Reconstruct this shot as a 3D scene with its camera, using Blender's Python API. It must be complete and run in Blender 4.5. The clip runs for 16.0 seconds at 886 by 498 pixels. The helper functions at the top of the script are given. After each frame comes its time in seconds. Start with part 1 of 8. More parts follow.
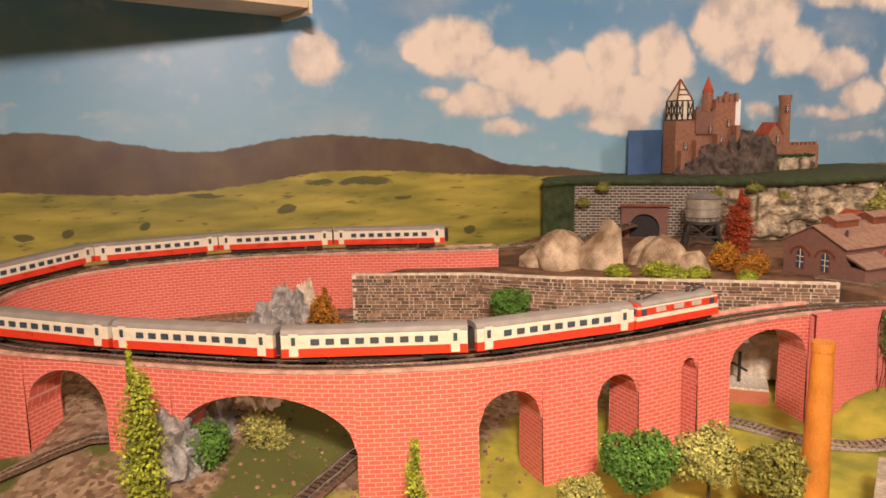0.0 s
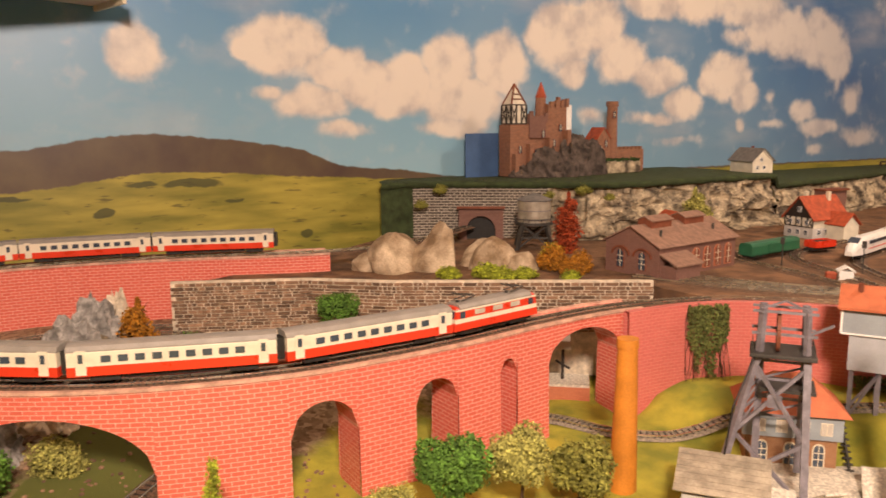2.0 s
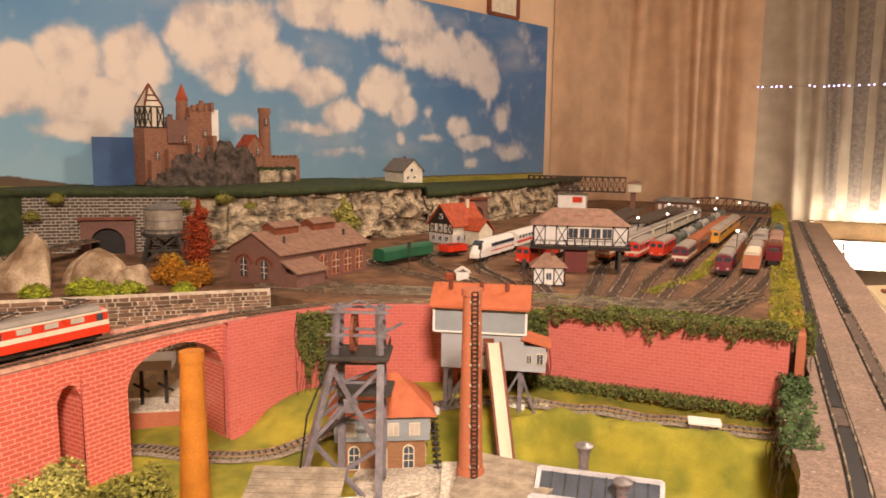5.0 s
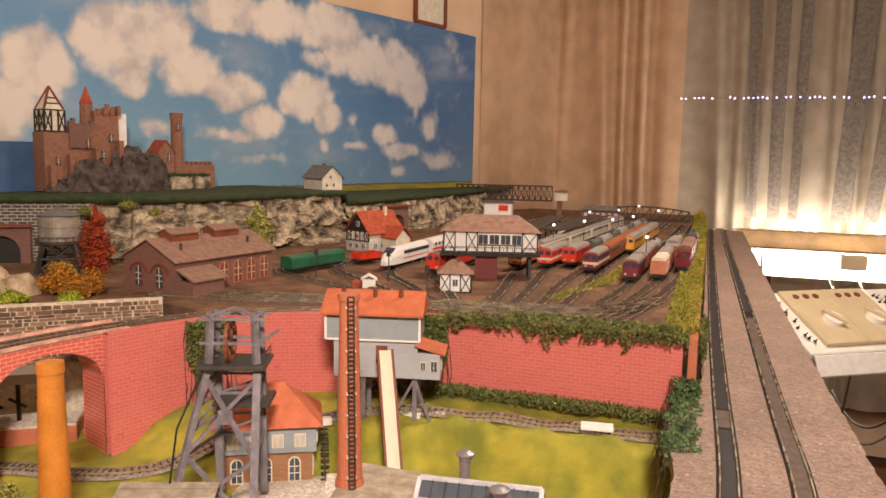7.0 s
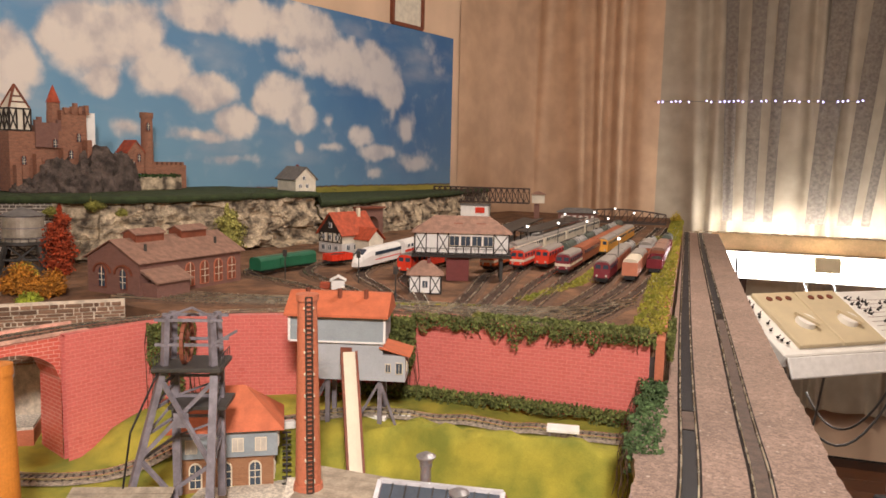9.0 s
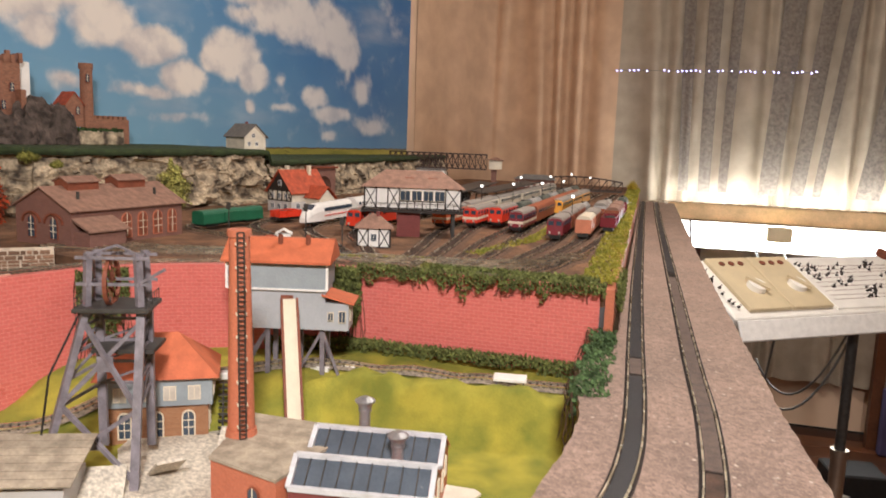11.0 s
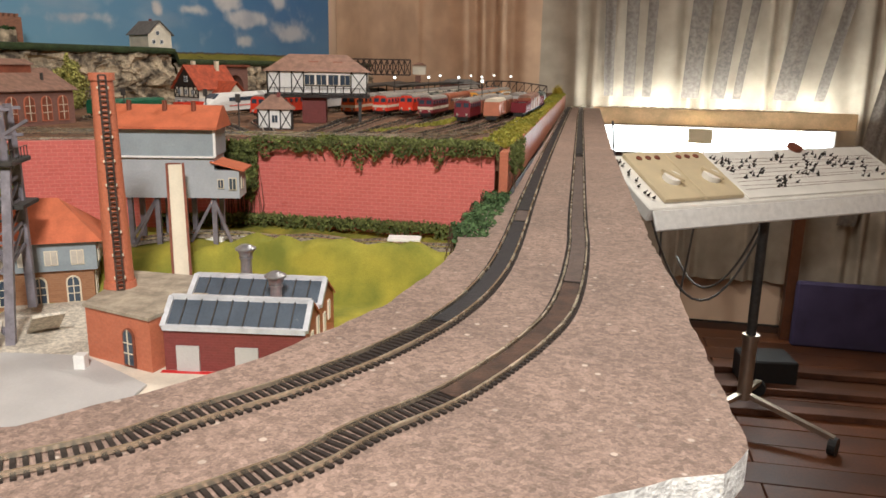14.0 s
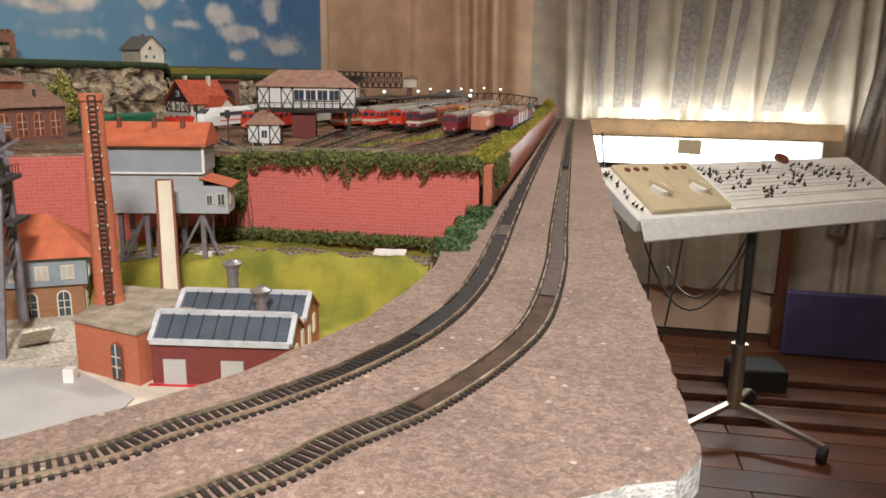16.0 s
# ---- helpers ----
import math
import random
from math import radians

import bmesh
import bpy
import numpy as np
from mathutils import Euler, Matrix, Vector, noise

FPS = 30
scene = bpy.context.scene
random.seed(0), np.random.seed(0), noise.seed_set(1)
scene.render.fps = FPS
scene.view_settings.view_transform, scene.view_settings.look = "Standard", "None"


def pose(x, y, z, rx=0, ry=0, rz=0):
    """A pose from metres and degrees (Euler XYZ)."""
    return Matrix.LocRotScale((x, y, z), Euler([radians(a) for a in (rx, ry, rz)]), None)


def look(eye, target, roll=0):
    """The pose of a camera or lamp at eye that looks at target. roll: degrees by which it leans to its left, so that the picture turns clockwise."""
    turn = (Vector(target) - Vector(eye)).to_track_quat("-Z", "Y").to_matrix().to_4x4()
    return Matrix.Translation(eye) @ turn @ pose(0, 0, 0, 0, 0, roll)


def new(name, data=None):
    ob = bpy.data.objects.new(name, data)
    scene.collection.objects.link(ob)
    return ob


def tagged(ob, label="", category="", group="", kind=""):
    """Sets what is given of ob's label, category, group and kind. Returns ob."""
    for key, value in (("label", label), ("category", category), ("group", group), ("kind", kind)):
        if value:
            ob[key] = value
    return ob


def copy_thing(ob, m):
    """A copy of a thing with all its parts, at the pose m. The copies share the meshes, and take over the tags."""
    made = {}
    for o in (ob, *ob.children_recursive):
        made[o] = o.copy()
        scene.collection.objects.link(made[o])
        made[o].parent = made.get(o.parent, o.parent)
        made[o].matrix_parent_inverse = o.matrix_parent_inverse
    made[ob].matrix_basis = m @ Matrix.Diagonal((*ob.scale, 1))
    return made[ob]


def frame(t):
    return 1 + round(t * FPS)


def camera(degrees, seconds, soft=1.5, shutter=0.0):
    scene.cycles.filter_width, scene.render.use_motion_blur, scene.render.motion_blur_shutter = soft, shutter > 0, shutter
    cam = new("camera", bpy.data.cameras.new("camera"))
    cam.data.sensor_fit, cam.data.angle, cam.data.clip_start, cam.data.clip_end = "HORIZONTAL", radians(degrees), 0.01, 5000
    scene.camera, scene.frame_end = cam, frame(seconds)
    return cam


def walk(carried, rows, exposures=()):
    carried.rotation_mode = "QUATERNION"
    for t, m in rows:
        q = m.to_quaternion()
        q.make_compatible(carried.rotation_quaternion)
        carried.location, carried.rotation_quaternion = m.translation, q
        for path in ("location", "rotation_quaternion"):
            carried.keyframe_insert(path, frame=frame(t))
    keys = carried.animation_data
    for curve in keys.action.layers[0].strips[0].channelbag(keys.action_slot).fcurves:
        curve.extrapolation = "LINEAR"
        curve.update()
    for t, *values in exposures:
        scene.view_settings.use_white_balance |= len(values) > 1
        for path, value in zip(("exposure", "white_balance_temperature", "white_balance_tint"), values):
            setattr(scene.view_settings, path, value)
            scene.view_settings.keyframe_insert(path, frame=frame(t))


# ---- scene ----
LENS_DEG = 60.37
PATH = [
    (0, (-0.3015, -0.3191, 0.3534), (-1.9110, 0.8218, 0.0214), -1.31),
    (0.5, (-0.3019, -0.3106, 0.3551), (-1.8884, 0.8605, 0.0200), -1.18),
    (1, (-0.3077, -0.2946, 0.3514), (-1.8450, 0.9396, 0.0192), -1.14),
    (1.5, (-0.2992, -0.2811, 0.3488), (-1.7652, 1.0384, 0.0166), -0.61),
    (2, (-0.2843, -0.2521, 0.3482), (-1.6606, 1.1580, 0.0194), -0.48),
    (2.5, (-0.2685, -0.2292, 0.3435), (-1.5454, 1.2746, 0.0195), -0.04),
    (3, (-0.2506, -0.2034, 0.3387), (-1.4277, 1.3844, 0.0203), 0.34),
    (3.5, (-0.2434, -0.1718, 0.3301), (-1.3049, 1.4973, 0.0243), 0.69),
    (4, (-0.2292, -0.1413, 0.3228), (-1.1763, 1.5944, 0.0289), 1.04),
    (4.5, (-0.2082, -0.1098, 0.3156), (-1.0625, 1.6783, 0.0336), 1.14),
    (5, (-0.1790, -0.0843, 0.3147), (-0.9663, 1.7300, 0.0399), 0.86),
    (7.5, (-0.1111, -0.0330, 0.3034), (-0.7556, 1.8465, 0.0630), 1.29),
    (8, (-0.1058, -0.0281, 0.3023), (-0.7364, 1.8575, 0.0648), 1.33),
    (10.5, (-0.0932, 0.0034, 0.2860), (-0.6725, 1.8934, 0.0468), 1.87),
    (11, (-0.0874, 0.0141, 0.2562), (-0.6028, 1.9203, -0.0360), 2.18),
    (11.5, (-0.0657, 0.0154, 0.2112), (-0.4994, 1.9380, -0.1513), 1.86),
    (12, (-0.0495, 0.0138, 0.1903), (-0.3841, 1.9358, -0.2697), 2.58),
    (12.5, (-0.0409, 0.0145, 0.1827), (-0.3324, 1.9334, -0.3226), 2.88),
    (13, (-0.0305, 0.0160, 0.1752), (-0.3473, 1.9324, -0.3101), 2.33),
    (13.5, (-0.0225, 0.0157, 0.1695), (-0.3684, 1.9246, -0.3012), 1.37),
    (14, (-0.0151, 0.0129, 0.1719), (-0.3784, 1.9210, -0.2960), 1.17),
    (14.5, (-0.0075, 0.0060, 0.1763), (-0.3819, 1.9115, -0.2910), 0.86),
    (15, (0.0011, 0.0018, 0.1784), (-0.3761, 1.9117, -0.2867), 0.71),
    (15.5, (0.0023, -0.0009, 0.1792), (-0.3645, 1.9137, -0.2756), 0.80),
    (16, (0.0016, -0.0019, 0.1811), (-0.3520, 1.9180, -0.2624), 1.01),
]
cam = camera(LENS_DEG, 16.0, soft=1.6, shutter=0.3)
walk(cam, [(t, look(e, g, r)) for t, e, g, r in PATH],
     exposures=[(0.0, 0.26, 6600, 20), (2.0, 0.2, 7100, 20), (5.0, 0.15, 7000, 20), (8.0, 0.0, 6150, 15), (11.5, 0.08, 5500, 9), (13.0, -0.12, 5400, 6), (14.5, -0.2, 5400, 5), (16.0, -0.2, 5350, 5)])

# levels, in metres; the track board on the near side is zero
DECK, YARD, GROUND, FLOOR, CEIL = 0.06, 0.06, -0.11, -1.03, 1.45

# ---- light ----
world = bpy.data.worlds.new("room_air")
scene.world = world
world.use_nodes = True
world.node_tree.nodes["Background"].inputs[0].default_value = (1.0, 0.72, 0.5, 1)
world.node_tree.nodes["Background"].inputs[1].default_value = 0.015


def area_lamp(name, at, aim, sx, sy, watts, colour):
    d = bpy.data.lights.new(name, "AREA")
    d.shape, d.size, d.size_y, d.energy, d.color = "RECTANGLE", sx, sy, watts, colour
    o = new(name, d)
    o.matrix_world = look(at, aim)
    return o


LAMP_AT = (0.15, -0.55, 1.05)
area_lamp("pendant_lamp_light", LAMP_AT, (-0.7, 0.6, 0.0), 0.24, 0.24, 58, (1.0, 0.84, 0.69))
# added fill light, no known source; brightens the yard and console
area_lamp("yard_fill_light", (0.02, 1.75, CEIL - 0.04), (0.0, 2.0, 0), 0.4, 0.4, 29, (1.0, 0.82, 0.64))
area_lamp("tube_light", (0.55, 3.622, -0.03), (0.55, 3.70, 0.6), 1.15, 0.03, 9.0, (1.0, 0.95, 0.82))
area_lamp("tube_light_low", (0.50, 3.48, -0.135), (0.5, 2.7, -0.30), 0.95, 0.05, 11.0, (1.0, 0.92, 0.78))


# ---- materials ----
def mat(name, col, rough=0.7, metal=0.0, var=0.25, scale=60.0, bump=0.15, fine=400.0, spec=0.4, second=None, island=0.0, obrand=0.0):
    m = bpy.data.materials.new(name)
    m.use_nodes = True
    nt = m.node_tree
    N, K = nt.nodes, nt.links
    b = N["Principled BSDF"]
    b.inputs["Roughness"].default_value = rough
    b.inputs["Metallic"].default_value = metal
    b.inputs["Specular IOR Level"].default_value = spec
    tc = N.new("ShaderNodeTexCoord")
    n1 = N.new("ShaderNodeTexNoise")
    n1.inputs["Scale"].default_value, n1.inputs["Detail"].default_value = scale, 6
    n2 = N.new("ShaderNodeTexNoise")
    n2.inputs["Scale"].default_value, n2.inputs["Detail"].default_value = fine, 3
    K.new(tc.outputs["Object"], n1.inputs["Vector"])
    K.new(tc.outputs["Object"], n2.inputs["Vector"])
    mix = N.new("ShaderNodeMix")
    mix.data_type = "RGBA"
    dark = second or tuple(c * (1 - var) for c in col)
    lite = tuple(min(1, c * (1 + var * 0.6)) for c in col)
    mix.inputs[6].default_value, mix.inputs[7].default_value = (*dark, 1), (*lite, 1)
    ramp = N.new("ShaderNodeMapRange")
    ramp.inputs[1].default_value, ramp.inputs[2].default_value = 0.35, 0.65
    K.new(n1.outputs["Fac"], ramp.inputs[0])
    K.new(ramp.outputs[0], mix.inputs[0])
    hsv = N.new("ShaderNodeHueSaturation")
    mr = N.new("ShaderNodeMapRange")
    mr.inputs[1].default_value, mr.inputs[2].default_value = 0.25, 0.75
    mr.inputs[3].default_value, mr.inputs[4].default_value = 1 - var * 0.55, 1 + var * 0.55
    K.new(n2.outputs["Fac"], mr.inputs[0])
    val = mr.outputs[0]
    for amount, node, sock in ((island, "ShaderNodeNewGeometry", "Random Per Island"), (obrand, "ShaderNodeObjectInfo", "Random")):
        if amount:
            g = N.new(node)
            r = N.new("ShaderNodeMapRange")
            r.inputs[3].default_value, r.inputs[4].default_value = 1 - amount, 1 + amount
            K.new(g.outputs[sock], r.inputs[0])
            mu = N.new("ShaderNodeMath")
            mu.operation = "MULTIPLY"
            K.new(val, mu.inputs[0])
            K.new(r.outputs[0], mu.inputs[1])
            val = mu.outputs[0]
    K.new(val, hsv.inputs["Value"])
    K.new(mix.outputs[2], hsv.inputs["Color"])
    K.new(hsv.outputs[0], b.inputs["Base Color"])
    if bump:
        bp = N.new("ShaderNodeBump")
        bp.inputs["Strength"].default_value, bp.inputs["Distance"].default_value = bump, 0.002
        K.new(n2.outputs["Fac"], bp.inputs["Height"])
        K.new(bp.outputs[0], b.inputs["Normal"])
    rr = N.new("ShaderNodeMapRange")
    rr.inputs[3].default_value, rr.inputs[4].default_value = max(0.05, rough - 0.12), min(1, rough + 0.12)
    K.new(n1.outputs["Fac"], rr.inputs[0])
    K.new(rr.outputs[0], b.inputs["Roughness"])
    return m


def brick_mat(name, c1, c2, mortar, bw, bh, rough=0.5, squash=1.0, msize=0.06, bump=0.4):
    m = mat(name, c1, rough, var=0.2, scale=18, bump=0)
    nt = m.node_tree
    N, K = nt.nodes, nt.links
    b = N["Principled BSDF"]
    uv = N.new("ShaderNodeUVMap")
    uv.uv_map = "uv"
    br = N.new("ShaderNodeTexBrick")
    br.inputs["Color1"].default_value, br.inputs["Color2"].default_value, br.inputs["Mortar"].default_value = (*c1, 1), (*c2, 1), (*mortar, 1)
    br.inputs["Scale"].default_value = 1.0
    br.inputs["Brick Width"].default_value, br.inputs["Row Height"].default_value = bw, bh
    br.inputs["Mortar Size"].default_value = bh * msize
    br.inputs["Mortar Smooth"].default_value = 0.3
    br.inputs["Bias"].default_value = 0.0
    K.new(uv.outputs[0], br.inputs["Vector"])
    hsv = next(n for n in N if n.type == "HUE_SAT")
    K.new(br.outputs["Color"], hsv.inputs["Color"])
    bp = N.new("ShaderNodeBump")
    bp.inputs["Strength"].default_value, bp.inputs["Distance"].default_value = bump, 0.001
    bp.invert = True
    K.new(br.outputs["Fac"], bp.inputs["Height"])
    K.new(bp.outputs[0], b.inputs["Normal"])
    return m


def glow_mat(name, col, power):
    m = bpy.data.materials.new(name)
    m.use_nodes = True
    b = m.node_tree.nodes["Principled BSDF"]
    b.inputs["Base Color"].default_value = (*col, 1)
    b.inputs["Emission Color"].default_value = (*col, 1)
    b.inputs["Emission Strength"].default_value = power
    return m


def glass_mat(name, col, rough=0.08):
    m = mat(name, col, rough, var=0.15, scale=40, bump=0.02, spec=0.8)
    return m


def flaked(name, col, rough):
    """Pressed wood chips: pale and dark flakes of a millimetre or two on a mottled ground."""
    m = mat(name, col, rough, var=0.16, scale=9, fine=620, bump=0.35)
    N, K = m.node_tree.nodes, m.node_tree.links
    hsv = next(n for n in N if n.type == "HUE_SAT")
    src = hsv.inputs["Color"].links[0].from_socket
    tc = next(n for n in N if n.type == "TEX_COORD")
    for scale, lo, hi in ((120, 0.90, 1.10), (300, 0.72, 1.22), (800, 0.80, 1.25)):
        vo = N.new("ShaderNodeTexVoronoi")
        vo.inputs["Scale"].default_value = scale
        vo.inputs["Randomness"].default_value = 1.0
        K.new(tc.outputs["Object"], vo.inputs["Vector"])
        sp = N.new("ShaderNodeSeparateColor")
        K.new(vo.outputs["Color"], sp.inputs[0])
        mr = N.new("ShaderNodeMapRange")
        mr.inputs[3].default_value, mr.inputs[4].default_value = lo, hi
        K.new(sp.outputs[0], mr.inputs[0])
        h2 = N.new("ShaderNodeHueSaturation")
        K.new(mr.outputs[0], h2.inputs["Value"])
        K.new(src, h2.inputs["Color"])
        src = h2.outputs[0]
    # stray pale chips
    vo = N.new("ShaderNodeTexVoronoi")
    vo.inputs["Scale"].default_value = 85
    K.new(tc.outputs["Object"], vo.inputs["Vector"])
    chip = N.new("ShaderNodeMapRange")
    chip.inputs[1].default_value, chip.inputs[2].default_value = 0.19, 0.13
    K.new(vo.outputs["Distance"], chip.inputs[0])
    mx = N.new("ShaderNodeMix")
    mx.data_type = "RGBA"
    mu = N.new("ShaderNodeMath")
    mu.operation = "MULTIPLY"
    sp = N.new("ShaderNodeSeparateColor")
    K.new(vo.outputs["Color"], sp.inputs[0])
    some = N.new("ShaderNodeMapRange")
    some.inputs[1].default_value, some.inputs[2].default_value = 0.55, 0.95
    K.new(sp.outputs[1], some.inputs[0])
    K.new(chip.outputs[0], mu.inputs[0])
    K.new(some.outputs[0], mu.inputs[1])
    K.new(mu.outputs[0], mx.inputs[0])
    K.new(src, mx.inputs[6])
    mx.inputs[7].default_value = (0.62, 0.52, 0.43, 1)
    K.new(mx.outputs[2], hsv.inputs["Color"])
    return m


def meadow_mat():
    """Yellow-green flock that gives way to brown earth inside the railway loop."""
    m = mat("flock_and_earth", (0.38, 0.33, 0.04), 0.95, var=0.3, scale=22, fine=900, bump=0.8, second=(0.22, 0.235, 0.03))
    N, K = m.node_tree.nodes, m.node_tree.links
    hsv = next(n for n in N if n.type == "HUE_SAT")
    src = hsv.inputs["Color"].links[0].from_socket
    tc = next(n for n in N if n.type == "TEX_COORD")
    nz = N.new("ShaderNodeTexNoise")
    nz.inputs["Scale"].default_value, nz.inputs["Detail"].default_value = 9, 8
    K.new(tc.outputs["Object"], nz.inputs["Vector"])
    sp = N.new("ShaderNodeSeparateXYZ")
    K.new(tc.outputs["Object"], sp.inputs[0])
    ad = N.new("ShaderNodeMath")
    ad.operation = "MULTIPLY_ADD"
    K.new(nz.outputs["Fac"], ad.inputs[0])
    ad.inputs[1].default_value = 0.30
    K.new(sp.outputs[0], ad.inputs[2])
    mr = N.new("ShaderNodeMapRange")
    mr.inputs[1].default_value, mr.inputs[2].default_value = -0.93, -0.98
    K.new(ad.outputs[0], mr.inputs[0])
    mx = N.new("ShaderNodeMix")
    mx.data_type = "RGBA"
    K.new(mr.outputs[0], mx.inputs[0])
    K.new(src, mx.inputs[6])
    vo = N.new("ShaderNodeTexVoronoi")
    vo.inputs["Scale"].default_value = 130
    K.new(tc.outputs["Object"], vo.inputs["Vector"])
    peb = N.new("ShaderNodeSeparateColor")
    K.new(vo.outputs["Color"], peb.inputs[0])
    gravel = N.new("ShaderNodeMix")
    gravel.data_type = "RGBA"
    K.new(peb.outputs[0], gravel.inputs[0])
    gravel.inputs[6].default_value, gravel.inputs[7].default_value = (0.15, 0.085, 0.045, 1), (0.42, 0.30, 0.19, 1)
    green = N.new("ShaderNodeMix")
    green.data_type = "RGBA"
    tuft = N.new("ShaderNodeMapRange")
    n3 = N.new("ShaderNodeTexNoise")
    n3.inputs["Scale"].default_value, n3.inputs["Detail"].default_value = 6.5, 9
    K.new(tc.outputs["Object"], n3.inputs["Vector"])
    tuft.inputs[1].default_value, tuft.inputs[2].default_value = 0.50, 0.56
    K.new(n3.outputs["Fac"], tuft.inputs[0])
    K.new(tuft.outputs[0], green.inputs[0])
    K.new(gravel.outputs[2], green.inputs[6])
    green.inputs[7].default_value = (0.11, 0.12, 0.025, 1)
    K.new(green.outputs[2], mx.inputs[7])
    K.new(mx.outputs[2], hsv.inputs["Color"])
    return m


M = {}
M["red_brick"] = brick_mat("printed_red_brick", (0.69, 0.145, 0.10), (0.64, 0.12, 0.082), (0.80, 0.38, 0.31), 0.0145, 0.0058, rough=0.34, msize=0.11, bump=0.06)
M["orange_brick"] = brick_mat("moulded_orange_brick", (0.54, 0.18, 0.095), (0.49, 0.155, 0.08), (0.45, 0.155, 0.09), 0.006, 0.0025, rough=0.5)
M["brown_brick"] = brick_mat("brown_brick", (0.215, 0.105, 0.08), (0.175, 0.085, 0.065), (0.22, 0.13, 0.105), 0.006, 0.0026, rough=0.7)
M["dark_red_brick"] = brick_mat("dark_red_brick", (0.20, 0.045, 0.04), (0.17, 0.04, 0.035), (0.21, 0.06, 0.05), 0.006, 0.0026, rough=0.55)
M["castle_brick"] = brick_mat("castle_brick", (0.32, 0.145, 0.085), (0.22, 0.10, 0.062), (0.30, 0.18, 0.12), 0.008, 0.0035, rough=0.8)
M["grey_masonry"] = brick_mat("grey_masonry", (0.13, 0.105, 0.085), (0.07, 0.055, 0.045), (0.46, 0.41, 0.34), 0.0155, 0.0070, rough=0.85, msize=0.15)
M["pink_wall"] = brick_mat("faded_pink_brick_paper", (0.64, 0.165, 0.14), (0.60, 0.145, 0.12), (0.68, 0.235, 0.20), 0.0135, 0.0054, rough=0.32, msize=0.10, bump=0.05)
M["coping"] = mat("pale_paper_coping", (0.62, 0.36, 0.27), 0.6, var=0.3, scale=50)
M["mortar"] = mat("pale_mortar", (0.66, 0.56, 0.43), 0.9, var=0.3, scale=80)
M["stone"] = mat("wall_stone", (0.24, 0.14, 0.085), 0.8, var=0.35, scale=90, obrand=0.5, bump=0.4)
M["stone_rest"] = mat("wall_stone_rest", (0.24, 0.14, 0.085), 0.8, var=0.35, scale=90, island=0.5, bump=0.4)
M["chipboard"] = flaked("chipboard", (0.295, 0.208, 0.164), 0.6)
M["board_edge"] = mat("broken_board_edge", (0.86, 0.83, 0.78), 0.9, var=0.3, scale=120, bump=0.8)
M["earth"] = mat("brown_scatter_earth", (0.20, 0.105, 0.055), 0.95, var=0.5, scale=25, fine=900, bump=0.9)
M["ballast"] = mat("dark_ballast", (0.155, 0.09, 0.055), 0.95, var=0.5, scale=300, fine=1200, bump=0.8)
M["grass"] = mat("yellow_green_flock", (0.38, 0.33, 0.04), 0.95, var=0.3, scale=22, fine=900, bump=0.8, second=(0.22, 0.235, 0.03))
M["meadow"] = meadow_mat()
M["grass_dark"] = mat("dark_green_flock", (0.042, 0.062, 0.022), 0.95, var=0.4, scale=50, fine=900, bump=0.8)
M["cliff"] = mat("weathered_rock", (0.42, 0.34, 0.23), 0.85, var=0.6, scale=38, fine=220, bump=1.0, second=(0.075, 0.058, 0.042))
M["boulder"] = mat("pale_rock", (0.50, 0.39, 0.27), 0.9, var=0.4, scale=22, fine=300, bump=0.6, second=(0.22, 0.14, 0.075))
M["dark_rock"] = mat("dark_castle_rock", (0.095, 0.072, 0.06), 0.9, var=0.6, scale=50, fine=300, bump=0.9)
M["rail"] = mat("nickel_rail", (0.80, 0.72, 0.56), 0.27, metal=0.9, var=0.25, scale=40, bump=0)
M["sleeper"] = mat("dark_brown_sleeper", (0.026, 0.018, 0.014), 0.7, var=0.3, scale=200)
M["infill_dark"] = mat("black_sleeper_band", (0.022, 0.022, 0.026), 0.45, var=0.4, scale=120, fine=500, bump=0.3)
M["infill_brown"] = mat("rusty_brown_band", (0.085, 0.048, 0.032), 0.7, var=0.45, scale=90, fine=500, bump=0.4)
M["infill_grey"] = mat("dusty_grey_brown_band", (0.12, 0.085, 0.068), 0.6, var=0.35, scale=90, fine=500, bump=0.4)
M["grey_ballast"] = mat("pale_grey_ballast", (0.30, 0.25, 0.19), 0.95, var=0.45, scale=260, fine=900, bump=0.8)
M["grey_crag"] = mat("grey_plaster_rock", (0.30, 0.28, 0.26), 0.9, var=0.5, scale=60, fine=300, bump=0.9, second=(0.14, 0.13, 0.12))
M["steel"] = mat("grey_purple_steel", (0.20, 0.18, 0.20), 0.5, var=0.25, scale=80)
M["dark_steel"] = mat("dark_steel", (0.05, 0.045, 0.04), 0.5, var=0.3, scale=80)
M["grey_wall"] = mat("light_grey_cladding", (0.42, 0.44, 0.46), 0.6, var=0.1, scale=30)
M["grey_panel"] = mat("mid_grey_cladding", (0.30, 0.34, 0.36), 0.6, var=0.12, scale=30)
M["orange_roof"] = mat("orange_roof", (0.52, 0.14, 0.06), 0.6, var=0.15, scale=60)
M["red_roof"] = mat("red_tile_roof", (0.40, 0.075, 0.03), 0.7, var=0.3, scale=90)
M["brown_roof"] = mat("brown_tile_roof", (0.27, 0.155, 0.11), 0.75, var=0.25, scale=90)
M["slate"] = mat("grey_slate_roof", (0.16, 0.15, 0.14), 0.8, var=0.25, scale=90)
M["plaster"] = mat("cream_plaster", (0.68, 0.62, 0.50), 0.85, var=0.12, scale=50)
M["white"] = mat("white_plastic", (0.85, 0.83, 0.79), 0.5, var=0.08, scale=50)
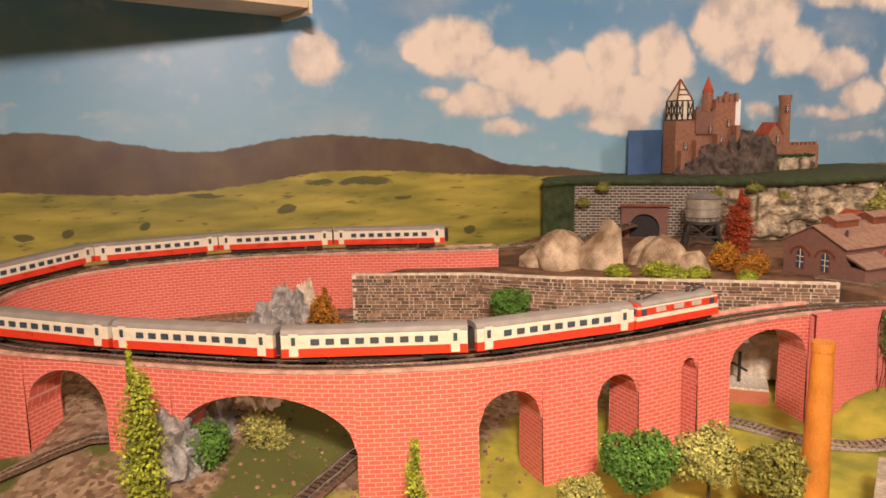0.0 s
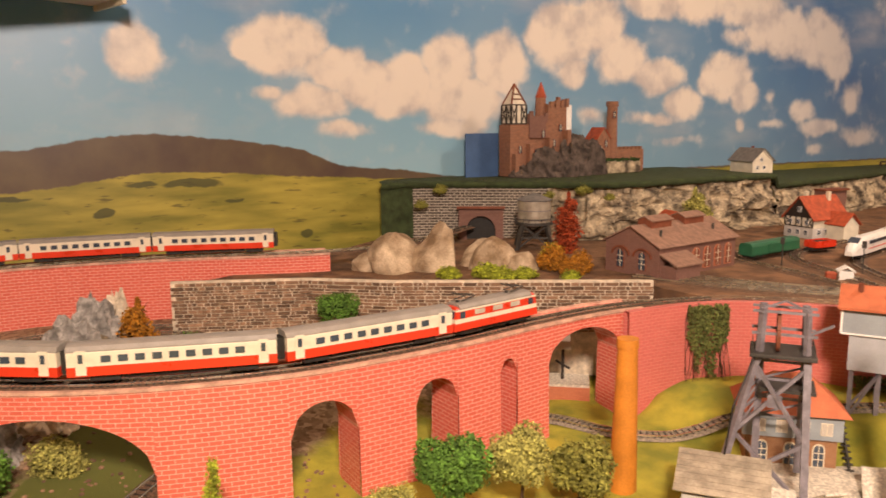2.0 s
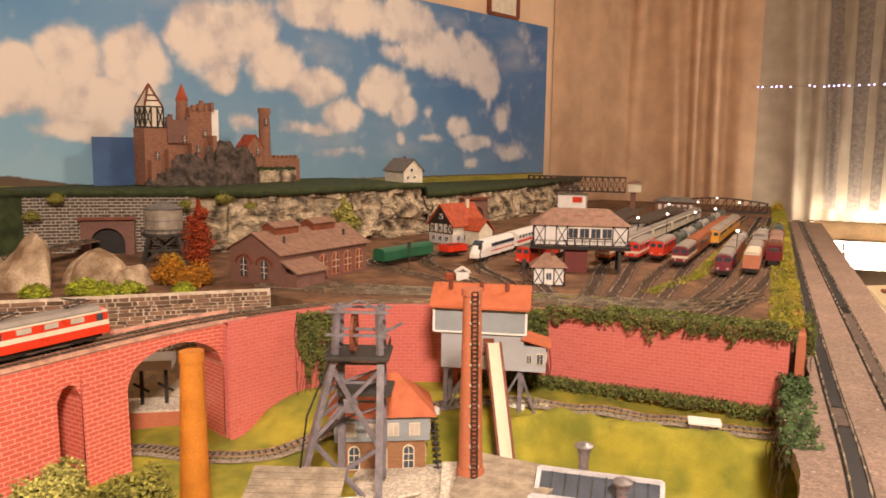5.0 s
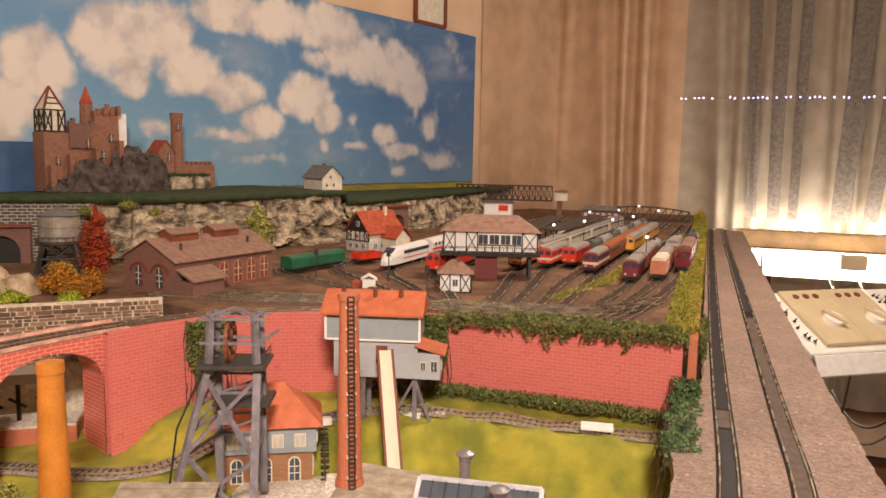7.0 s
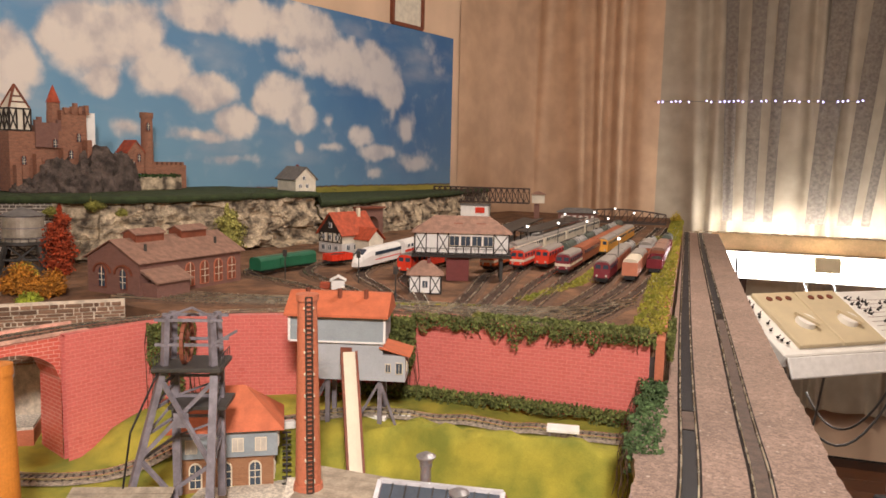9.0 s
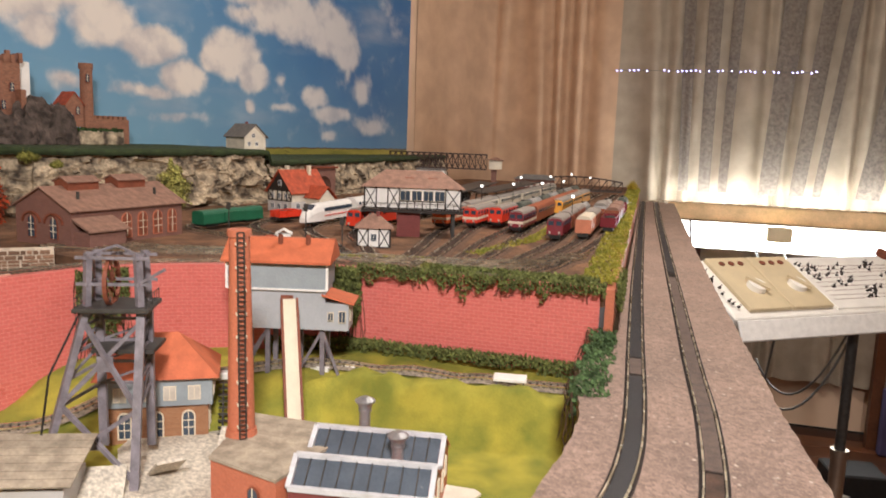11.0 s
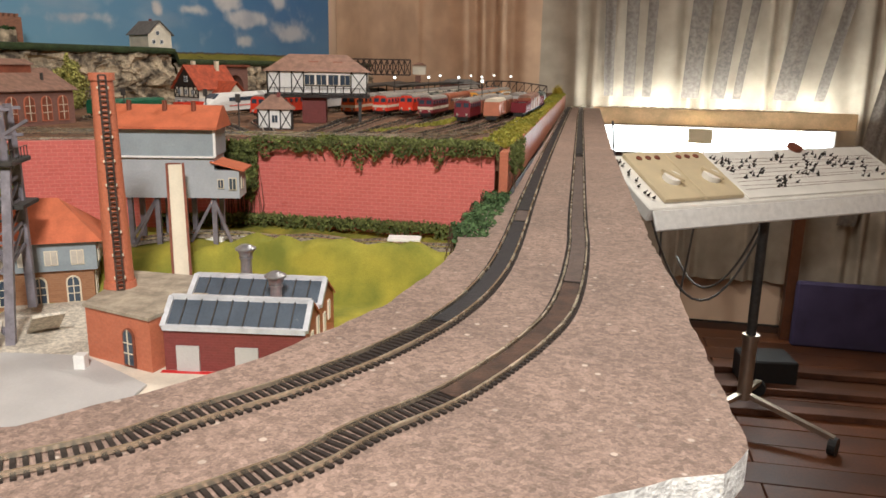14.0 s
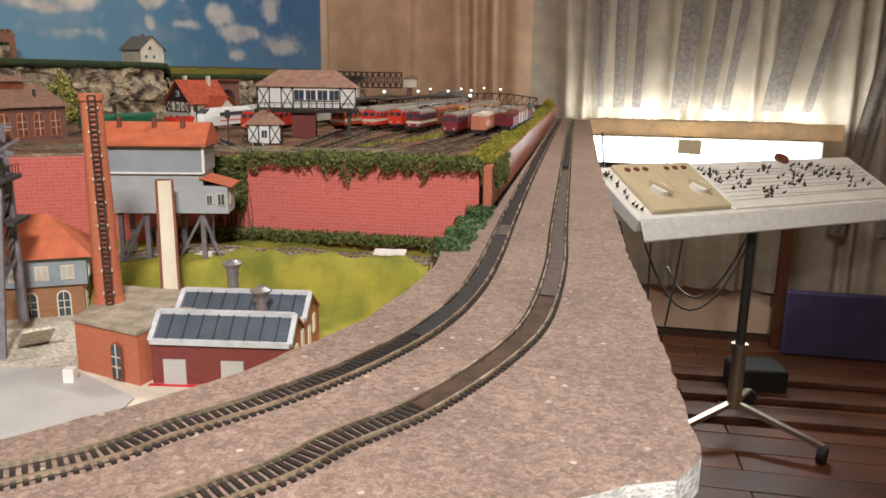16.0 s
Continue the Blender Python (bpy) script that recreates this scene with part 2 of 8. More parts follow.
M["brown_dark"] = mat("rusty_dark_girder", (0.06, 0.035, 0.025), 0.6, var=0.3, scale=60)
M["timber"] = mat("black_timber", (0.03, 0.022, 0.018), 0.7, var=0.3, scale=120)
M["brown_trim"] = mat("brown_trim", (0.20, 0.06, 0.03), 0.6, var=0.25, scale=80)
M["cream"] = mat("cream_plastic", (0.72, 0.64, 0.48), 0.5, var=0.06, scale=50)
M["pane"] = glass_mat("dark_window_glass", (0.05, 0.07, 0.10))
M["sky_pane"] = glass_mat("grey_skylight_glass", (0.085, 0.105, 0.135), 0.22)
M["lit_pane"] = glass_mat("pale_window_glass", (0.55, 0.50, 0.42), 0.2)
M["zinc"] = mat("zinc_vent", (0.36, 0.35, 0.36), 0.35, metal=0.6, var=0.2, scale=60)
M["train_red"] = mat("glossy_red_paint", (0.68, 0.05, 0.02), 0.3, var=0.1, scale=40, bump=0.02)
M["train_cream"] = mat("glossy_cream_paint", (0.74, 0.66, 0.52), 0.3, var=0.06, scale=40, bump=0.02)
M["train_roof"] = mat("grey_roof_paint", (0.28, 0.25, 0.22), 0.5, var=0.15, scale=40)
M["underframe"] = mat("black_underframe", (0.02, 0.018, 0.016), 0.6, var=0.3, scale=80)
M["green_paint"] = mat("dark_green_paint", (0.02, 0.12, 0.06), 0.4, var=0.15, scale=40, bump=0.02)
M["white_paint"] = mat("white_train_paint", (0.78, 0.76, 0.72), 0.3, var=0.05, scale=40, bump=0.02)
M["yellow_paint"] = mat("orange_yellow_paint", (0.72, 0.33, 0.03), 0.4, var=0.1, scale=40, bump=0.02)
M["brown_paint"] = mat("brown_wagon_paint", (0.30, 0.09, 0.04), 0.5, var=0.2, scale=60)
M["maroon_paint"] = mat("maroon_paint", (0.20, 0.02, 0.03), 0.35, var=0.15, scale=40, bump=0.02)
M["pink_paint"] = mat("salmon_wagon_paint", (0.60, 0.22, 0.12), 0.5, var=0.1, scale=40)
M["tank_grey"] = mat("tank_silver", (0.45, 0.44, 0.42), 0.4, metal=0.3, var=0.2, scale=40)
M["tank_weathered"] = mat("weathered_grey_tank", (0.40, 0.35, 0.28), 0.35, metal=0.3, var=0.25, scale=60)
M["tank_dark"] = mat("tank_dark_green", (0.10, 0.12, 0.10), 0.4, var=0.2, scale=40)
M["beam_wood"] = mat("raw_pine", (0.72, 0.50, 0.27), 0.6, var=0.2, scale=14, fine=200)
M["console"] = mat("cream_console_paint", (0.92, 0.89, 0.82), 0.45, var=0.06, scale=20)
M["plate"] = mat("beige_control_plate", (0.66, 0.55, 0.35), 0.5, var=0.06, scale=20)
M["ink"] = mat("black_ink", (0.03, 0.025, 0.02), 0.5, var=0.2)
M["chrome"] = mat("brushed_steel_tube", (0.45, 0.38, 0.30), 0.42, metal=0.9, var=0.1, scale=30, bump=0)
M["caster"] = mat("black_rubber", (0.015, 0.013, 0.012), 0.6, var=0.3)
M["floor_wood"] = mat("varnished_red_brown_boards", (0.10, 0.034, 0.012), 0.5, var=0.35, scale=6, fine=120, bump=0.1, obrand=0.3)
M["floor_base"] = mat("dark_floor_joint", (0.05, 0.02, 0.01), 0.8)
M["wall_paint"] = mat("warm_wall_paint", (0.70, 0.50, 0.34), 0.85, var=0.08, scale=5, bump=0.1)
M["ceiling_paint"] = mat("ceiling_paint", (0.75, 0.66, 0.54), 0.9, var=0.06, scale=5)
M["cable"] = mat("grey_cable", (0.10, 0.09, 0.08), 0.5, var=0.2)
M["violet"] = mat("violet_cloth", (0.06, 0.046, 0.10), 0.9, var=0.2, scale=10)
M["paper_grey"] = mat("grey_card", (0.50, 0.48, 0.46), 0.7, var=0.06, scale=30)
M["cobble"] = mat("pale_cobble_card", (0.62, 0.56, 0.46), 0.8, var=0.35, scale=260, fine=700, bump=0.5)
M["bark"] = mat("bark", (0.08, 0.045, 0.025), 0.9, var=0.4, scale=100)
for key, col in (("leaf_green", (0.10, 0.22, 0.03)), ("leaf_olive", (0.26, 0.25, 0.05)), ("leaf_pale", (0.40, 0.38, 0.10)), ("leaf_lime", (0.32, 0.36, 0.03)),
                 ("leaf_dark", (0.035, 0.075, 0.02)), ("leaf_orange", (0.42, 0.17, 0.015)), ("leaf_red", (0.36, 0.055, 0.015)), ("leaf_yellow", (0.45, 0.33, 0.03)),
                 ("leaf_ivy", (0.15, 0.17, 0.045)), ("leaf_blue", (0.085, 0.14, 0.05))):
    M[key] = mat("foliage_" + key[5:], col, 0.9, var=0.4, scale=70, fine=700, bump=0.3, island=0.45)


# ---- mesh helpers ----
def B():
    return bmesh.new()


def box(bm, c, s, rz=0.0, m=None):
    t = Matrix.Translation(c) @ Matrix.Rotation(rz, 4, "Z") @ Matrix.Diagonal((*s, 1))
    if m is not None:
        t = m @ t
    bmesh.ops.create_cube(bm, size=1.0, matrix=t)
    return bm


def bar(bm, p, q, w, h=None):
    p, q = Vector(p), Vector(q)
    d = q - p
    t = Matrix.Translation((p + q) / 2) @ d.to_track_quat("X", "Z").to_matrix().to_4x4() @ Matrix.Diagonal((d.length, w, h or w, 1))
    bmesh.ops.create_cube(bm, size=1.0, matrix=t)
    return bm


def tube(bm, p, q, r0, r1=None, seg=12, caps=True):
    p, q = Vector(p), Vector(q)
    d = q - p
    t = Matrix.Translation((p + q) / 2) @ d.to_track_quat("Z", "Y").to_matrix().to_4x4()
    bmesh.ops.create_cone(bm, cap_ends=caps, segments=seg, radius1=r0, radius2=r0 if r1 is None else r1, depth=d.length, matrix=t)
    return bm


def face(bm, pts):
    return bm.faces.new([bm.verts.new(p) for p in pts])


def prism(bm, pts, z0, z1):
    """A flat outline raised from z0 to z1."""
    a = [bm.verts.new((x, y, z0)) for x, y in pts]
    b = [bm.verts.new((x, y, z1)) for x, y in pts]
    n = len(pts)
    bm.faces.new(b)
    bm.faces.new(a[::-1])
    for i in range(n):
        bm.faces.new((a[i], a[(i + 1) % n], b[(i + 1) % n], b[i]))
    return bm


def profile(bm, pts, x0, x1):
    """An outline in y, z drawn along x."""
    a = [bm.verts.new((x0, y, z)) for y, z in pts]
    b = [bm.verts.new((x1, y, z)) for y, z in pts]
    n = len(pts)
    bm.faces.new(b)
    bm.faces.new(a[::-1])
    for i in range(n):
        bm.faces.new((a[i], a[(i + 1) % n], b[(i + 1) % n], b[i]))
    return bm


def finish(bm, bevel=0.0):
    bmesh.ops.recalc_face_normals(bm, faces=bm.faces)
    if bevel:
        sharp = [e for e in bm.edges if len(e.link_faces) == 2 and e.calc_face_angle(0) > 0.6]
        bmesh.ops.bevel(bm, geom=sharp, offset=bevel, segments=1, affect="EDGES", clamp_overlap=True)
    if not bm.loops.layers.uv:
        uv = bm.loops.layers.uv.new("uv")
        for f in bm.faces:
            n = f.normal
            for l in f.loops:
                c = l.vert.co
                if abs(n.z) > 0.8:
                    l[uv].uv = (c.x, c.y)
                else:
                    t = Vector((-n.y, n.x, 0)).normalized() if abs(n.x) + abs(n.y) > 1e-6 else Vector((1, 0, 0))
                    l[uv].uv = (c.dot(t), c.z)


def mesh_of(name, bm, material, bevel=0.0, smooth=False):
    finish(bm, bevel)
    me = bpy.data.meshes.new(name)
    bm.to_mesh(me)
    bm.free()
    me.materials.append(material)
    if smooth:
        me.polygons.foreach_set("use_smooth", [True] * len(me.polygons))
    return me


def part(name, bm, material, parent, label="", bevel=0.0, smooth=False):
    ob = new(name, mesh_of(name, bm, material, bevel, smooth))
    ob.parent = parent
    return tagged(ob, label)


def thing(name, label, category, at=(0, 0, 0), rz=0.0, group="", kind=""):
    ob = new(name)
    ob.empty_display_size = 0.01
    ob.matrix_basis = pose(*at, 0, 0, rz)
    return tagged(ob, label, category, group, kind)


def solid(name, bm, material, label, category, kind="", group="", bevel=0.0, smooth=False, at=None, rz=0.0):
    ob = new(name, mesh_of(name, bm, material, bevel, smooth))
    if at is not None:
        ob.matrix_basis = pose(*at, 0, 0, rz)
    return tagged(ob, label, category, group, kind)


def curve_through(pts, step=0.01):
    """A smooth run of places through the given ones (Catmull-Rom), evenly spaced."""
    P = [Vector(p) for p in pts]
    P = [P[0] * 2 - P[1]] + P + [P[-1] * 2 - P[-2]]
    out = []
    for i in range(1, len(P) - 2):
        a, b, c, d = P[i - 1:i + 3]
        n = max(2, int((c - b).length / (step / 4)))
        for k in range(n):
            t = k / n
            out.append(0.5 * ((2 * b) + (c - a) * t + (2 * a - 5 * b + 4 * c - d) * t * t + (3 * b - a - 3 * c + d) * t ** 3))
    out.append(P[-2])
    even, s, nxt = [out[0]], 0.0, step
    for p, q in zip(out[:-1], out[1:]):
        l = (q - p).length
        while s + l >= nxt and l > 0:
            even.append(p + (q - p) * ((nxt - s) / l))
            nxt += step
        s += l
    return even


def sides(run):
    """The sideways unit vector (to the left of travel) at each place of a run."""
    out = []
    for i in range(len(run)):
        d = run[min(i + 1, len(run) - 1)] - run[max(i - 1, 0)]
        out.append(Vector((-d.y, d.x, 0)).normalized())
    return out


# ---- the room ----
def wall_x(y, off=0.0):
    return -1.9644 + (y - 0.4949) * 0.3354 + off


def room():
    bm = B()
    box(bm, (0.3, 1.0, FLOOR - 0.04), (5.4, 5.6, 0.06))
    floor = solid("floor", bm, M["floor_base"], "varnished red-brown wooden board floor", "floor", "structure")
    plank = B()
    box(plank, (0, 0, 0), (1.2, 0.128, 0.018))
    me = mesh_of("plank", plank, M["floor_wood"], bevel=0.002)
    rnd = random.Random(3)
    for i in range(30):
        for j in range(3):
            o = new("plank", me)
            o.parent = floor
            o.matrix_basis = pose(-0.05 + j * 1.205 - (i % 2) * 0.31, -0.2 + i * 0.131, FLOOR - 0.008 + rnd.uniform(-0.0008, 0.0008))
    bm = B()
    box(bm, (0.3, 1.0, CEIL + 0.03), (5.6, 5.8, 0.06))
    solid("ceiling", bm, M["ceiling_paint"], "plain painted ceiling", "ceiling", "structure")
    mid = (CEIL + FLOOR) / 2
    for nm, c, s in (("wall_north", (0.3, 3.83, mid), (5.6, 0.06, CEIL - FLOOR)), ("wall_south", (0.3, -1.75, mid), (5.6, 0.06, CEIL - FLOOR)),
                     ("wall_east", (3.0, 1.0, mid), (0.06, 5.5, CEIL - FLOOR))):
        bm = B()
        box(bm, c, s)
        solid(nm, bm, M["wall_paint"], "warm beige painted room wall", "wall", "structure")
    bm = B()
    prism(bm, [(wall_x(-1.72, -0.02), -1.72), (wall_x(3.80, -0.02), 3.80), (wall_x(3.80, -0.09), 3.80), (wall_x(-1.72, -0.09), -1.72)], FLOOR, CEIL)
    solid("wall_west", bm, M["wall_paint"], "warm beige painted room wall behind the backdrop", "wall", "structure")


def ramp_of(N, K, src, lo, hi, pts):
    """A height profile along src: places of pts from lo to hi, heights up to 0.5."""
    mr = N.new("ShaderNodeMapRange")
    mr.inputs[1].default_value, mr.inputs[2].default_value = lo, hi
    K.new(src, mr.inputs[0])
    cr = N.new("ShaderNodeValToRGB")
    K.new(mr.outputs[0], cr.inputs[0])
    cr.color_ramp.interpolation = "B_SPLINE"
    e = cr.color_ramp.elements
    e[0].position, e[1].position = (pts[0][0] - lo) / (hi - lo), (pts[-1][0] - lo) / (hi - lo)
    e[0].color, e[1].color = (*[pts[0][1] * 2] * 3, 1), (*[pts[-1][1] * 2] * 3, 1)
    for y, z in pts[1:-1]:
        n = e.new((y - lo) / (hi - lo))
        n.color = (*[z * 2] * 3, 1)
    h = N.new("ShaderNodeMath")
    h.operation = "MULTIPLY"
    h.inputs[1].default_value = 0.5
    K.new(cr.outputs[0], h.inputs[0])
    return h.outputs[0]


def poster_mat():
    m = bpy.data.materials.new("printed_landscape")
    m.use_nodes = True
    N, K = m.node_tree.nodes, m.node_tree.links
    b = N["Principled BSDF"]
    b.inputs["Roughness"].default_value = 0.38
    tc = N.new("ShaderNodeTexCoord")
    sep = N.new("ShaderNodeSeparateXYZ")
    K.new(tc.outputs["Object"], sep.inputs[0])
    Y, Z = sep.outputs[1], sep.outputs[2]

    def math(op, a, c, d=None):
        n = N.new("ShaderNodeMath")
        n.operation = op
        for i, v in enumerate((a, c, d)):
            if v is None:
                continue
            if isinstance(v, (int, float)):
                n.inputs[i].default_value = v
            else:
                K.new(v, n.inputs[i])
        return n.outputs[0]

    def rng(v, a, c, d=0.0, e=1.0, smooth=False):
        n = N.new("ShaderNodeMapRange")
        if smooth:
            n.interpolation_type = "SMOOTHSTEP"
        for i, q in enumerate((a, c, d, e)):
            n.inputs[i + 1].default_value = q
        K.new(v, n.inputs[0])
        return n.outputs[0]

    def noise_tex(scale, detail=5, stretch=None):
        n = N.new("ShaderNodeTexNoise")
        n.inputs["Scale"].default_value, n.inputs["Detail"].default_value = scale, detail
        if stretch:
            mp = N.new("ShaderNodeMapping")
            mp.inputs["Scale"].default_value = stretch
            K.new(tc.outputs["Object"], mp.inputs[0])
            K.new(mp.outputs[0], n.inputs["Vector"])
        else:
            K.new(tc.outputs["Object"], n.inputs["Vector"])
        return n

    def mix(f, a, c):
        n = N.new("ShaderNodeMix")
        n.data_type = "RGBA"
        K.new(f, n.inputs[0])
        for i, v in ((6, a), (7, c)):
            if isinstance(v, tuple):
                n.inputs[i].default_value = (*v, 1)
            else:
                K.new(v, n.inputs[i])
        return n.outputs[2]

    nz = noise_tex(9, 8)
    warp = N.new("ShaderNodeVectorMath")
    warp.operation = "MULTIPLY_ADD"
    K.new(nz.outputs["Color"], warp.inputs[0])
    warp.inputs[1].default_value = (0, 0.055, 0.05)
    K.new(tc.outputs["Object"], warp.inputs[2])

    def blobs(spots, vec, shift):
        """The strongest of many soft ovals: place along the wall, height, half width, half height, weight."""
        best = None
        for y, z, ry, rz, w in spots:
            d = N.new("ShaderNodeVectorMath")
            d.operation = "MULTIPLY_ADD"
            K.new(vec, d.inputs[0])
            d.inputs[1].default_value = (0, 1 / ry, 1 / rz)
            d.inputs[2].default_value = (0, -(y + shift[0]) / ry, -(z + shift[1]) / rz)
            ln = N.new("ShaderNodeVectorMath")
            ln.operation = "LENGTH"
            K.new(d.outputs[0], ln.inputs[0])
            v = rng(ln.outputs["Value"], 1.45, 0.25, 0, w)
            best = v if best is None else math("SMOOTH_MAX", best, v, 0.12)
        return best

    seam = [(.504, .509, .052, .058, 1)]
    bank = [(.809, .53, .096, .067, 1), (.867, .543, .049, .055, 1), (.734, .52, .034, .027, 1), (.942, .482, .072, .048, 1), (1.029, .44, .074, .057, 1), (1.127, .46, .061, .06, 1),
            (1.244, .496, .071, .076, 1), (1.389, .496, .08, .086, 1), (1.285, .4, .129, .056, 1), (1.097, .403, .076, .043, 1), (.891, .399, .1, .042, .8)]
    feet = [(.955, .333, .073, .023, .6), (1.262, .338, .11, .03, .7), (.793, .421, .041, .019, .5), (1.126, .387, .05, .02, .5), (-.109, .402, .03, .012, .3), (.046, .382, .043, .015, .3)]
    tower = [(1.589, .596, .105, .089, 1), (1.706, .625, .088, .077, 1), (1.511, .587, .045, .05, 1), (1.626, .488, .047, .042, 1), (1.795, .525, .094, .064, 1), (1.931, .477, .093, .051, 1),
             (2.038, .397, .071, .049, 1), (1.91, .353, .102, .024, .6), (1.683, .367, .052, .031, .5)]
    puff = [(2.201, .486, .10, .07, 1), (2.29, .425, .065, .046, 1), (2.141, .473, .052, .045, 1)]
    band_ = [(1.913, .70, .101, .049, 1), (2.083, .715, .135, .061, 1), (2.299, .717, .141, .074, 1), (2.434, .638, .168, .078, 1), (2.626, .617, .124, .092, .9), (2.725, .551, .066, .074, .9), (2.25, .61, .075, .033, .5)]
    rags = [(2.796, .425, .055, .061, .6), (2.562, .375, .067, .041, .7), (2.645, .32, .095, .03, .7), (2.278, .327, .023, .027, .6), (2.402, .43, .022, .024, .4), (2.872, .286, .1, .041, .6),
            (2.638, .239, .038, .021, .5), (2.982, .672, .052, .067, .35), (2.412, .331, .07, .018, .4), (2.015, .29, .132, .021, .35), (2.727, .477, .026, .047, .5), (2.941, .756, .044, .066, .3)]
    total = blobs(seam + bank + feet + tower + puff + band_ + rags, warp.outputs[0], (0.0275, 0.025))
    lump = math("SUBTRACT", noise_tex(17, 7).outputs["Fac"], 0.5)
    torn = math("MULTIPLY_ADD", lump, 0.62, total)
    cloud = math("MULTIPLY", rng(torn, 0.10, 0.52, 0, 1, True), rng(Y, 2.1, 2.9, 1.0, 0.62))
    sky = mix(rng(Z, 0.18, 0.62), (0.27, 0.49, 0.60), (0.10, 0.28, 0.51))
    sky = mix(rng(Y, 1.2, 2.8, 0, 0.85), sky, (0.03, 0.10, 0.27))
    sky = mix(rng(noise_tex(2.2, 3).outputs["Fac"], 0.35, 0.7, 0, 0.30), sky, (0.32, 0.50, 0.62))
    wisp = math("MULTIPLY", rng(noise_tex(3.0, 7, (1, 1, 2.6)).outputs["Fac"], 0.54, 0.78, 0, 0.35), rng(Z, 0.2, 0.3))
    cloud = math("MAXIMUM", cloud, wisp)
    # bright heads, greyer in the hollows and where the cloud thins
    body = math("MULTIPLY_ADD", noise_tex(7, 4).outputs["Fac"], 0.9, math("MULTIPLY_ADD", lump, 0.9, math("MULTIPLY", total, 0.25)))
    shade = mix(rng(body, 0.32, 0.72, 0, 1, True), (0.52, 0.49, 0.49), (0.77, 0.71, 0.64))
    col = mix(cloud, sky, shade)
    ragged = math("MULTIPLY", math("SUBTRACT", noise_tex(40, 4).outputs["Fac"], 0.5), 0.012)
    hill = math("ADD", ramp_of(N, K, Y, -0.3, 1.4, [(-.28, .345), (-.074, .354), (.052, .335), (.24, .284), (.36, .315), (.485, .331), (.62, .326), (.859, .288), (.945, .238),
                                                    (1.112, .232), (1.25, .20)]), ragged)
    hcol = mix(rng(noise_tex(12, 5).outputs["Fac"], 0.3, 0.7), (0.085, 0.055, 0.045), (0.14, 0.10, 0.06))
    col = mix(rng(math("SUBTRACT", hill, Z), 0.0, 0.004), col, hcol)
    mead = math("ADD", ramp_of(N, K, Y, -0.3, 1.4, [(-.28, .235), (-.148, .228), (.062, .203), (.234, .205), (.391, .225), (.545, .250), (.815, .224), (1.2, .195)]), ragged)
    mcol = mix(rng(noise_tex(5, 4, (1, 1, 6)).outputs["Fac"], 0.35, 0.65), (0.20, 0.19, 0.035), (0.44, 0.36, 0.07))
    mcol = mix(rng(noise_tex(22, 3, (1, 1, 5)).outputs["Fac"], 0.62, 0.70, 0, 0.7), mcol, (0.07, 0.06, 0.025))
    col = mix(rng(math("SUBTRACT", mead, Z), 0.0, 0.004), col, mcol)
    shrubs = blobs([(.42, .150, .022, .013, 1), (-.035, .127, .014, .011, 1), (-.11, .125, .02, .010, 1), (.125, .126, .012, .009, 1), (.864, .081, .018, .010, 1), (.60, .211, .075, .012, .9),
                    (.50, .214, .05, .009, .8), (.245, .20, .05, .008, .7), (1.20, .10, .02, .016, .9), (.70, .165, .03, .006, .6)], warp.outputs[0], (0.0275, 0.025))
    col = mix(rng(math("MULTIPLY_ADD", lump, 0.6, shrubs), 0.35, 0.5, 0, 0.85), col, (0.06, 0.065, 0.025))
    K.new(col, b.inputs["Base Color"])
    return m


def backdrop():
    th = thing("backdrop", "glossy printed landscape backdrop of sky, hills and meadow", "backdrop", kind="structure")
    pm = poster_mat()
    # two sheets, the nearer one lapped a little over the other at the seam
    for y0, y1, off in ((-1.3, 0.497, 0.004), (0.49, 3.09, 0.0)):
        bm = B()
        prism(bm, [(wall_x(y0, off), y0), (wall_x(y1, off), y1), (wall_x(y1, off - 0.0025), y1), (wall_x(y0, off - 0.0025), y0)], -0.15, 0.80)
        part("printed_sheet", bm, pm, th)


